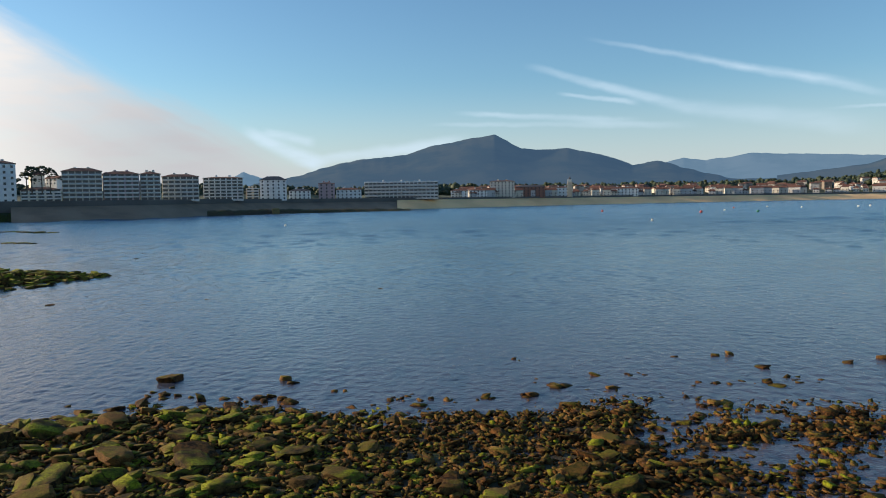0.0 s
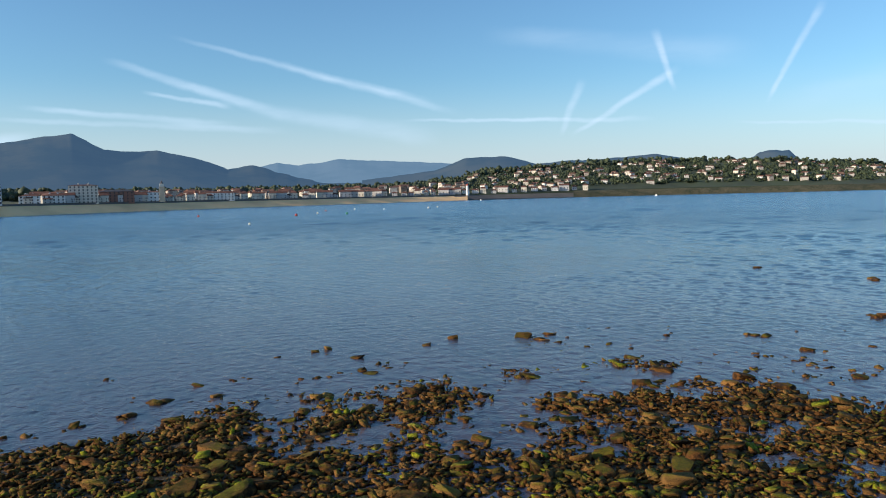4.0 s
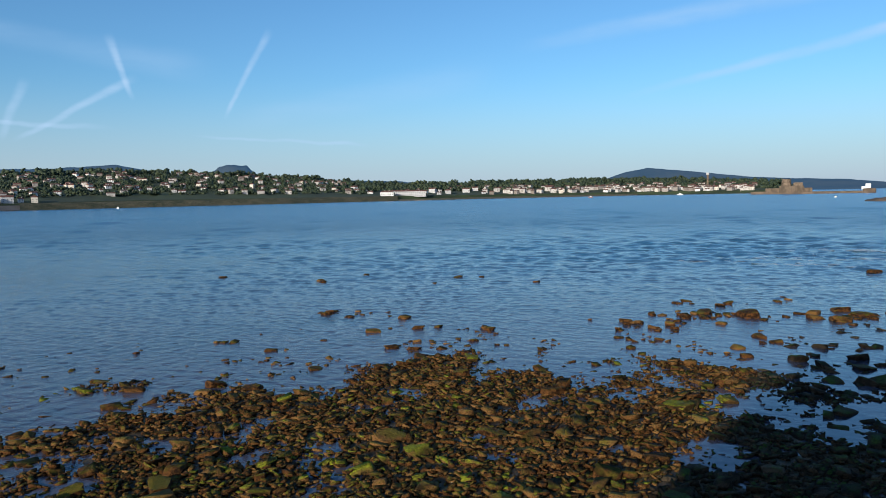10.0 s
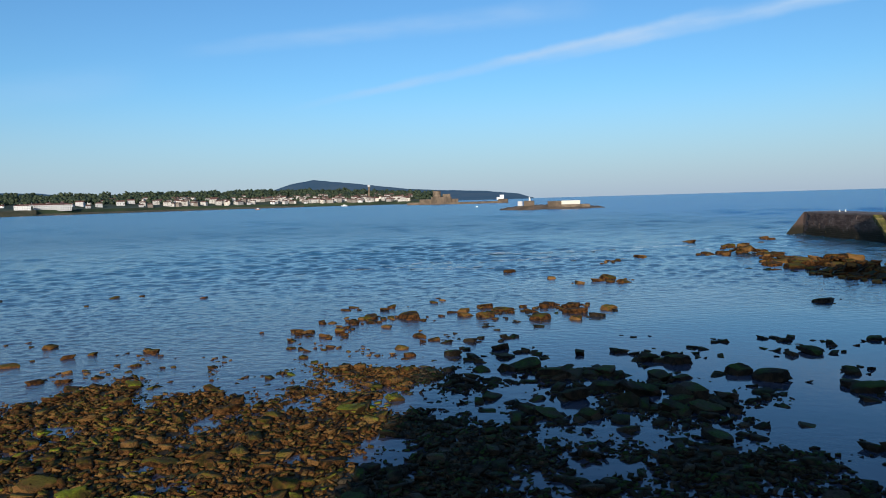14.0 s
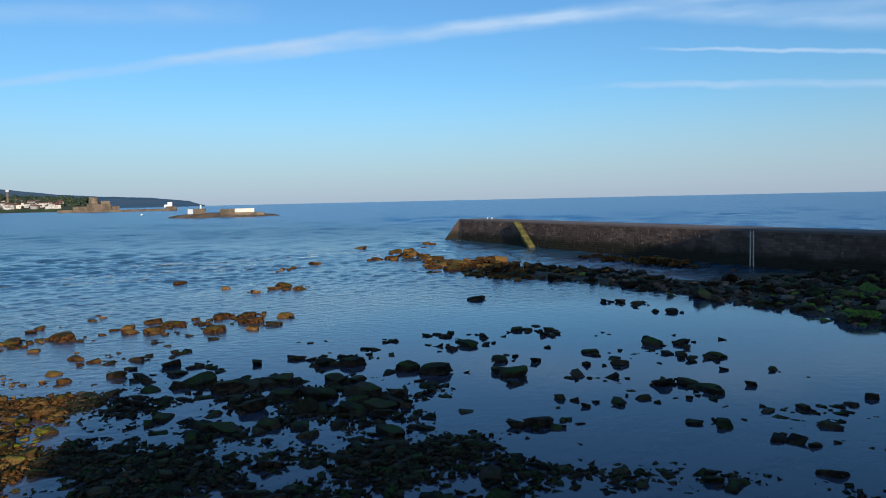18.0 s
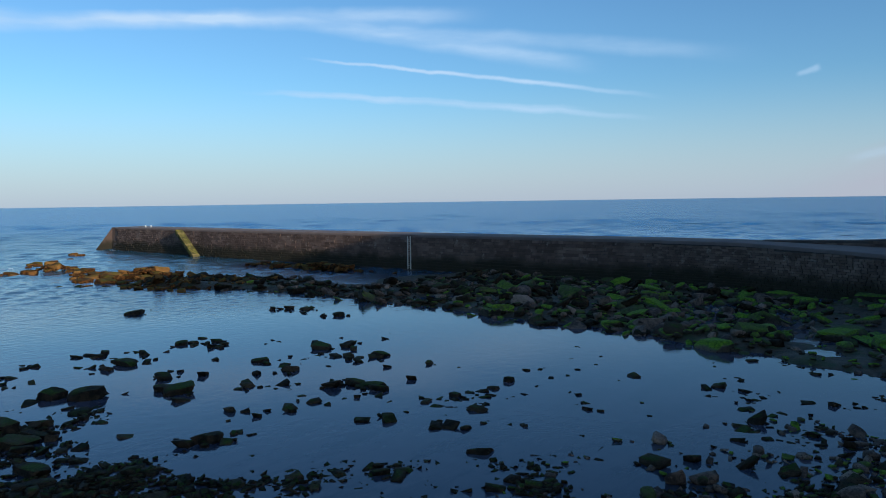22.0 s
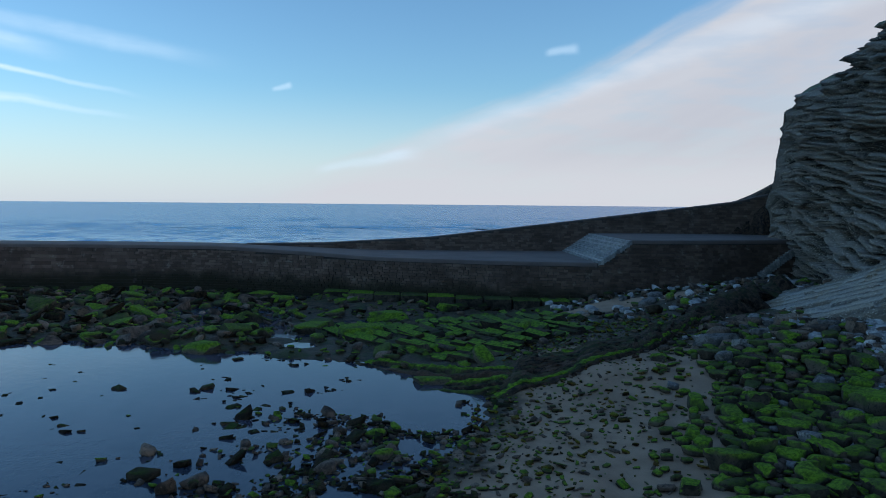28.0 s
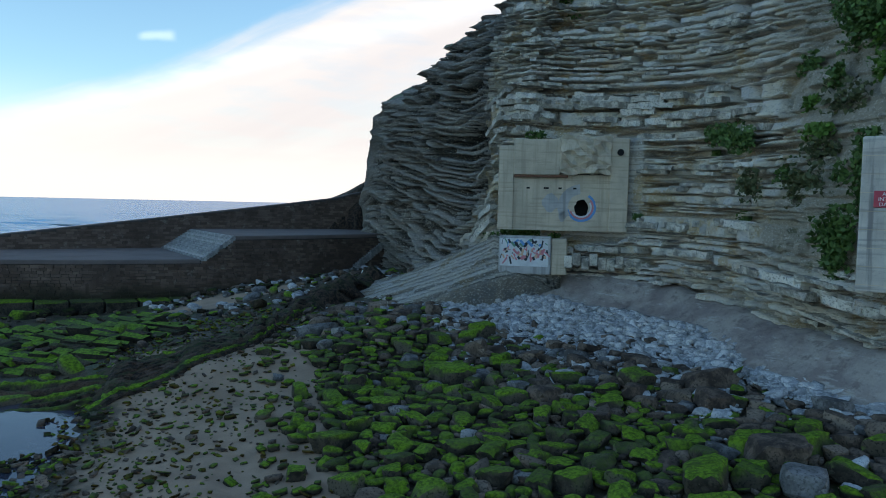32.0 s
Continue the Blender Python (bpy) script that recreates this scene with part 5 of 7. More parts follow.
closing = np.stack([Q[:, -1], Q[:, -1] * (1, 1, 0)], 1)
part("landward_slope", grid_mesh("landward_slope", closing, M["hill"]), None, cliff)

# dark slope of rock where the back wall runs into the cliff
bm_p = []
for az in np.linspace(151.5, 160, 30):
    h = float(np.interp(az, [151.5, 153.9, 155.5, 157.4, 160], [17, 14.2, 12.2, 10.4, 8.8]))
    bm_p.append([tuple(polar(az, 101 + 0.4 * g4.normal(), 3)), tuple(polar(az, 106 + 0.5 * g4.normal(), h * 0.75)), tuple(polar(az, 110, h)), tuple(polar(az, 121, h + 0.6)), tuple(polar(az, 135, 0))])
part("dark_spur", grid_mesh("dark_spur", np.array(bm_p), M["bank"], smooth=True), None, cliff, "dark weathered rock spur")

# protruding beds, each a slab of its own
slab_meshes = []
for i in range(10):
    bm = bmesh.new()
    vs = box(bm, -0.5, -0.5, -0.5, 0.5, 0.5, 0.5)
    bmesh.ops.subdivide_edges(bm, edges=[e for e in bm.edges if abs(e.verts[0].co.x - e.verts[1].co.x) > 0.5], cuts=4)
    for v in bm.verts:
        v.co += Vector((g4.normal() * 0.015, g4.normal() * 0.10, g4.normal() * 0.10))
    me = bpy.data.meshes.new("bed_slab")
    bm.to_mesh(me)
    bm.free()
    me.materials.append(M["slab"])
    slab_meshes.append(me)
count = 0
while count < 300:
    i = int(g4.integers(70, len(fine_az) - 40))
    j = int(g4.integers(40, rows_z - 10))
    if earth[i, j] > 0.3 or seat[i, j] > 0 or hard[idx[i, j]] == 0 or fine_az[i] > 146 or Z[i, j] > 30 or Z[i, j] < 5:
        continue
    k0, k1 = max(i - 6, 0), min(i + 6, len(fine_az) - 1)
    length = g4.uniform(1.0, 3.4)
    t = foot[k1] - foot[k0]
    t = Vector((t[0], t[1], 0)).normalized()
    dz = -(bend[k1, j] - bend[k0, j]) / max(arc[k1] - arc[k0], 0.1)
    t = Vector((t.x, t.y, max(-0.8, min(0.8, dz)))).normalized()
    n = Vector((nrm[i, 0], nrm[i, 1], 0))
    upv = t.cross(n)
    upv = -upv if upv.z < 0 else upv
    m = Matrix((t, n, upv)).transposed().to_4x4()
    ob = new("bed_slab", slab_meshes[g4.integers(10)])
    ob.parent = cliff
    ob.matrix_basis = Matrix.Translation(Vector(P[i, j]) + n * 0.02) @ m @ Matrix.Diagonal((length, g4.uniform(0.5, 0.9), min(0.4, thick[idx[i, j]] * 0.7), 1))
    count += 1

# concrete apron along the foot
aps = []
for az in np.linspace(110, 149.5, 90):
    f = cliff_foot(az)
    n = Vector(tuple(np.array([np.interp(az, fine_az, nrm[:, 0]), np.interp(az, fine_az, nrm[:, 1])])) + (0,)).normalized()
    zt = float(np.interp(az, [110, 117, 124.8, 128.6, 132.6, 138.8, 143, 147, 149.5], [4.9, 4.8, 4.75, 5.2, 5.7, 6.1, 5.75, 5.2, 4.6])) + 0.06 * g4.normal()
    zb = float(np.interp(az, [110, 117, 122.8, 128.5, 134.6, 138.8, 143, 149.5], [2.7, 2.9, 3.1, 3.3, 3.7, 3.9, 4.3, 4.0]))
    wide = float(np.interp(az, [110, 122, 128, 134, 143, 149.5], [2.2, 2.6, 3.4, 3.0, 2.0, 1.2]))
    aps.append([tuple(f - n * 0.9 + Vector((0, 0, zt + 0.15))), tuple(f + n * 0.1 + Vector((0, 0, zt))), tuple(f + n * wide * 0.35 + Vector((0, 0, zt * 0.62 + zb * 0.38))),
                tuple(f + n * wide * 0.7 + Vector((0, 0, zt * 0.28 + zb * 0.72))), tuple(f + n * wide + Vector((0, 0, zb))), tuple(f + n * (wide + 0.05) + Vector((0, 0, zb - 0.5))), tuple(f + n * (wide - 0.5) + Vector((0, 0, zb - 1.5)))])
aps = np.array(aps)
aps[:, :, 2] += 0.05 * W1(aps[:, :, 0] * 0.8, aps[:, :, 1] * 0.8, 3)
apron = new("apron", grid_mesh("apron", aps, M["apron"], smooth=True))
tagged(apron, "smooth worn concrete apron along the cliff foot", "apron", "", "structure")

# ---------------------------------------------------------------- mountains
def ridge(name, line, dist, depth, mat, label, rough=0.05, kind="structure", foot=None):
    """A far range: its skyline as (azimuth, elevation) nodes, at a distance, with folds that run down the slope."""
    a0, a1 = line[0][0], line[-1][0]
    n = max(40, int(abs(a1 - a0) * 8))
    az = np.linspace(a0, a1, n)
    order = sorted(line)
    el = np.interp(az, [q[0] for q in order], [q[1] for q in order])
    el = el + rough * W1(az * 1.3, az * 0 + dist * 0.001, 4)
    kern = np.ones(31) / 31
    el_s = np.convolve(np.pad(el, 15, mode="edge"), kern, mode="valid")
    rows_p = []
    for i in range(n):
        h = EYE + dist * math.tan(radians(float(el[i])))
        col = []
        for t in np.linspace(0, 1, 14):
            fold = 0.02 * depth * math.sin(t * math.pi)
            ht = (EYE + dist * math.tan(radians(float(el_s[i])))) * (1 - t ** 3) + h * t ** 3
            col.append(tuple(polar(az[i], dist - depth * (1 - t) + fold, max(ht, 1) * t ** 0.9 - 2 * (1 - t))))
        col.append(tuple(polar(az[i], dist + depth * 0.4, -5)))
        rows_p.append(col)
    ob = new(name, grid_mesh(name, np.array(rows_p), mat))
    return tagged(ob, label, "mountain" if dist > 2600 else "hill", "", kind)


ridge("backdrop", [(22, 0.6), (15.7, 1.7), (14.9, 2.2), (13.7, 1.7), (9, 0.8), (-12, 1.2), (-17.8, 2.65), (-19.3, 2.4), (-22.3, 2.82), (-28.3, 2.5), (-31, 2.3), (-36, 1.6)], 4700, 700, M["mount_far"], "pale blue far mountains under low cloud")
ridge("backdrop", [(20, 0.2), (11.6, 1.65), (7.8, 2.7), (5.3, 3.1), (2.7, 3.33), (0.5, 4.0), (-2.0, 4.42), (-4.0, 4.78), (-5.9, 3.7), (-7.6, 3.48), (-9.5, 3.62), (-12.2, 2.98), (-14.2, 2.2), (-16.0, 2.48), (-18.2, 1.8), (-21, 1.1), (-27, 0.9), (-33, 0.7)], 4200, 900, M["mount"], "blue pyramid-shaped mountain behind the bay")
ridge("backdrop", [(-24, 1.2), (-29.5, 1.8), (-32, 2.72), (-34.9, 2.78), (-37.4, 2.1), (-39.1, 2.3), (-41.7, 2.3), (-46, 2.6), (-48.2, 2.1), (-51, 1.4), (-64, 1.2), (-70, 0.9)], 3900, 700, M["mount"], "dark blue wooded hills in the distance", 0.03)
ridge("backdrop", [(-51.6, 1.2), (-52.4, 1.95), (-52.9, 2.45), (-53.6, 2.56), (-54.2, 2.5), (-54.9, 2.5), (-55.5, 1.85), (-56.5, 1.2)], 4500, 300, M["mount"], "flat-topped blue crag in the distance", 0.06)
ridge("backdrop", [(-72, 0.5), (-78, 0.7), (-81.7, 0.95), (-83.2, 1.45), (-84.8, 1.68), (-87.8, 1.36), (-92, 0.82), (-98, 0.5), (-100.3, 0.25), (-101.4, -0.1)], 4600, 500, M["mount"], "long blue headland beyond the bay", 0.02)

# ---------------------------------------------------------------- land round the bay
SHORE_AZ = [34, 22, 16, 12, 2, -9, -20, -31, -42, -57, -68, -75, -84, -90, -94]
SHORE_D = [540, 565, 640, 710, 790, 940, 1090, 1280, 1420, 1560, 1750, 1900, 2050, 2000, 1900]


def shore_d(az):
    return float(np.interp(-az, [-a for a in SHORE_AZ], SHORE_D))


def land_el(az):
    """Skyline of the land itself, before trees."""
    return float(np.interp(-az, [-36, -20, -12, 0, 10, 20, 28, 31, 33, 37, 41, 47, 54, 60, 62.6, 66, 72, 80, 88, 94], [0.9, 0.75, 0.55, 0.35, 0.35, 0.4, 0.55, 1.0, 1.45, 1.65, 1.95, 1.95, 1.75, 1.3, 0.95, 0.7, 0.72, 0.75, 0.6, 0.3]))


def back_d(az):
    return float(np.interp(-az, [-34, -10, 10, 28, 35, 60, 75, 94], [250, 350, 420, 450, 520, 600, 500, 300]))


def bank_z(az):
    """Level of the promenade behind the beach."""
    return float(np.interp(-az, [-34, -16, -9, 0, 8, 31, 45, 60, 94], [12.5, 12.3, 11.5, 10.8, 10.2, 9.0, 13, 12, 7]))


def land_z(az, back):
    """Ground level at so many metres behind the waterline."""
    d0 = shore_d(az)
    e = land_el(az)
    D = back_d(az)
    zt = EYE + (d0 + D) * math.tan(radians(e))
    t = np.clip((back - 30) / (D - 30), 0, 1)
    if back < 30:
        return float(np.interp(back, [0, 8, 24, 26, 30], [-0.5, 1.5, bank_z(az) * 0.5, bank_z(az), bank_z(az)]))
    return float(bank_z(az) + (zt - bank_z(az)) * (t ** 0.85))


rows_p = []
backs = [0, 8, 24, 26, 30] + list(np.linspace(60, 1, 0)) + [0.12, 0.25, 0.4, 0.55, 0.7, 0.85, 1.0, 1.25]
for az in np.arange(36, -95, -0.5):
    col = []
    for bq in backs:
        bk = bq if bq > 2 or bq == 0 else 30 + bq * (back_d(az) - 30)
        z = land_z(az, bk) if bq <= 1 or bq > 2 else -4
        if 1 < bq < 2:
            z = 2
        z += (0.4 if bk < 31 else 2.2) * float(W1(az * 2.2, bk * 0.02, 3)) * (1 if bk > 8 else 0.3)
        col.append(tuple(polar(az, shore_d(az) + bk, z)))
    rows_p.append(col)
land = tagged(new("ground", grid_mesh("bay_land", np.array(rows_p), M["hill"])), "green hills and town ground round the bay", "hillside", "", "structure")


def strip(name, a0, a1, near, far_, z0, z1, mat, label, category, n=60, lift=0.35):
    """A band along the waterline; its upper edge at a level, or so far under the promenade where z1 is negative."""
    P = []
    for az in np.linspace(a0, a1, n):
        d0 = shore_d(az)
        zt = z1 if z1 > 0 else bank_z(az) + z1
        q = 1 + 0.25 * float(W3(az * 0.5, 3, 2))
        P.append([tuple(polar(az, d0 + near, z0)), tuple(polar(az, d0 + near + (far_ - near) * 0.5 * q, (z0 + zt) / 2 + lift)), tuple(polar(az, d0 + far_, zt))])
    return tagged(new(name, grid_mesh(name, np.array(P), mat)), label, category, "", "structure")


strip("beach", 3.5, -32, -14, 23, -0.2, -1.4, M["beach"], "golden sand beach along the bay", "beach")
# this stretch takes the darker sand that stands for the buildings' shade
strip("beach", 30, 3.52, -12, 23, -0.2, -3.0, M["wet_shaded_sand"], "grey-brown damp sand below the sea wall, darkened for the buildings' shade", "beach", 40)
strip("beach", -66, -84, -10, 20, -0.2, 4.0, M["shore_cliff"], "narrow stony beach at the far side", "beach", 40)
strip("quay", -31, -41, -4, 24, 0.6, 8.5, M["promenade"], "stone quay below the hillside town", "quay", 30)
strip("shore_cliff", -40, -66, -8, 27, -0.5, 12, M["shore_cliff"], "low brown cliffs under the hillside", "cliff", 80, 3.0)
# promenade wall with its parapet
P = []
for az in np.linspace(36, -31, 130):
    d0, z = shore_d(az) + 24, bank_z(az)
    P.append([tuple(polar(az, d0 - 1.5, z * 0.25)), tuple(polar(az, d0, z)), tuple(polar(az, d0, z + 0.9)), tuple(polar(az, d0 + 0.5, z + 0.9)), tuple(polar(az, d0 + 0.5, z - 0.5))])
tagged(new("promenade_wall", grid_mesh("promenade_wall", np.array(P), M["promenade"], smooth=False)), "grey sea wall below the promenade", "sea wall", "", "structure")
P = []
for az in np.linspace(36, 22.5, 70):
    d0 = shore_d(az)
    P.append([tuple(polar(az, d0 + 2, 0.6)), tuple(polar(az, d0 + 9, 3.0 + 0.7 * g4.normal())), tuple(polar(az, d0 + 15, 4.6 + 0.8 * g4.normal())), tuple(polar(az, d0 + 23, 5.6 + 0.5 * g4.normal()))])
tagged(new("rock_bank", grid_mesh("rock_bank", np.array(P), M["dark"], smooth=False)), "dark rocks heaped along the foot of the sea wall", "rocks", "", "structure")
# dark stone groyne in front of the beach
P = []
for t in np.linspace(0, 1, 60):
    az = 17.5 - 15 * t
    d0 = shore_d(az) - float(np.interp(az, [2.5, 12, 17.5], [95, 60, 22]))
    h = 4.6 * (1 - 0.62 * t) + 0.3 * g4.normal()
    P.append([tuple(polar(az, d0 - 9, -0.4)), tuple(polar(az, d0 - 3, h * 0.7 + 0.3 * g4.normal())), tuple(polar(az, d0, h)), tuple(polar(az, d0 + 7, -0.5))])
groyne = tagged(new("groyne", grid_mesh("groyne", np.array(P), M["bank"], smooth=False)), "low dark groyne of heaped stones off the beach", "groyne", "", "structure")
part("groyne_block", boxed(-3, -2, -1, 3, 2, 4.6, bevel=0.2), M["alga"], None).matrix_world = Matrix.Translation(polar(12.6, shore_d(12.6) - 68, 0)) @ Matrix.Rotation(radians(12.6), 4, "Z")
bpy.data.objects["groyne_block"].parent = groyne

# ---------------------------------------------------------------- buildings
g5 = np.random.default_rng(3)


def window_mesh(w, h):
    bm = bmesh.new()
    box(bm, -w / 2, -0.10, 0, w / 2, 0.04, h)
    me = bpy.data.meshes.new("window")
    bm.to_mesh(me)
    bm.free()
    me.materials.append(M["glass"])
    return me


WIN = window_mesh(1.5, 1.7)
WIN_WIDE = window_mesh(3.7, 1.75)
WIN_SMALL = window_mesh(1.1, 1.3)


def roof_mesh(w, d, h, hip, over=0.5):
    bm = bmesh.new()
    w, d = w / 2 + over, d / 2 + over
    r = max(0.0, w - d * hip) if hip else w
    v = [bm.verts.new(c) for c in ((-w, -d, 0), (w, -d, 0), (w, d, 0), (-w, d, 0), (-r, 0, h), (r, 0, h), (-w, -d, -0.25), (w, -d, -0.25), (w, d, -0.25), (-w, d, -0.25))]
    for f in ((0, 1, 5, 4), (2, 3, 4, 5), (1, 2, 5), (3, 0, 4), (6, 7, 1, 0), (7, 8, 2, 1), (8, 9, 3, 2), (9, 6, 0, 3), (9, 8, 7, 6)):
        bm.faces.new([v[i] for i in f])
    return bm


def block_of_flats(az, dist, z, w, storeys, wall, roof, label, turn=0, depth=14, style="balcony", storey=3.0, roof_h=2.5, stack=2, side="cream"):
    """An apartment house that fronts the bay."""
    ob = thing("apartment_building", polar(az, dist, z), az + turn, label, "building", "sea-front buildings")
    h = storeys * storey
    part("wall", boxed(-w / 2, -depth / 2, -0.6, w / 2, depth / 2, h, bevel=0.05), M[wall], ob)
    if roof_h > 0.6:
        r = part("roof", roof_mesh(w, depth, roof_h, 1.0), M[roof], ob)
        r.location = (0, 0, h)
        r["label"] = "hipped roof of clay tiles" if roof == "tile" else "dark slate roof"
    else:
        r = part("roof", boxed(-w / 2 - 0.2, -depth / 2 - 0.2, h, w / 2 + 0.2, depth / 2 + 0.2, h + 0.6, bevel=0.05), M["white"], ob, "flat roof with a white parapet")
    for i in range(stack):
        part("chimney", boxed(-0.9, -0.5, 0, 0.9, 0.5, 2.2, bevel=0.05), M[wall], r).location = (w * (i + 1) / (stack + 1) - w / 2, 0, roof_h * 0.4 + (0 if roof_h > 0.6 else h))
    bays = max(2, int(w / 4.2))
    for s in range(storeys):
        zz = s * storey
        if style == "balcony":
            part("balcony", boxed(-w / 2 + 0.4, -depth / 2 - 1.3, zz + 0.05, w / 2 - 0.4, -depth / 2 - 0.002, zz + 1.15, bevel=0.04), M["rail_glass"], ob, "glazed balcony front")
        for i in range(bays):
            win = new("window", WIN_WIDE if style == "balcony" else WIN)
            win.parent = ob
            win.location = ((i + 0.5) * w / bays - w / 2, -depth / 2 - 0.02, zz + 0.75 + (0.4 if style == "balcony" else 0))
        if w < 30:
            win = new("window", WIN)
            win.parent = ob
            win.matrix_basis = Matrix.Translation((-w / 2 - 0.02, 0, zz + 0.8)) @ Matrix.Rotation(radians(-90), 4, "Z")
    return ob


def metres(deg, dist):
    return 2 * dist * math.tan(radians(deg) / 2)


FLATS = [   # azimuth from, to, distance, eaves elevation, storeys, wall, roof, style, roof rise, label
    (31.8, 29.6, 462, 2.75, 7, "white", "tile", "plain", 2.2, "tall white apartment house at the end of the sea front"),
    (29.4, 26.95, 470, 0.98, 4, "cream", "tile", "balcony", 2.0, "long low apartment house with a clay roof"),
    (26.9, 24.4, 474, 2.25, 7, "cream", "tile", "balcony", 2.4, "apartment house with banded balconies and a tiled roof"),
    (24.35, 22.0, 478, 2.05, 7, "pinkish", "tile", "balcony", 2.2, "pinkish-grey apartment house with glazed balconies"),
    (21.95, 20.6, 492, 2.05, 7, "cream", "tile", "balcony", 2.2, "cream apartment house with a blank gable"),
    (20.5, 18.0, 505, 1.85, 6, "cream", "tile", "balcony", 2.0, "pair of cream apartment houses with tiled roofs"),
    (17.7, 14.9, 545, 1.72, 7, "white", "tile", "balcony", 1.2, "broad white apartment house with many balconies"),
    (14.7, 13.75, 575, 0.9, 4, "ochre", "tile", "balcony", 0.5, "low house with dark balcony bands"),
    (13.7, 11.75, 585, 1.55, 6, "white", "slate", "plain", 3.6, "grand white hotel under a dark mansard roof"),
    (11.6, 10.0, 600, 0.72, 3, "white", "slate", "plain", 2.0, "white row of small sea-front houses"),
    (9.4, 8.2, 625, 1.25, 5, "pinkish", "tile", "plain", 1.0, "narrow dark-red and white house"),
    (8.1, 6.2, 640, 0.75, 3, "white", "tile", "plain", 2.0, "white houses with tiled roofs"),
    (5.95, 0.35, 650, 1.28, 5, "white", "tile", "balcony", 0.4, "long white hotel with glazed bands and a flat roof"),
    (-0.6, -1.9, 720, 0.55, 3, "white", "tile", "plain", 2.0, "white half-timbered house by the beach"),
    (-2.0, -3.4, 740, 0.55, 3, "white", "tile", "plain", 2.0, "white house with a tiled gable"),
    (-3.6, -5.45, 770, 1.2, 6, "cream", "tile", "plain", 1.2, "cream apartment block with a set-back top floor"),
    (-5.5, -7.75, 790, 0.75, 4, "brick_red", "slate", "plain", 2.2, "red-brick casino with a slate roof"),
    (-8.2, -9.8, 820, 0.65, 3, "white", "tile", "plain", 1.4, "long white public building with a tiled roof"),
    (-12.3, -14.6, 860, 0.5, 3, "white", "tile", "plain", 2.4, "white half-timbered hotel with red shutters"),
]
for a0, a1, D, e, n_st, wall, roof, style, rr, label in FLATS:
    mid = (a0 + a1) / 2
    D = max(D, shore_d(mid) + 34)
    z = bank_z(mid) - 0.3
    eaves = EYE + D * math.tan(radians(e))
    block_of_flats(mid, D + 7, z, metres(a0 - a1, D), n_st, wall, roof, label, style=style, roof_h=rr, storey=max(2.2, (eaves - z) / n_st), stack=2 if rr > 0.6 else 3)


def small_house(kind):
    """A white house of the country, with a tiled gable roof and red shutters; kinds differ in plan."""
    w, d, h = ((9, 8, 5.2), (12, 8, 5.6), (7.5, 8, 6.2), (14, 9, 4.2), (10, 9, 8.4), (18, 10, 8.6))[kind]
    ob = thing("house", (0, 0, -500), 0, "white house with a clay-tiled roof and red-brown shutters", "house", "houses round the bay")
    part("wall", boxed(-w / 2, -d / 2, -5, w / 2, d / 2, h, bevel=0.04), M[("grey_render", "white", "cream", "grey_render", "cream", "grey_render")[kind]], ob)
    part("roof", roof_mesh(w, d, 2.0 + 0.2 * kind, 0.0 if kind % 2 else 0.6, 0.7), M["tile"], ob, "low roof of clay tiles").location = (0, 0, h)
    n = min(3, int(w / 3.6))
    for s in range(2):
        for i in range(n):
            q = new("window", WIN_SMALL)
            q.parent = ob
            q.location = ((i + 0.5) * w / n - w / 2, -d / 2 - 0.02, 0.9 + 2.7 * s)
    part("shutter", boxed(-0.3, -0.06, 0, 0.3, 0.05, 1.4), M["shutter"], ob, "red-brown shutter").location = (w / 2 - 0.6, -d / 2 - 0.05, 3.5)
    part("chimney", boxed(-0.45, -0.4, 0, 0.45, 0.4, 1.9, bevel=0.03), M["white"], ob).location = (w * 0.2, 0.6, h + 0.9)
    return ob


kinds = [small_house(i) for i in range(6)]
placed = []


def put_house(az, back, kind, turn=None, lift=0.0):
    d = shore_d(az) + back
    turn = az + g5.normal() * 25 if turn is None else turn
    ob = copy_thing(kinds[kind], Matrix.Translation(polar(az, d, land_z(az, back) + lift)) @ Matrix.Rotation(radians(turn), 4, "Z"))
    placed.append((az, back))
    return ob


far_rows = []


def far_house(az, back, w, d, h):
    """One of the many small houses that are too far to tell apart."""
    far_rows.append((polar(az, shore_d(az) + back, land_z(az, back)), az + g5.normal() * 25, w, d, h))


for az in np.arange(-1.0, -31, -0.62):      # the old town behind the beach
    put_house(az + g5.uniform(-0.2, 0.2), 36 + g5.uniform(0, 8), int(g5.choice([2, 4, 4, 0, 5])), az + g5.normal() * 5)
    if g5.uniform() < 0.8:
        put_house(az + g5.uniform(-0.4, 0.4), 75 + g5.uniform(0, 90), int(g5.choice([1, 4, 5, 2])), None, 0.5)
for az in np.arange(-31, -41.5, -0.75):     # below the hill
    put_house(az + g5.uniform(-0.15, 0.15), 36 + g5.uniform(0, 12), int(g5.choice([4, 5, 0, 1])), az + g5.normal() * 5)
for _ in range(95):
    az = -32 - 31 * g5.beta(1.1, 1.1)
    far_house(az, back_d(az) * g5.uniform(0.12, 0.98), g5.uniform(9, 15), 9, g5.uniform(5, 8))
for _ in range(170):
    az = -72 - 20 * g5.beta(1.3, 1.0)
    far_house(az, back_d(az) * 0.6 * g5.beta(1.0, 2.0) + 32, g5.uniform(9, 20), 10, g5.uniform(6, 10))
for _ in range(90):
    az = -2 - 30 * g5.uniform()
    far_house(az, g5.uniform(60, 260), g5.uniform(9, 16), 10, g5.uniform(7, 12))
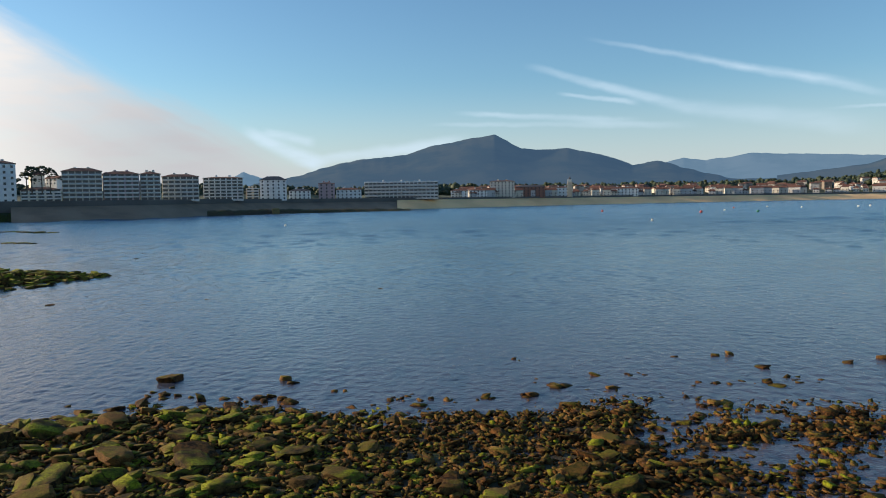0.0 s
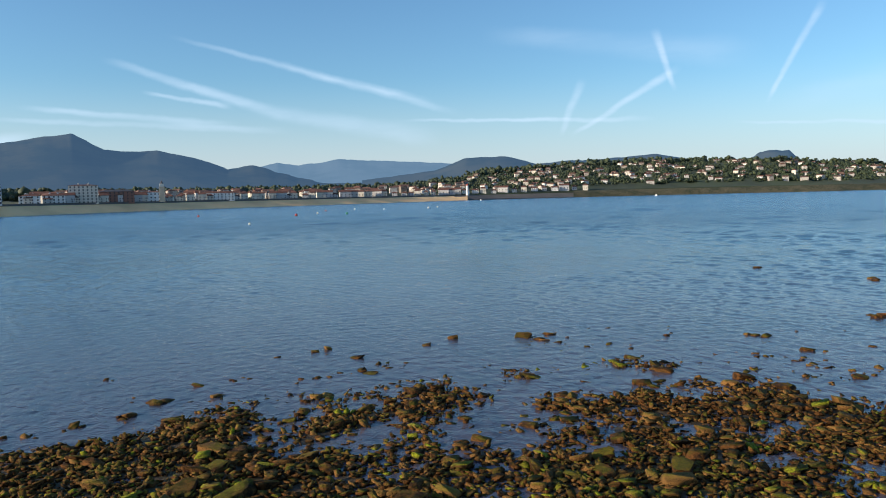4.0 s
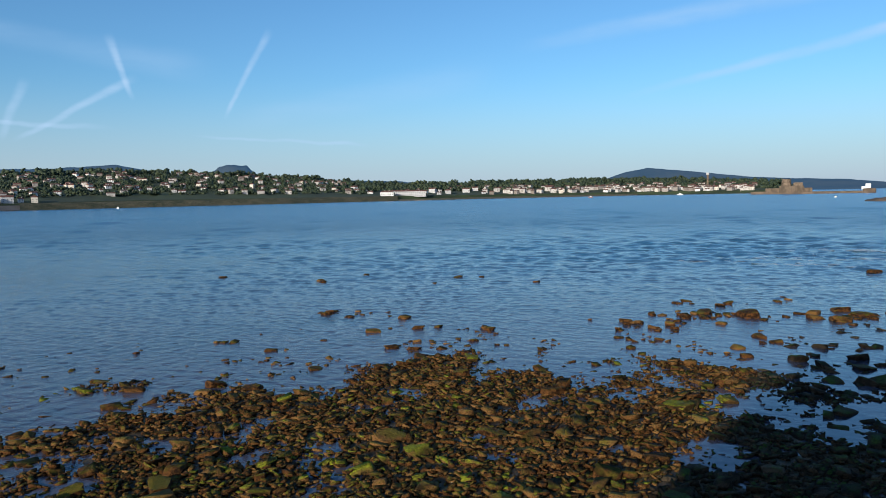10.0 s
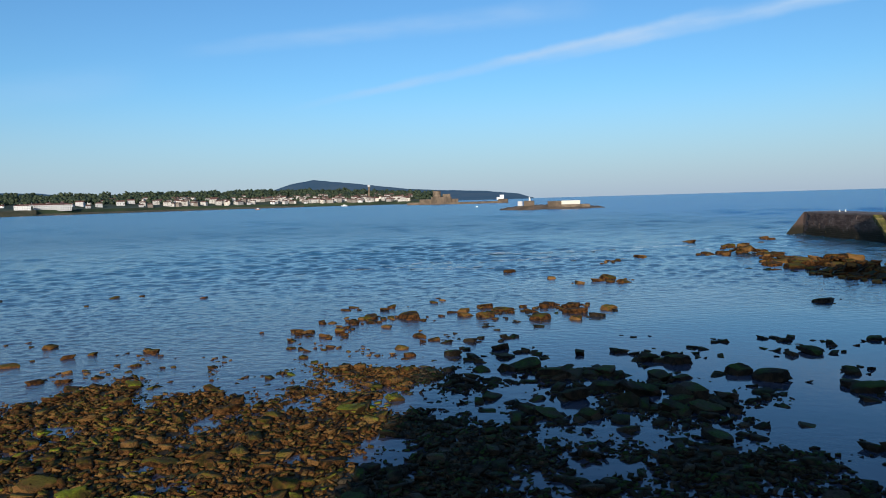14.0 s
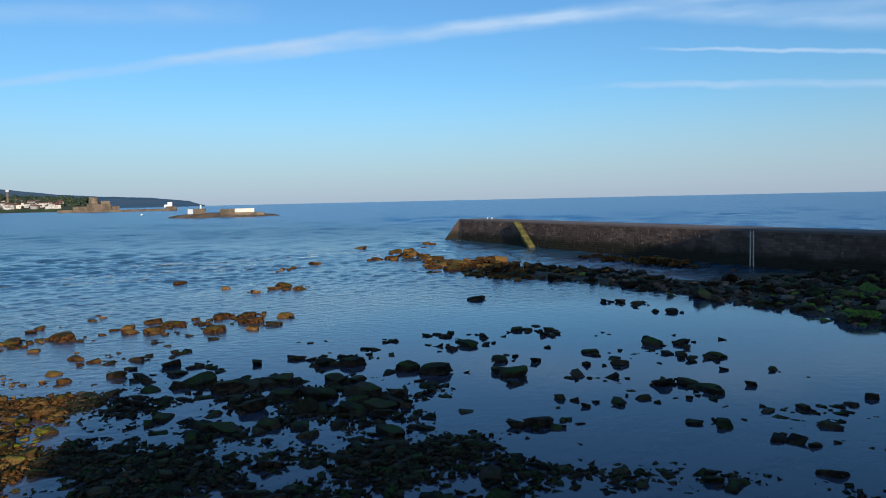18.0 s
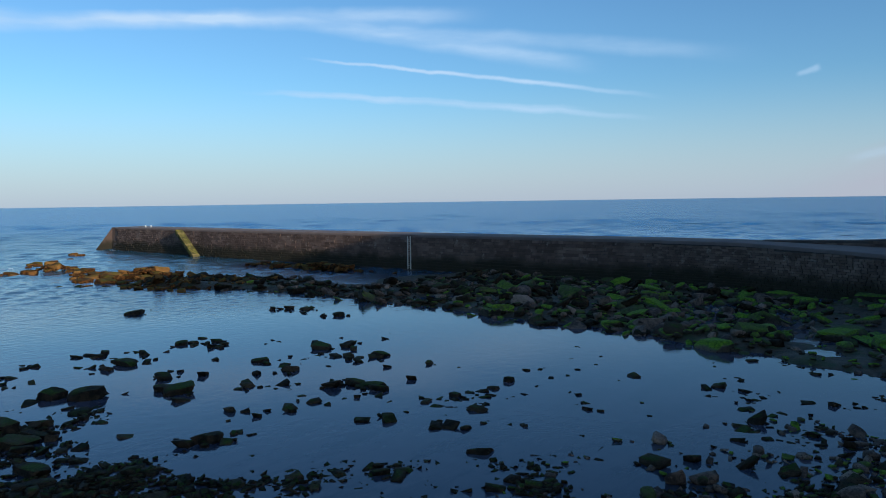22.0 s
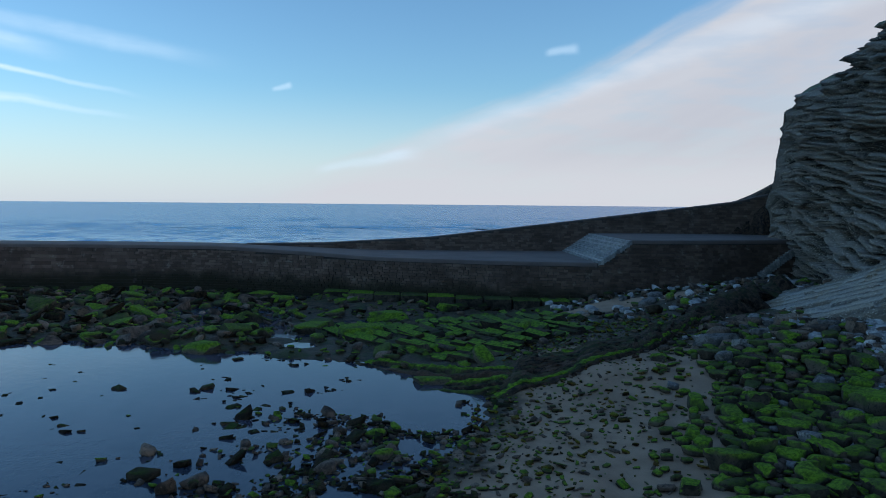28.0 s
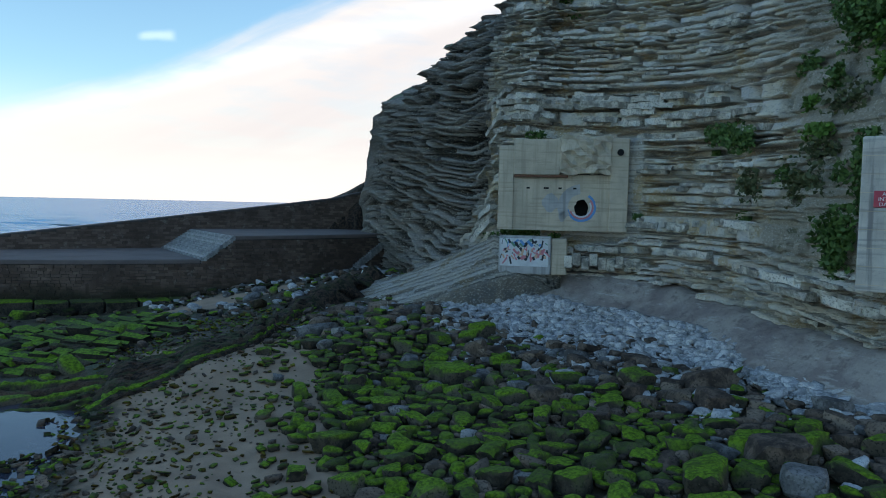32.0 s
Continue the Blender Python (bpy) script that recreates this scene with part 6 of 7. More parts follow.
for _ in range(105):                        # villas on the hillside
    az = -32 - 30 * g5.beta(1.1, 1.15)
    put_house(az, back_d(az) * g5.uniform(0.18, 0.97), int(g5.choice([0, 1, 3, 4, 1])))
for _ in range(34):
    az = -62 - 12 * g5.uniform()
    put_house(az, back_d(az) * g5.uniform(0.1, 0.5), int(g5.choice([0, 1, 5])))
for _ in range(36):                         # the fishing village at the far end
    az = -72 - 20 * g5.beta(1.3, 1.0)
    put_house(az, back_d(az) * 0.55 * g5.beta(1.0, 2.2) + 32, int(g5.choice([0, 1, 2, 4, 3])), az + g5.normal() * 20)
for az in np.arange(24.0, 29.5, 1.1):       # behind the flats
    put_house(az, 120 + g5.uniform(0, 30), int(g5.choice([1, 4])), None, 9)
vw, fw, vr, fr = [], [], [], []
for place, turn, w, d, h in far_rows:
    m = np.array(Matrix.Translation(place) @ Matrix.Rotation(radians(turn), 4, "Z"))
    c = cube_v * (w, d, h + 4) + (0, 0, h / 2 - 2)
    fw.append(cube_f + 8 * len(vw))
    vw.append(c @ m[:3, :3].T + m[:3, 3])
    a, b, t = w / 2 + 0.7, d / 2 + 0.7, 2.2
    c = np.array([(-a, -b, h), (a, -b, h), (a, b, h), (-a, b, h), (-a * 0.8, 0, h + t), (a * 0.8, 0, h + t)])
    k0 = 6 * len(vr)
    fr += [(k0, k0 + 1, k0 + 5, k0 + 4), (k0 + 2, k0 + 3, k0 + 4, k0 + 5), (k0 + 1, k0 + 2, k0 + 5), (k0 + 3, k0, k0 + 4), (k0 + 3, k0 + 2, k0 + 1, k0)]
    vr.append(c @ m[:3, :3].T + m[:3, 3])
far_town = tagged(new("houses", mesh_of("houses", np.vstack(vw), np.vstack(fw), M["town"])), "white houses scattered over the far hillsides", "houses", "", "stuff")
part("roof", mesh_of("far_roofs", np.vstack(vr), fr, M["town_roof"]), None, far_town, "clay-tiled roofs")
for q in kinds:
    for o in list(q.children_recursive) + [q]:
        bpy.data.objects.remove(o)
# white villas in a terrace by the shore
block_of_flats(-67.0, 1770, 9, metres(2.3, 1770), 3, "grey_render", "tile", "long white house above the shore", style="plain", roof_h=3, storey=4.2)
block_of_flats(-65.2, 1740, 9, metres(1.0, 1740), 3, "white", "tile", "white house above the shore", style="plain", roof_h=3, storey=4.0)

# church tower, lighthouse and signal mast
tower = thing("church_tower", polar(-9.6, 900, 10), -9.6, "pale church tower above the town", "tower")
part("shaft", boxed(-3, -3, 0, 3, 3, 17, bevel=0.1), M["ochre"], tower)
part("belfry", boxed(-2.4, -2.4, 17, 2.4, 2.4, 20.5, bevel=0.1), M["cream"], tower)
bm = bmesh.new()
tube(bm, (0, 0, 20.5), (0, 0, 24), 2.0, 0.2, 8)
part("spire", bm, M["slate"], tower)
lh = thing("lighthouse", polar(-32.0, 1300, 8), 0, "slim white lighthouse by the harbour mouth", "lighthouse")
bm = bmesh.new()
tube(bm, (0, 0, 0), (0, 0, 17), 2.6, 1.9, 12)
part("shaft", bm, M["white"], lh)
bm = bmesh.new()
tube(bm, (0, 0, 17), (0, 0, 20), 1.5, 1.3, 10)
part("lantern", bm, M["buoy_red"], lh)
st = thing("signal_tower", polar(-88.9, 2080, 20), 0, "tall pale signal tower above the village", "tower")
part("shaft", boxed(-2.4, -2.4, 0, 2.4, 2.4, 30, bevel=0.2), M["fort_stone"], st)
part("top", boxed(-3.4, -3.4, 30, 3.4, 3.4, 35, bevel=0.2), M["grey_render"], st)

# ---------------------------------------------------------------- woods
def clump(n, spread, tall, g):
    """Crown of a far tree or thicket: small leaf masses with gaps."""
    vs, fs, base = [], [], 0
    v0, f0 = ICO[1]
    for _ in range(n):
        c = g.normal(size=3) * spread
        c[2] = abs(c[2]) * tall + 0.25
        s = g.uniform(0.25, 0.6)
        vs.append(v0 * s * g.uniform(0.7, 1.3, (len(v0), 1)) + c)
        fs.append(f0 + base)
        base += len(v0)
    return np.vstack(vs), np.vstack(fs)


woods = [clump(7, (0.55, 0.55, 0.4), 1.0, g5) for _ in range(10)]
rows_w = []


def wood(a0, a1, n, lo, hi, s0, s1):
    for _ in range(n):
        az = a0 + (a1 - a0) * g5.uniform()
        bk = back_d(az) * g5.uniform(lo, hi)
        if bk < 45:
            continue
        rows_w.append((*polar(az, shore_d(az) + bk, land_z(az, bk) - 1.0), g5.uniform(s0, s1), g5.uniform(0, 6.28), 0, 0))


wood(-30, -64, 2400, 0.15, 1.05, 3, 7)
wood(-32, -62, 220, 0.9, 1.05, 7, 13)
wood(-62, -94, 800, 0.3, 1.05, 6, 12)
wood(-62, -92, 260, 0.9, 1.02, 8, 14)
wood(2, -31, 800, 0.5, 1.1, 6, 12)
wood(34, 3, 260, 0.6, 1.0, 5, 9)
scatter("woods", rows_w, woods, M["far_wood"], smooth=False, label="dark evergreen woods on the hills round the bay", category="woods")


def stone_pine(az, dist, z, h):
    """An umbrella pine: bare stem, forked limbs, flat crown."""
    ob = thing("pine_tree", polar(az, dist, z), g5.uniform(0, 360), "dark umbrella pine behind the houses", "tree", "umbrella pines")
    bm = bmesh.new()
    tube(bm, (0, 0, -2), (0, 0, h * 0.7), 0.45, 0.25, 7)
    for i in range(5):
        a = i * 1.26
        tube(bm, (0, 0, h * 0.6), (math.cos(a) * h * 0.28, math.sin(a) * h * 0.28, h * 0.86), 0.2, 0.08, 5)
    part("trunk", bm, M["twig"], ob)
    vs, fs, base = [], [], 0
    v0, f0 = ICO[1]
    for _ in range(60):
        a, r = g5.uniform(0, 6.28), abs(g5.normal()) * h * 0.22
        vs.append(v0 * g5.uniform(0.5, 1.1) * (1.2, 1.2, 0.6) + (math.cos(a) * r, math.sin(a) * r, h * (0.95 - 0.18 * (r / (h * 0.3)) ** 2) + g5.normal() * 0.4))
        fs.append(f0 + base)
        base += len(v0)
    part("crown", mesh_of("crown", np.vstack(vs), np.vstack(fs), M["far_wood"]), None, ob)


for az, e in ((28.7, 2.55), (28.1, 2.6), (27.6, 2.4), (29.0, 2.2)):
    D = 560
    h = EYE + D * math.tan(radians(e)) - 20
    stone_pine(az, D, 20, h)

# ---------------------------------------------------------------- fort, islet and breakwater
fort = thing("fort", polar(-94.2, 1560, 0), -94.2, "brown stone sea fort with a round keep", "fort")
part("rampart", boxed(-40, -14, -1, 40, 14, 11, bevel=0.6), M["fort_stone"], fort)
part("bastion", boxed(-16, -20, -1, 26, 10, 15, bevel=0.6), M["fort_stone"], fort)
bm = bmesh.new()
tube(bm, (-4, 0, 10), (-4, 0, 28), 9, 8, 16)
part("keep", bm, M["fort_stone"], fort)
part("barrack", boxed(8, -6, 12, 24, 8, 21, bevel=0.3), M["fort_stone"], fort)
part("lower_wall", boxed(-66, -8, -1, -40, 10, 5, bevel=0.5), M["fort_stone"], fort)
mole = thing("breakwater", polar(-97.3, 1480, 0), -97.3, "long low stone breakwater ending in a white beacon house", "breakwater")
part("mole", boxed(-58, -6, -1, 52, 6, 4.0, bevel=0.8), M["fort_stone"], mole)
part("beacon_base", boxed(36, -9, -1, 56, 9, 8.0, bevel=1.5), M["fort_stone"], mole)
part("beacon_house", boxed(40, -6, 8, 48, 6, 16, bevel=0.3), M["white"], mole)
part("beacon_hut", boxed(34, -5, 6, 41, 5, 11.5, bevel=0.3), M["white"], mole)

islet = thing("breakwater", polar(-102.9, 640, 0), -103.2, "detached breakwater of brown rocks with a pale sunlit wall", "breakwater")
P = []
for t in np.linspace(0, 1, 70):
    x = -45 + 88 * t
    hgt = float(np.interp(t, [0, 0.08, 0.3, 0.6, 0.8, 0.95, 1], [1.0, 2.2, 4.0, 3.4, 2.6, 1.4, 0.2]))
    P.append([(x, -12 - 4 * math.sin(t * 3.1), -0.6), (x, -8, hgt * 0.45 + 0.35 * g5.normal()), (x, -4, hgt * 0.8 + 0.35 * g5.normal()), (x, 2, hgt + 0.2 * g5.normal()), (x, 12, -0.6)])
part("rock_base", grid_mesh("islet_rocks", np.array(P), M["fort_stone"], smooth=False), None, islet)
part("dark_wall", boxed(-5, -7, 0.5, 6.5, 1, 6.6, bevel=0.2), M["fort_stone"], islet)
part("pale_wall", boxed(6.5, -5.5, 3.6, 22, 0, 6.8, bevel=0.15), M["cream"], islet, "pale sunlit wall")
part("wall_foot", boxed(6.5, -7, 0.2, 30, 0, 3.6, bevel=0.25), M["fort_stone"], islet)
part("hut", boxed(-30, -5, 3, -26, 0, 7.2, bevel=0.2), M["grey_render"], islet)
part("hut", boxed(-25, -5, 3, -16, 0, 7.4, bevel=0.2), M["fort_stone"], islet)
bm = bmesh.new()
tube(bm, (-20, -2, 7), (-20, -2, 10.5), 0.8, 0.6, 8)
part("beacon", bm, M["white"], islet)

# rock flats off the first shore
rows_r = []
for _ in range(900):
    t = g5.uniform() ** 0.9
    az = 38 - 13.4 * t
    w = 22 * (1 - t ** 1.5) + 1.5
    d = 126 - 3 * t + np.clip(g5.normal() * 0.45, -1, 1) * w
    hgt = (2.4 * (1 - t) + 0.3) * (1 - ((d - 126) / (w + 1)) ** 2)
    rows_r.append((*polar(az, d, max(-0.1, hgt * g5.uniform(0.2, 1.0) - 0.3)), g5.uniform(0.5, 1.9), g5.uniform(0, 6.28), g5.normal() * 0.15, g5.normal() * 0.15))
scatter("reef", rows_r, medium, M["weed_green"], label="low rock flat under green and brown weed", category="reef")
for az, D, sz in ((24.9, 129, 0.8), (30.2, 247, 3.4), (29.5, 244, 3.0), (28.8, 242, 2.0), (27.6, 326, 4), (28.4, 330, 5), (29.3, 336, 6), (30.4, 342, 7), (21.9, 175, 1.0), (22.4, 160, 0.9), (25.9, 118, 0.7), (28.0, 92, 0.9), (17.7, 88, 0.5), (4.9, 92, 0.6), (8.6, 74, 0.3)):
    boulder((*polar(az, D, 0.0), sz, g5.uniform(0, 6), 0, 0), "weed_green" if D > 200 else "weed", "rock", "rocks in the water", 0.35)

# ---------------------------------------------------------------- buoys and boats
def buoy(az, dist, s, mat, label):
    ob = thing("buoy", polar(az, dist, 0), 0, label, "buoy", "mooring buoys")
    bm = bmesh.new()
    r = bmesh.ops.create_uvsphere(bm, u_segments=12, v_segments=8, radius=s)
    ball = part("float", bm, M[mat], ob)
    ball.location = (0, 0, s * 0.4)
    bm = bmesh.new()
    tube(bm, (0, 0, s * 0.8), (0, 0, s * 1.3), s * 0.18, s * 0.12, 6)
    part("eye", bm, M["slate"], ball)


for az, D, s, m in ((11.9, 330, 0.6, "buoy_white"), (-15.6, 330, 0.6, "buoy_white"), (-12.0, 520, 0.8, "buoy_red"), (-19.0, 470, 0.9, "buoy_red"), (-20.6, 520, 0.7, "buoy_white"),
                    (-21.2, 600, 0.7, "buoy_red"), (-22.8, 480, 0.8, "buoy_green"), (-23.4, 640, 0.7, "buoy_white"), (-25.6, 600, 0.7, "buoy_white"), (-29.0, 620, 0.8, "buoy_white"), (-29.7, 640, 0.8, "buoy_white"), (-97.1, 900, 1.2, "buoy_white")):
    buoy(az, D, s, m, {"buoy_white": "round white mooring buoy", "buoy_red": "round red mooring buoy", "buoy_green": "round green mooring buoy"}[m])


def boat(az, dist, length, turn, mast=False):
    ob = thing("boat", polar(az, dist, 0), turn, "small white motor boat on the bay" if not mast else "small red-hulled sailing boat at anchor", "boat", "boats on the bay")
    bm = bmesh.new()
    L, w = length / 2, length * 0.16
    lo = [bm.verts.new((x, y * 0.7, -0.2)) for x, y in ((-L, -w), (L * 0.5, -w), (L * 0.9, 0), (L * 0.5, w), (-L, w))]
    hi = [bm.verts.new((x, y, length * 0.14 + (0.03 * length if x > L * 0.6 else 0))) for x, y in ((-L, -w), (L * 0.5, -w), (L, 0), (L * 0.5, w), (-L, w))]
    for i in range(5):
        bm.faces.new((lo[i], lo[(i + 1) % 5], hi[(i + 1) % 5], hi[i]))
    bm.faces.new(hi)
    part("hull", bm, M["white" if not mast else "brick_red"], ob)
    part("cabin", boxed(-L * 0.4, -w * 0.6, length * 0.14, L * 0.35, w * 0.6, length * 0.30, bevel=0.1), M["white"], ob)
    if mast:
        bm = bmesh.new()
        tube(bm, (0, 0, 1), (0, 0, length * 1.2), 0.1, 0.06, 6)
        part("mast", bm, M["slate"], ob)


boat(-46.0, 1250, 11, 40)
boat(-80.6, 1500, 10, 100, True)
boat(-87.0, 1800, 14, 100)
boat(-33.0, 1150, 7, 60)

# ---------------------------------------------------------------- ridges of rock on the foreshore
g6 = np.random.default_rng(17)


def rock_ridge(pts, wide, high, mat, label, n=64, rough=0.2, name="rock_ridge", category="rock", skew=0.35, grow=1.0):
    """A long upturned bed: steep on one side, sloping on the other."""
    pts = np.array(pts, float)
    d = np.concatenate([[0], np.cumsum(np.hypot(*np.diff(pts, axis=0).T))])
    s = np.linspace(0, d[-1], n)
    px_, py_ = np.interp(s, d, pts[:, 0]), np.interp(s, d, pts[:, 1])
    for _ in range(4):
        px_[1:-1] = (px_[:-2] + 2 * px_[1:-1] + px_[2:]) / 4
        py_[1:-1] = (py_[:-2] + 2 * py_[1:-1] + py_[2:]) / 4
    tx, ty = np.gradient(px_), np.gradient(py_)
    L = np.hypot(tx, ty)
    nx, ny = -ty / L, tx / L
    P = []
    steps = np.floor(s / 1.1)
    for i in range(n):
        taper = min(1, i / 4, (n - 1 - i) / 4) ** 0.6
        jog = np.random.default_rng(int(steps[i]) + 900).uniform(0.7, 1.25)
        base = float(ground_z(px_[i], py_[i]))
        taper *= grow + (1 - grow) * i / n
        col = []
        for k, h in ((-0.6, -0.3), (-0.5, 0.55), (-0.42, 0.95), (-0.1, 1.0), (0.25, skew + 0.3), (0.6, skew * 0.4), (0.75, -0.3)):
            q = k * wide * (1 + rough * g6.normal())
            col.append((px_[i] + nx[i] * q, py_[i] + ny[i] * q, base + high * h * jog * taper + 0.25 * rough * g6.normal()))
        P.append(col)
    ob = new(name, grid_mesh(name, np.array(P), mat, smooth=False))
    return tagged(ob, label, category, "upturned beds of the foreshore")


bed_shapes = {q: [mesh_of("bed_piece", *chipped_block(1.0, g6, 0.12), M[q]) for _ in range(8)] for q in ("ridge", "bank")}


def upturned_bed(pts, wide, high, mat, label):
    """A tilted bed that crops out as a line of broken slabs."""
    pts = np.array(pts, float)
    d = np.concatenate([[0], np.cumsum(np.hypot(*np.diff(pts, axis=0).T))])
    ob = thing("rock_bed", (*pts[0], float(ground_z(*pts[0]))), 0, label, "rock", "upturned beds of the foreshore")
    base = Vector(ob.location)
    at = 0.0
    while at < d[-1] - 0.5:
        L = min(g6.uniform(1.3, 3.6), d[-1] - at)
        a, b = (Vector((float(np.interp(q, d, pts[:, 0])), float(np.interp(q, d, pts[:, 1])), 0)) for q in (at, at + L))
        m = (a + b) / 2
        m.z = float(ground_z(m.x, m.y)) + high * 0.12 + 0.05 * g6.normal()
        q = new("slab", bed_shapes[mat][g6.integers(8)])
        q.parent = ob
        turn = math.atan2(b.y - a.y, b.x - a.x)
        q.matrix_basis = Matrix.Translation(m - base) @ Matrix.Rotation(turn, 4, "Z") @ Matrix.Rotation(radians(g6.uniform(10, 20)), 4, "X") @ Matrix.Diagonal((L * 0.86, wide * g6.uniform(0.85, 1.2), high, 1))
        at += L + g6.uniform(0.0, 0.25)


for k in range(22):
    o = k / 21 + 0.010 * g6.normal()
    a = np.array([9.5 - 19.0 * o, -66.5 - 5.5 * o])
    b = np.array([1.2 - 11.5 * o, -53.6 - 6.5 * o])
    c = np.array([-4.2 - 9.0 * o, -47.6 - 7.0 * o])
    if k % 3 == 1:
        a = a + (b - a) * g6.uniform(0.1, 0.5)
    if k % 3 == 2:
        c = c + (b - c) * g6.uniform(0.2, 0.7)
    green = k % 5 != 3
    upturned_bed([a, (a + b) / 2 + (0.5, 0.2), b, (b + c) / 2 + (0.35, -0.3), c], g6.uniform(0.6, 1.0), g6.uniform(0.55, 0.9), "ridge" if green else "bank",
                 "long upturned rock bed, broken into slabs under green moss" if green else "long dark upturned rock bed broken into slabs")
# pale worn tongues of rock at the pool's edge
for k in range(5):
    o = k * 0.8
    rock_ridge([(6.5 - o, -49.5 - 0.6 * o), (2.0 - o * 0.8, -46.0 - 0.7 * o), (-2.0 - o * 0.6, -43.3 - 0.7 * o), (-5.0 - o * 0.4, -42.3 - 0.6 * o)], 0.7, 0.32, M["bank" if k % 2 else "ridge"], "low worn rock bed at the edge of the pool", 60, 0.14)
# the dark bank: thin beds that climb towards the cliff
for k in range(11):
    o = k * 0.55
    rock_ridge([(-4.2 - o * 0.25, -41.2 - o * 0.75), (-8.7 - o * 0.35, -42.6 - o * 0.8), (-12.3 - o * 0.4, -45.2 - o * 0.85), (-15.8 - o * 0.45, -49.0 - o * 0.85), (-19.8 - o * 0.5, -54.0 - o * 0.8), (-25.5 - o * 0.5, -59.5 - o * 0.6), (-30 - o * 0.3, -63.5 - o * 0.3)],
               0.85, 0.5 + 0.20 * k - 0.016 * k * k, M["bank" if k != 1 else "ridge"], "dark weed-grown bed of the rock bank along the beach" if k != 1 else "mossy bed at the foot of the dark rock bank", 120, 0.13, grow=0.3)
rock_ridge([(-33, -64), (-27, -60), (-22, -57)], 2.4, 1.3, M["bank"], "dark rock outcrop at the cliff foot", 40, 0.35)
# bedded ramp that comes down from the cliff to the beach
P, tone_of = [], []
n_u, per, n_bed = 110, 5, 11
n_v = per * n_bed
jig = g6.uniform(-1, 1, (n_bed, 40))
hue = g6.uniform(0, 1, n_bed)
for iu in range(n_u):
    t = iu / (n_u - 1)
    up = polar(139.2 + 16.8 * t, float(np.interp(t, [0, 0.25, 1], [57.0, 58.4, 72])), float(np.interp(t, [0, 0.18, 0.3, 0.6, 1], [5.2, 7.0, 8.3, 5.4, 2.0])))
    lo = polar(139.2 + 16.4 * t, float(np.interp(t, [0, 0.25, 0.5, 1], [57.2, 56.0, 55.4, 58])), float(np.interp(t, [0, 0.2, 0.6, 1], [4.5, 5.3, 3.2, 0.9])))
    col = []
    for iv in range(n_v):
        bedn = iv // per
        f = (iv % per) / (per - 1)
        q = (bedn + (0.72 * f / 0.75 if f < 0.8 else 0.98)) / n_bed
        p = up.lerp(lo, q)
        lift = 0.42 * (1 - 0.35 * f) * (1 if f < 0.8 else 0.1) + 0.14 * jig[bedn, int(t * 9 + bedn * 3.7) % 40] * (f < 0.8)
        col.append((p.x + 0.03 * g6.normal(), p.y + 0.03 * g6.normal(), p.z + lift + 0.3 * math.sin(q * 3.1) - (1.6 if iv == n_v - 1 else 0)))
    P.append(col)
    # the gap under each bed gets the darkest tone, painted as its shade
    tone_of.append([hue[iv // per] * ((iv % per) < per - 2) for iv in range(n_v)])
P = np.array(P)
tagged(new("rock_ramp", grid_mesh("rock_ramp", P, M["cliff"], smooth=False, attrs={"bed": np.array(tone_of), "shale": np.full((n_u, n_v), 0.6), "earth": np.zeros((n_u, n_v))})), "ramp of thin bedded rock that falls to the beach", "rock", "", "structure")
for x, y, s in ((4.5, -61, 2.6), (9, -63.5, 2.2), (-1.2, -45.5, 2.0), (8.5, -66, 2.4), (-3, -63, 1.8), (14, -62, 2.0), (2.5, -69, 2.6), (-8, -66, 2.0), (-11, -63, 1.8)):
    boulder((x, y, float(ground_z(x, y)) + 0.3, s, g6.uniform(0, 6), 0.05, 0.05), "moss", "rock", "rocks of the foreshore", 0.55)

# ---------------------------------------------------------------- casemate in the cliff
BUNK_AZ, BUNK_D = 139.25, 57.6
bunker = thing("casemate", polar(BUNK_AZ, BUNK_D, 0), BUNK_AZ, "pale concrete casemate set into the cliff, its opening walled up", "bunker")
# local frame: x to the viewer's right, -y towards the viewer
W = 9.7


def bk(name, x0, y0, z0, x1, y1, z1, mat, label="", bevel=0.05):
    return part(name, boxed(x0, y0, z0, x1, y1, z1, bevel=bevel), M[mat], bunker, label)


def wall_with_hole(x0, x1, z0, z1, hx, hz, hw, hh, thick):
    """A panel with a ragged arched hole through it."""
    bm = bmesh.new()
    ring_o, ring_i = [], []
    n = 24
    for i in range(n):
        a = 2 * math.pi * i / n
        c, s = math.cos(a), math.sin(a)
        k = max(abs(c), abs(s))
        ring_o.append(((x0 + x1) / 2 + c / k * (x1 - x0) / 2, (z0 + z1) / 2 + s / k * (z1 - z0) / 2))
        j = 1 + 0.06 * g6.normal()
        ring_i.append((hx + math.copysign(abs(c) ** 0.7, c) * hw / 2 * j, hz + math.copysign(abs(s) ** (0.7 if s < 0 else 0.95), s) * hh / 2 * j))
    layers = []
    for y in (0.0, thick):
        layers.append(([bm.verts.new((p[0], y, p[1])) for p in ring_o], [bm.verts.new((p[0], y, p[1])) for p in ring_i]))
    for i in range(n):
        j = (i + 1) % n
        (o0, i0), (o1, i1) = layers
        bm.faces.new((o0[i], o0[j], i0[j], i0[i]))
        bm.faces.new((i0[i], i0[j], i1[j], i1[i]))
        bm.faces.new((o0[j], o0[i], o1[i], o1[j]))
    bmesh.ops.recalc_face_normals(bm, faces=bm.faces)
    return bm


panel = part("infill_wall", wall_with_hole(-3.7, 3.55, 9.2, 13.45, 1.45, 10.95, 1.0, 1.25, 0.5), M["bunker"], bunker, "smooth infill wall with a broken hole")
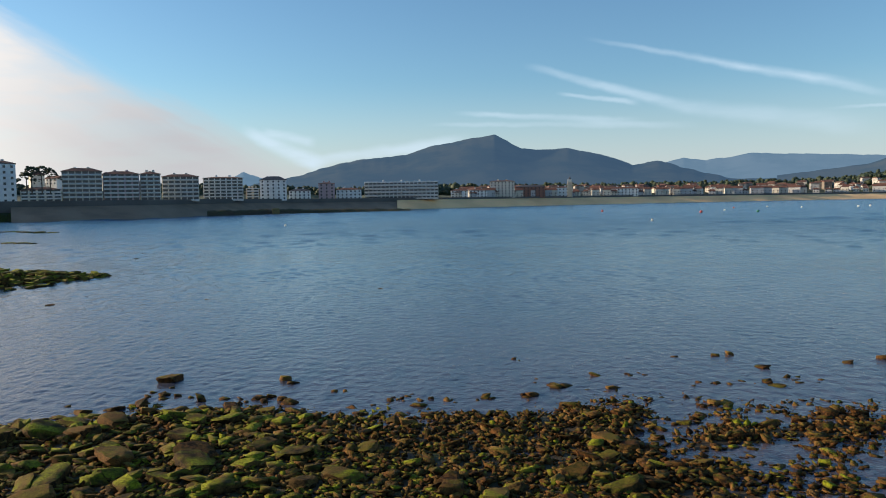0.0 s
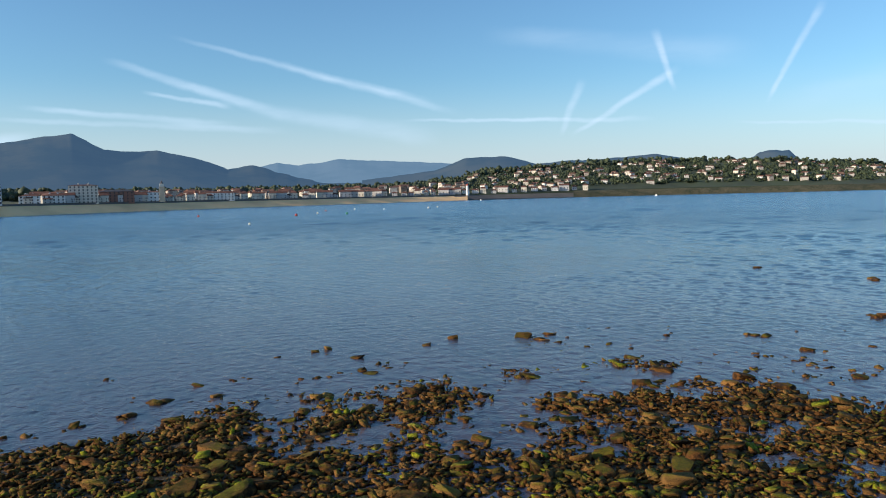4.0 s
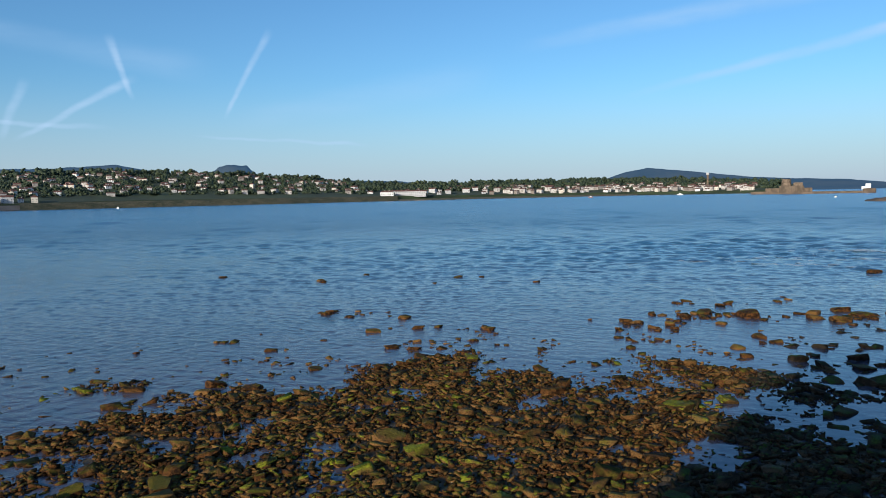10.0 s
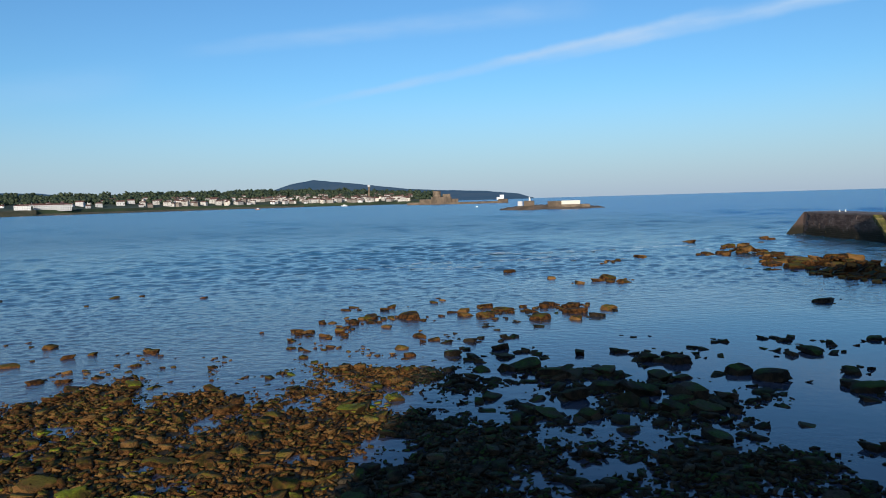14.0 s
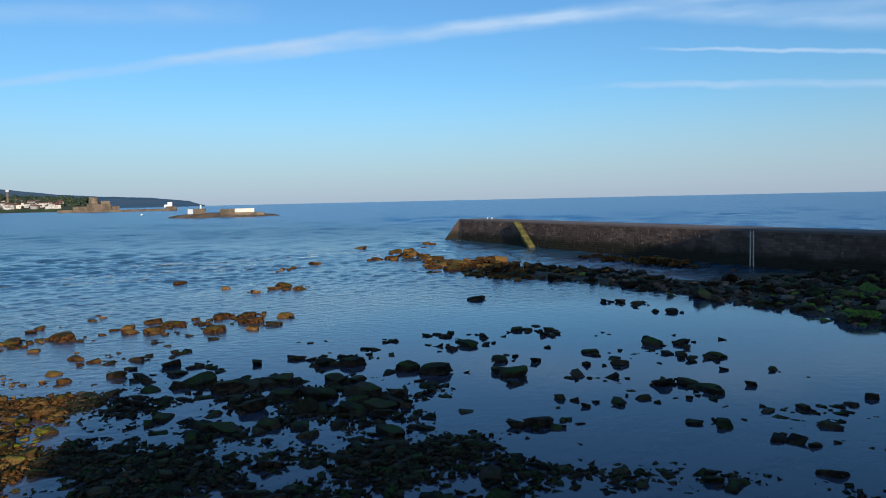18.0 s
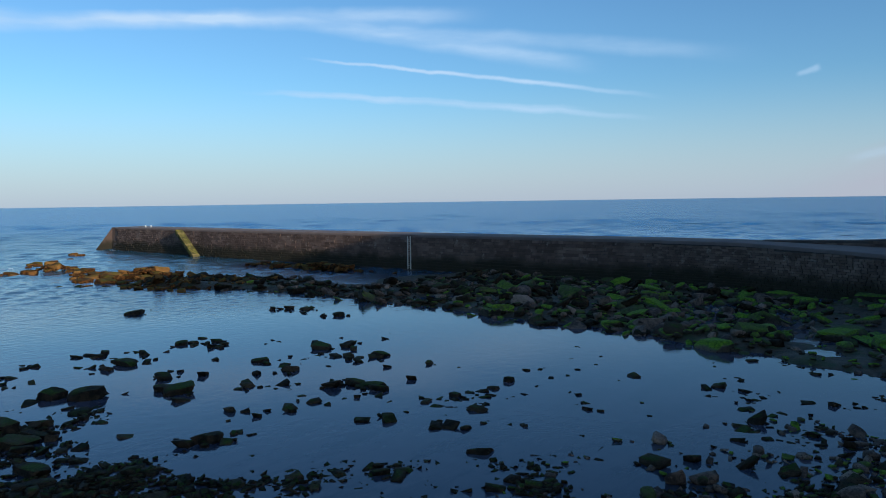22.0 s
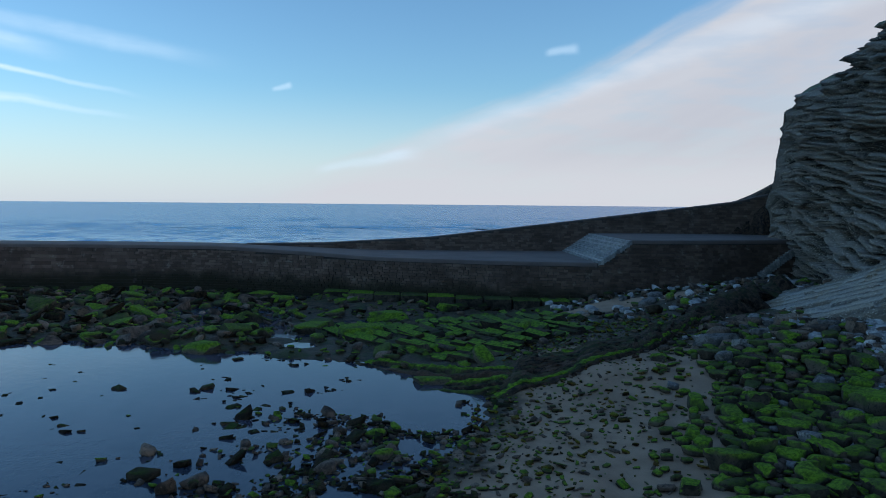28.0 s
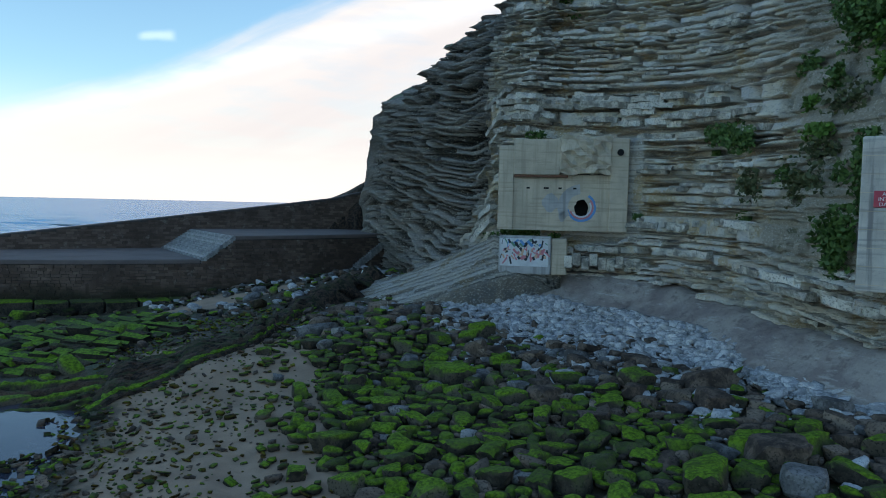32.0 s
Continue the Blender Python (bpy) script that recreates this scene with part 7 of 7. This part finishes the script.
# black sheet behind the opening in place of its inner shade
bk("hole_back", 0.4, 1.2, 9.8, 2.6, 1.4, 12.0, "bunker_dark", "dark inside of the hole")
bk("pillar", -W / 2, -0.16, 9.2, -3.68, 1.2, 15.6, "bunker", "stained concrete pier")
bk("pillar", 3.5, -0.28, 9.2, W / 2, 1.2, 16.2, "bunker", "stained concrete pier")
bk("lintel", -3.70, -0.30, 13.4, -0.2, 1.2, 16.1, "bunker", "concrete beam over the opening")
bm = bmesh.new()
box(bm, -0.2, -0.55, 13.55, 3.52, 1.2, 16.3)
bmesh.ops.subdivide_edges(bm, edges=bm.edges[:], cuts=7, use_grid_fill=True)
for v in bm.verts:
    v.co += Vector(g6.normal(size=3) * (0.06, 0.12, 0.10))
part("broken_beam", bm, M["bunker"], bunker, "broken facing above the opening")
bk("rust_band", -3.66, -0.32, 13.22, 0.4, -0.02, 13.40, "rust", "rust-red stain under the beam", 0.0)
# black strip painted as the shadow in the slot
bk("slot_shadow", 0.4, 0.02, 13.25, 3.5, 0.3, 13.5, "bunker_dark", "", 0.0)
# small openings are flat black patches, their shade as colour
for x in (-2.6, -1.3, -0.2, 0.9):
    bk("wall_hole", x - 0.1, -0.03, 12.35, x + (0.16 if x != -1.3 else 0.28), 0.02, 12.48, "bunker_dark", "small hole", 0.0)
# the vent is a solid black plug, not an opening
bm = bmesh.new()
tube(bm, (4.2, -0.5, 15.15), (4.2, 0.2, 15.15), 0.24, n=16)
part("vent_hole", bm, M["bunker_dark"], bunker, "round black plug for the shade in a vent hole")
# painted rings round the hole
for i, (mat, r0, r1, a0, a1) in enumerate((("paint_blue", 0.92, 1.10, -170, 60), ("paint_pink", 0.78, 0.92, -160, 40), ("paint_white", 0.66, 0.78, -150, 30), ("bunker_grey", 1.0, 1.75, 95, 215))):
    bm = bmesh.new()
    n = 26
    prev = None
    for k in range(n + 1):
        a = radians(a0 + (a1 - a0) * k / n)
        p = [bm.verts.new((1.45 + math.cos(a) * r * (1 + 0.02 * g6.normal()), -0.006 - 0.002 * i, 11.0 + math.sin(a) * r)) for r in (r0, r1)]
        if prev:
            bm.faces.new((prev[0], prev[1], p[1], p[0]))
        prev = p
    part("painted_ring", bm, M[mat], bunker, {"paint_blue": "blue painted arc", "paint_pink": "pink painted arc", "paint_white": "white painted arc", "bunker_grey": "grey patch of render"}[mat])
for x0, z0, x1, z1 in ((-1.5, 10.6, -0.2, 12.0), (-0.2, 9.9, 0.3, 10.7)):
    bm = bmesh.new()
    c = [bm.verts.new(((x0 + x1) / 2 + math.cos(a) * (x1 - x0) / 2 * (1 + 0.1 * g6.normal()), -0.012, (z0 + z1) / 2 + math.sin(a) * (z1 - z0) / 2 * (1 + 0.1 * g6.normal()))) for a in np.linspace(0, 6.28, 14)[:-1]]
    bm.faces.new(c[::-1])
    part("render_patch", bm, M["bunker_grey"], bunker, "grey patch of render")

# wall below it with unreadable spray-painted lettering
gwall = thing("painted_wall", polar(BUNK_AZ, BUNK_D, 0), BUNK_AZ, "low concrete wall covered in spray-painted shapes", "wall", kind="")
part("panel", boxed(-4.6, -1.25, 5.9, -0.7, 0.8, 8.75, bevel=0.08), M["bunker_grey"], gwall)
part("panel", boxed(-0.68, -1.05, 5.9, 0.5, 0.8, 8.6, bevel=0.08), M["bunker"], gwall)
part("white_ground", boxed(-4.5, -1.262, 6.5, -0.9, -1.252, 8.6), M["paint_white"], gwall, "white painted ground")
for i in range(84):
    row = i % 3
    x = -4.35 + 3.3 * (i // 3) / 27 + 0.05 * g6.normal()
    z = 8.2 - 0.5 * row + 0.12 * g6.normal()
    w, h, tilt = g6.uniform(0.05, 0.22), g6.uniform(0.2, 0.62), g6.uniform(-60, 60)
    q = part("paint_bar", boxed(-w / 2, -0.003, -h / 2, w / 2, 0.003, h / 2), M[("paint_black", "paint_green", "paint_black", "paint_white", "paint_blue")[i % 5] if row == 0 else ("paint_peach", "paint_pink", "paint_black", "paint_pink", "paint_white")[i % 5]], gwall)
    q.matrix_basis = Matrix.Translation((x, -1.268 - 0.0012 * (i % 11), z)) @ Matrix.Rotation(radians(tilt), 4, "Y")
for i in range(9):
    x = 0.6 + 0.62 * i
    q = part("facing_stone", boxed(-0.3, -0.3, -0.28, 0.3, 0.4, 0.28, bevel=0.05), M["slab"], gwall)
    q.matrix_basis = Matrix.Translation((x, -1.0 + 0.06 * g6.normal(), 6.9 + 0.1 * g6.normal())) @ Matrix.Diagonal((1, 1, 1.6, 1))

# pale stained concrete buttress with a warning sign
wall_r = thing("buttress_wall", polar(116.0, 37.8, 0), 116.0, "tall pale concrete buttress with dark rain stains", "wall", kind="")
part("face", boxed(-2.08, -0.6, 7.6, 4.5, 3.5, 14.35, bevel=0.06), M["wall_pale"], wall_r)
for i in range(8):
    part("shutter_line", boxed(-2.1, -0.62, 7.9 + i * 0.8, 4.5, -0.602, 7.93 + i * 0.8), M["bunker"], wall_r)
sign = thing("warning_sign", polar(116.0, 37.8, 0), 116.0, "red warning sign with white French lettering", "sign")
plate = part("plate", boxed(-1.55, -0.66, 11.28, -0.25, -0.62, 12.0, bevel=0.01), M["sign_red"], sign)
for txt, z in (("ACCES", 11.78), ("INTERDIT", 11.56), ("DANGER", 11.34)):
    fc = bpy.data.curves.new("lettering", "FONT")
    fc.body, fc.size, fc.extrude, fc.align_x = txt, 0.225, 0.004, "CENTER"
    fc.materials.append(M["sign_white"])
    ob = new("lettering", fc)
    ob.parent = plate
    ob.matrix_basis = Matrix.Translation((-0.9, -0.668, z)) @ Matrix.Rotation(radians(90), 4, "X")


# ---------------------------------------------------------------- plants on the cliff
def cliff_point(az, el):
    """The face's point in a direction from the viewer."""
    i = int(np.argmin(np.abs(fine_az - az)))
    col = P_FACE[i]
    d = np.hypot(col[:, 0], col[:, 1])
    j = int(np.argmin(np.abs(np.degrees(np.arctan2(col[:, 2] - EYE, d)) - el)))
    return Vector(col[j]), Vector((nrm[i, 0], nrm[i, 1], 0))


def leaf_mass(name, az, el, w, h, thick, n, mat, label, size=0.16, category="plant", group="plants on the cliff"):
    """Hanging or bushy growth made of single leaves."""
    p, nn = cliff_point(az, el)
    t = Vector((-nn.y, nn.x, 0))
    c = np.clip(g6.normal(size=(n, 3)), -1.9, 1.9) * 0.5
    lump = W1(c[:, 0] * 3 + az, c[:, 2] * 3 + el, 3)
    keep = lump > -0.45
    c = c[keep]
    n = len(c)
    cen = np.array(p) + np.outer(c[:, 0] * w, np.array(t)) + np.outer(c[:, 2] * h, (0, 0, 1)) + np.outer(0.25 + np.abs(c[:, 1]) * thick, np.array(nn))
    a = g6.normal(size=(n, 3))
    a /= np.linalg.norm(a, axis=1)[:, None]
    b = np.cross(a, g6.normal(size=(n, 3)))
    b /= np.linalg.norm(b, axis=1)[:, None]
    s = size * g6.uniform(0.6, 1.4, (n, 1))
    v = np.stack([cen - a * s, cen + b * s * 0.6, cen + a * s, cen - b * s * 0.6], 1).reshape(-1, 3)
    f = np.arange(4 * n).reshape(n, 4)
    ob = thing(name, tuple(p), 0, label, category, group)
    q = part("leaves", mesh_of("leaves", v - np.array(p), f, M[mat]), None, ob)
    bm = bmesh.new()
    for _ in range(5):
        x, z = g6.uniform(-0.4, 0.4) * w, g6.uniform(-0.3, 0.3) * h
        tube(bm, Vector((0, 0, -0.3 * h)) - nn * 0.2, t * x + Vector((0, 0, z)) + nn * (0.2 + 0.3 * thick), 0.05, 0.02, 5)
    part("stem", bm, M["twig"], ob)


P_FACE = P_CLIFF
for az, el, w, h, th_, n, m, lab in (
        (119.9, 3.4, 0.8, 1.6, 0.5, 1100, "ivy", "dark ivy hanging beside the concrete buttress"), (120.1, 1.0, 0.95, 2.4, 0.5, 1500, "ivy", "dark ivy hanging beside the concrete buttress"),
        (120.2, -2.2, 0.9, 2.0, 0.5, 1300, "ivy", "dark ivy hanging beside the concrete buttress"), (121.6, 2.6, 0.8, 0.9, 0.4, 260, "ivy", "patch of ivy on the cliff"),
        (120.8, 10.4, 1.5, 1.5, 0.9, 1500, "bush", "bright green bush on the cliff"), (122.6, 12.4, 2.2, 1.4, 1.0, 2200, "ivy", "dense dark scrub near the cliff top"),
        (119.2, 13.6, 2.2, 1.8, 1.2, 2600, "ivy", "dense dark scrub near the cliff top"), (125.6, 13.6, 2.2, 1.2, 0.8, 1100, "ivy", "dense dark scrub near the cliff top"),
        (126.0, 10.0, 1.4, 0.9, 0.6, 800, "ivy", "leafy shrub on the cliff"), (124.4, 9.2, 1.1, 1.0, 0.5, 600, "ivy", "leafy shrub on the cliff"), (125.3, 7.4, 1.2, 0.6, 0.4, 500, "bush", "leafy shrub on the cliff"),
        (129.2, 5.4, 1.9, 0.7, 0.4, 700, "ivy", "low growth along a ledge"), (127.6, 4.9, 1.5, 0.8, 0.4, 600, "ivy", "low growth along a ledge"), (124.0, 5.4, 1.8, 0.7, 0.5, 900, "bush", "leafy shrub on the cliff"),
        (123.2, 4.3, 1.9, 0.9, 0.4, 800, "grass", "dry grass on the earthy slope"), (126.4, 1.8, 1.2, 1.0, 0.3, 350, "grass", "dry grass on the earthy slope"), (125.0, 2.6, 1.6, 1.4, 0.3, 500, "ivy", "patch of ivy on the cliff"),
        (123.4, 1.8, 1.4, 1.2, 0.3, 450, "grass", "dry grass on the earthy slope"), (122.9, 7.8, 2.4, 1.4, 0.4, 600, "grass", "dry grass on the earthy slope"), (118.0, 8.6, 2.2, 1.6, 0.6, 900, "grass", "dry grass on the earthy slope"),
        (142.8, -1.95, 1.7, 0.35, 0.5, 700, "ivy", "low green growth on a ledge"), (144.6, -2.4, 0.9, 0.4, 0.3, 300, "ivy", "low green growth on a ledge"), (139.7, -2.4, 0.45, 0.4, 0.3, 180, "ivy", "small tuft on a ledge"),
        (141.5, 5.3, 0.8, 0.3, 0.3, 220, "ivy", "small tuft on a ledge"), (134.2, -0.6, 0.5, 0.25, 0.3, 150, "ivy", "small tuft on a ledge"), (140.0, 14.2, 1.6, 0.8, 0.5, 500, "ivy", "leafy shrub on the cliff"),
        (121.3, -1.6, 1.2, 1.0, 0.3, 400, "ivy", "patch of ivy on the cliff"), (127.5, -0.6, 0.7, 0.5, 0.3, 160, "ivy", "small tuft on a ledge"), (130.5, 4.0, 0.5, 0.3, 0.2, 120, "ivy", "small tuft on a ledge"),
        (122.0, 14.6, 3.2, 1.6, 1.0, 1500, "ivy", "dense dark scrub near the cliff top"), (117.6, 11.4, 2.0, 1.4, 0.8, 900, "ivy", "dense dark scrub near the cliff top")):
    if 121 < az < 127 and 2 < el < 11.5:      # thin growth on the open slope
        w, h, n = w * 0.7, h * 0.7, int(n * 0.4)
    leaf_mass("ivy" if m == "ivy" else ("shrub" if m == "bush" else "grass_tuft"), az, el, w, h, th_, n, m, lab)

# ---------------------------------------------------------------- foam where the swell breaks
vs, fs = [], []
for x, y, n, spread in ((145, -20, 26, 4), (121, -1, 14, 4), (117, -10, 16, 4), (143, -36, 22, 6), (128, -22, 40, 8), (172, -104, 20, 4), (137, -66, 14, 5), (150, -62, 12, 5)):
    for _ in range(n):
        cx, cy = x + g6.normal() * spread * 0.35, y + g6.normal() * spread
        k = len(vs)
        m_ = 8
        for i in range(m_):
            a = 6.283 * i / m_
            r = g6.uniform(0.15, 0.6)
            vs.append((cx + math.cos(a) * r * 0.6, cy + math.sin(a) * r * 2.2, 0.07))
        fs.append(tuple(range(k, k + m_)))
tagged(new("foam", mesh_of("foam", vs, fs, M["foam"])), "white foam where small waves break over rocks", "foam", "", "stuff")
# a long low wave and its crest out at sea, beyond the jetty
for az0, az1, D, h in ((-168, 176, 235, 0.7), (-150, 172, 330, 0.6), (-160, 168, 190, 0.45)):
    a1_ = az1 - 360 if az1 > 0 else az1
    P = []
    for az in np.linspace(az0, a1_, 90):
        d = D + 5 * float(W2(az * 0.2, D, 3))
        hh = h * max(0.05, 0.55 + 0.6 * float(W1(az * 0.35, D * 0.1, 3)))
        P.append([tuple(polar(az, d - 5, -0.05)), tuple(polar(az, d - 1.5, hh * 0.7)), tuple(polar(az, d, hh)), tuple(polar(az, d + 4, hh * 0.4)), tuple(polar(az, d + 8, -0.05))])
    tagged(new("wave", grid_mesh("wave", np.array(P), M["sea"])), "low swell running in beyond the jetty", "wave", "", "structure")
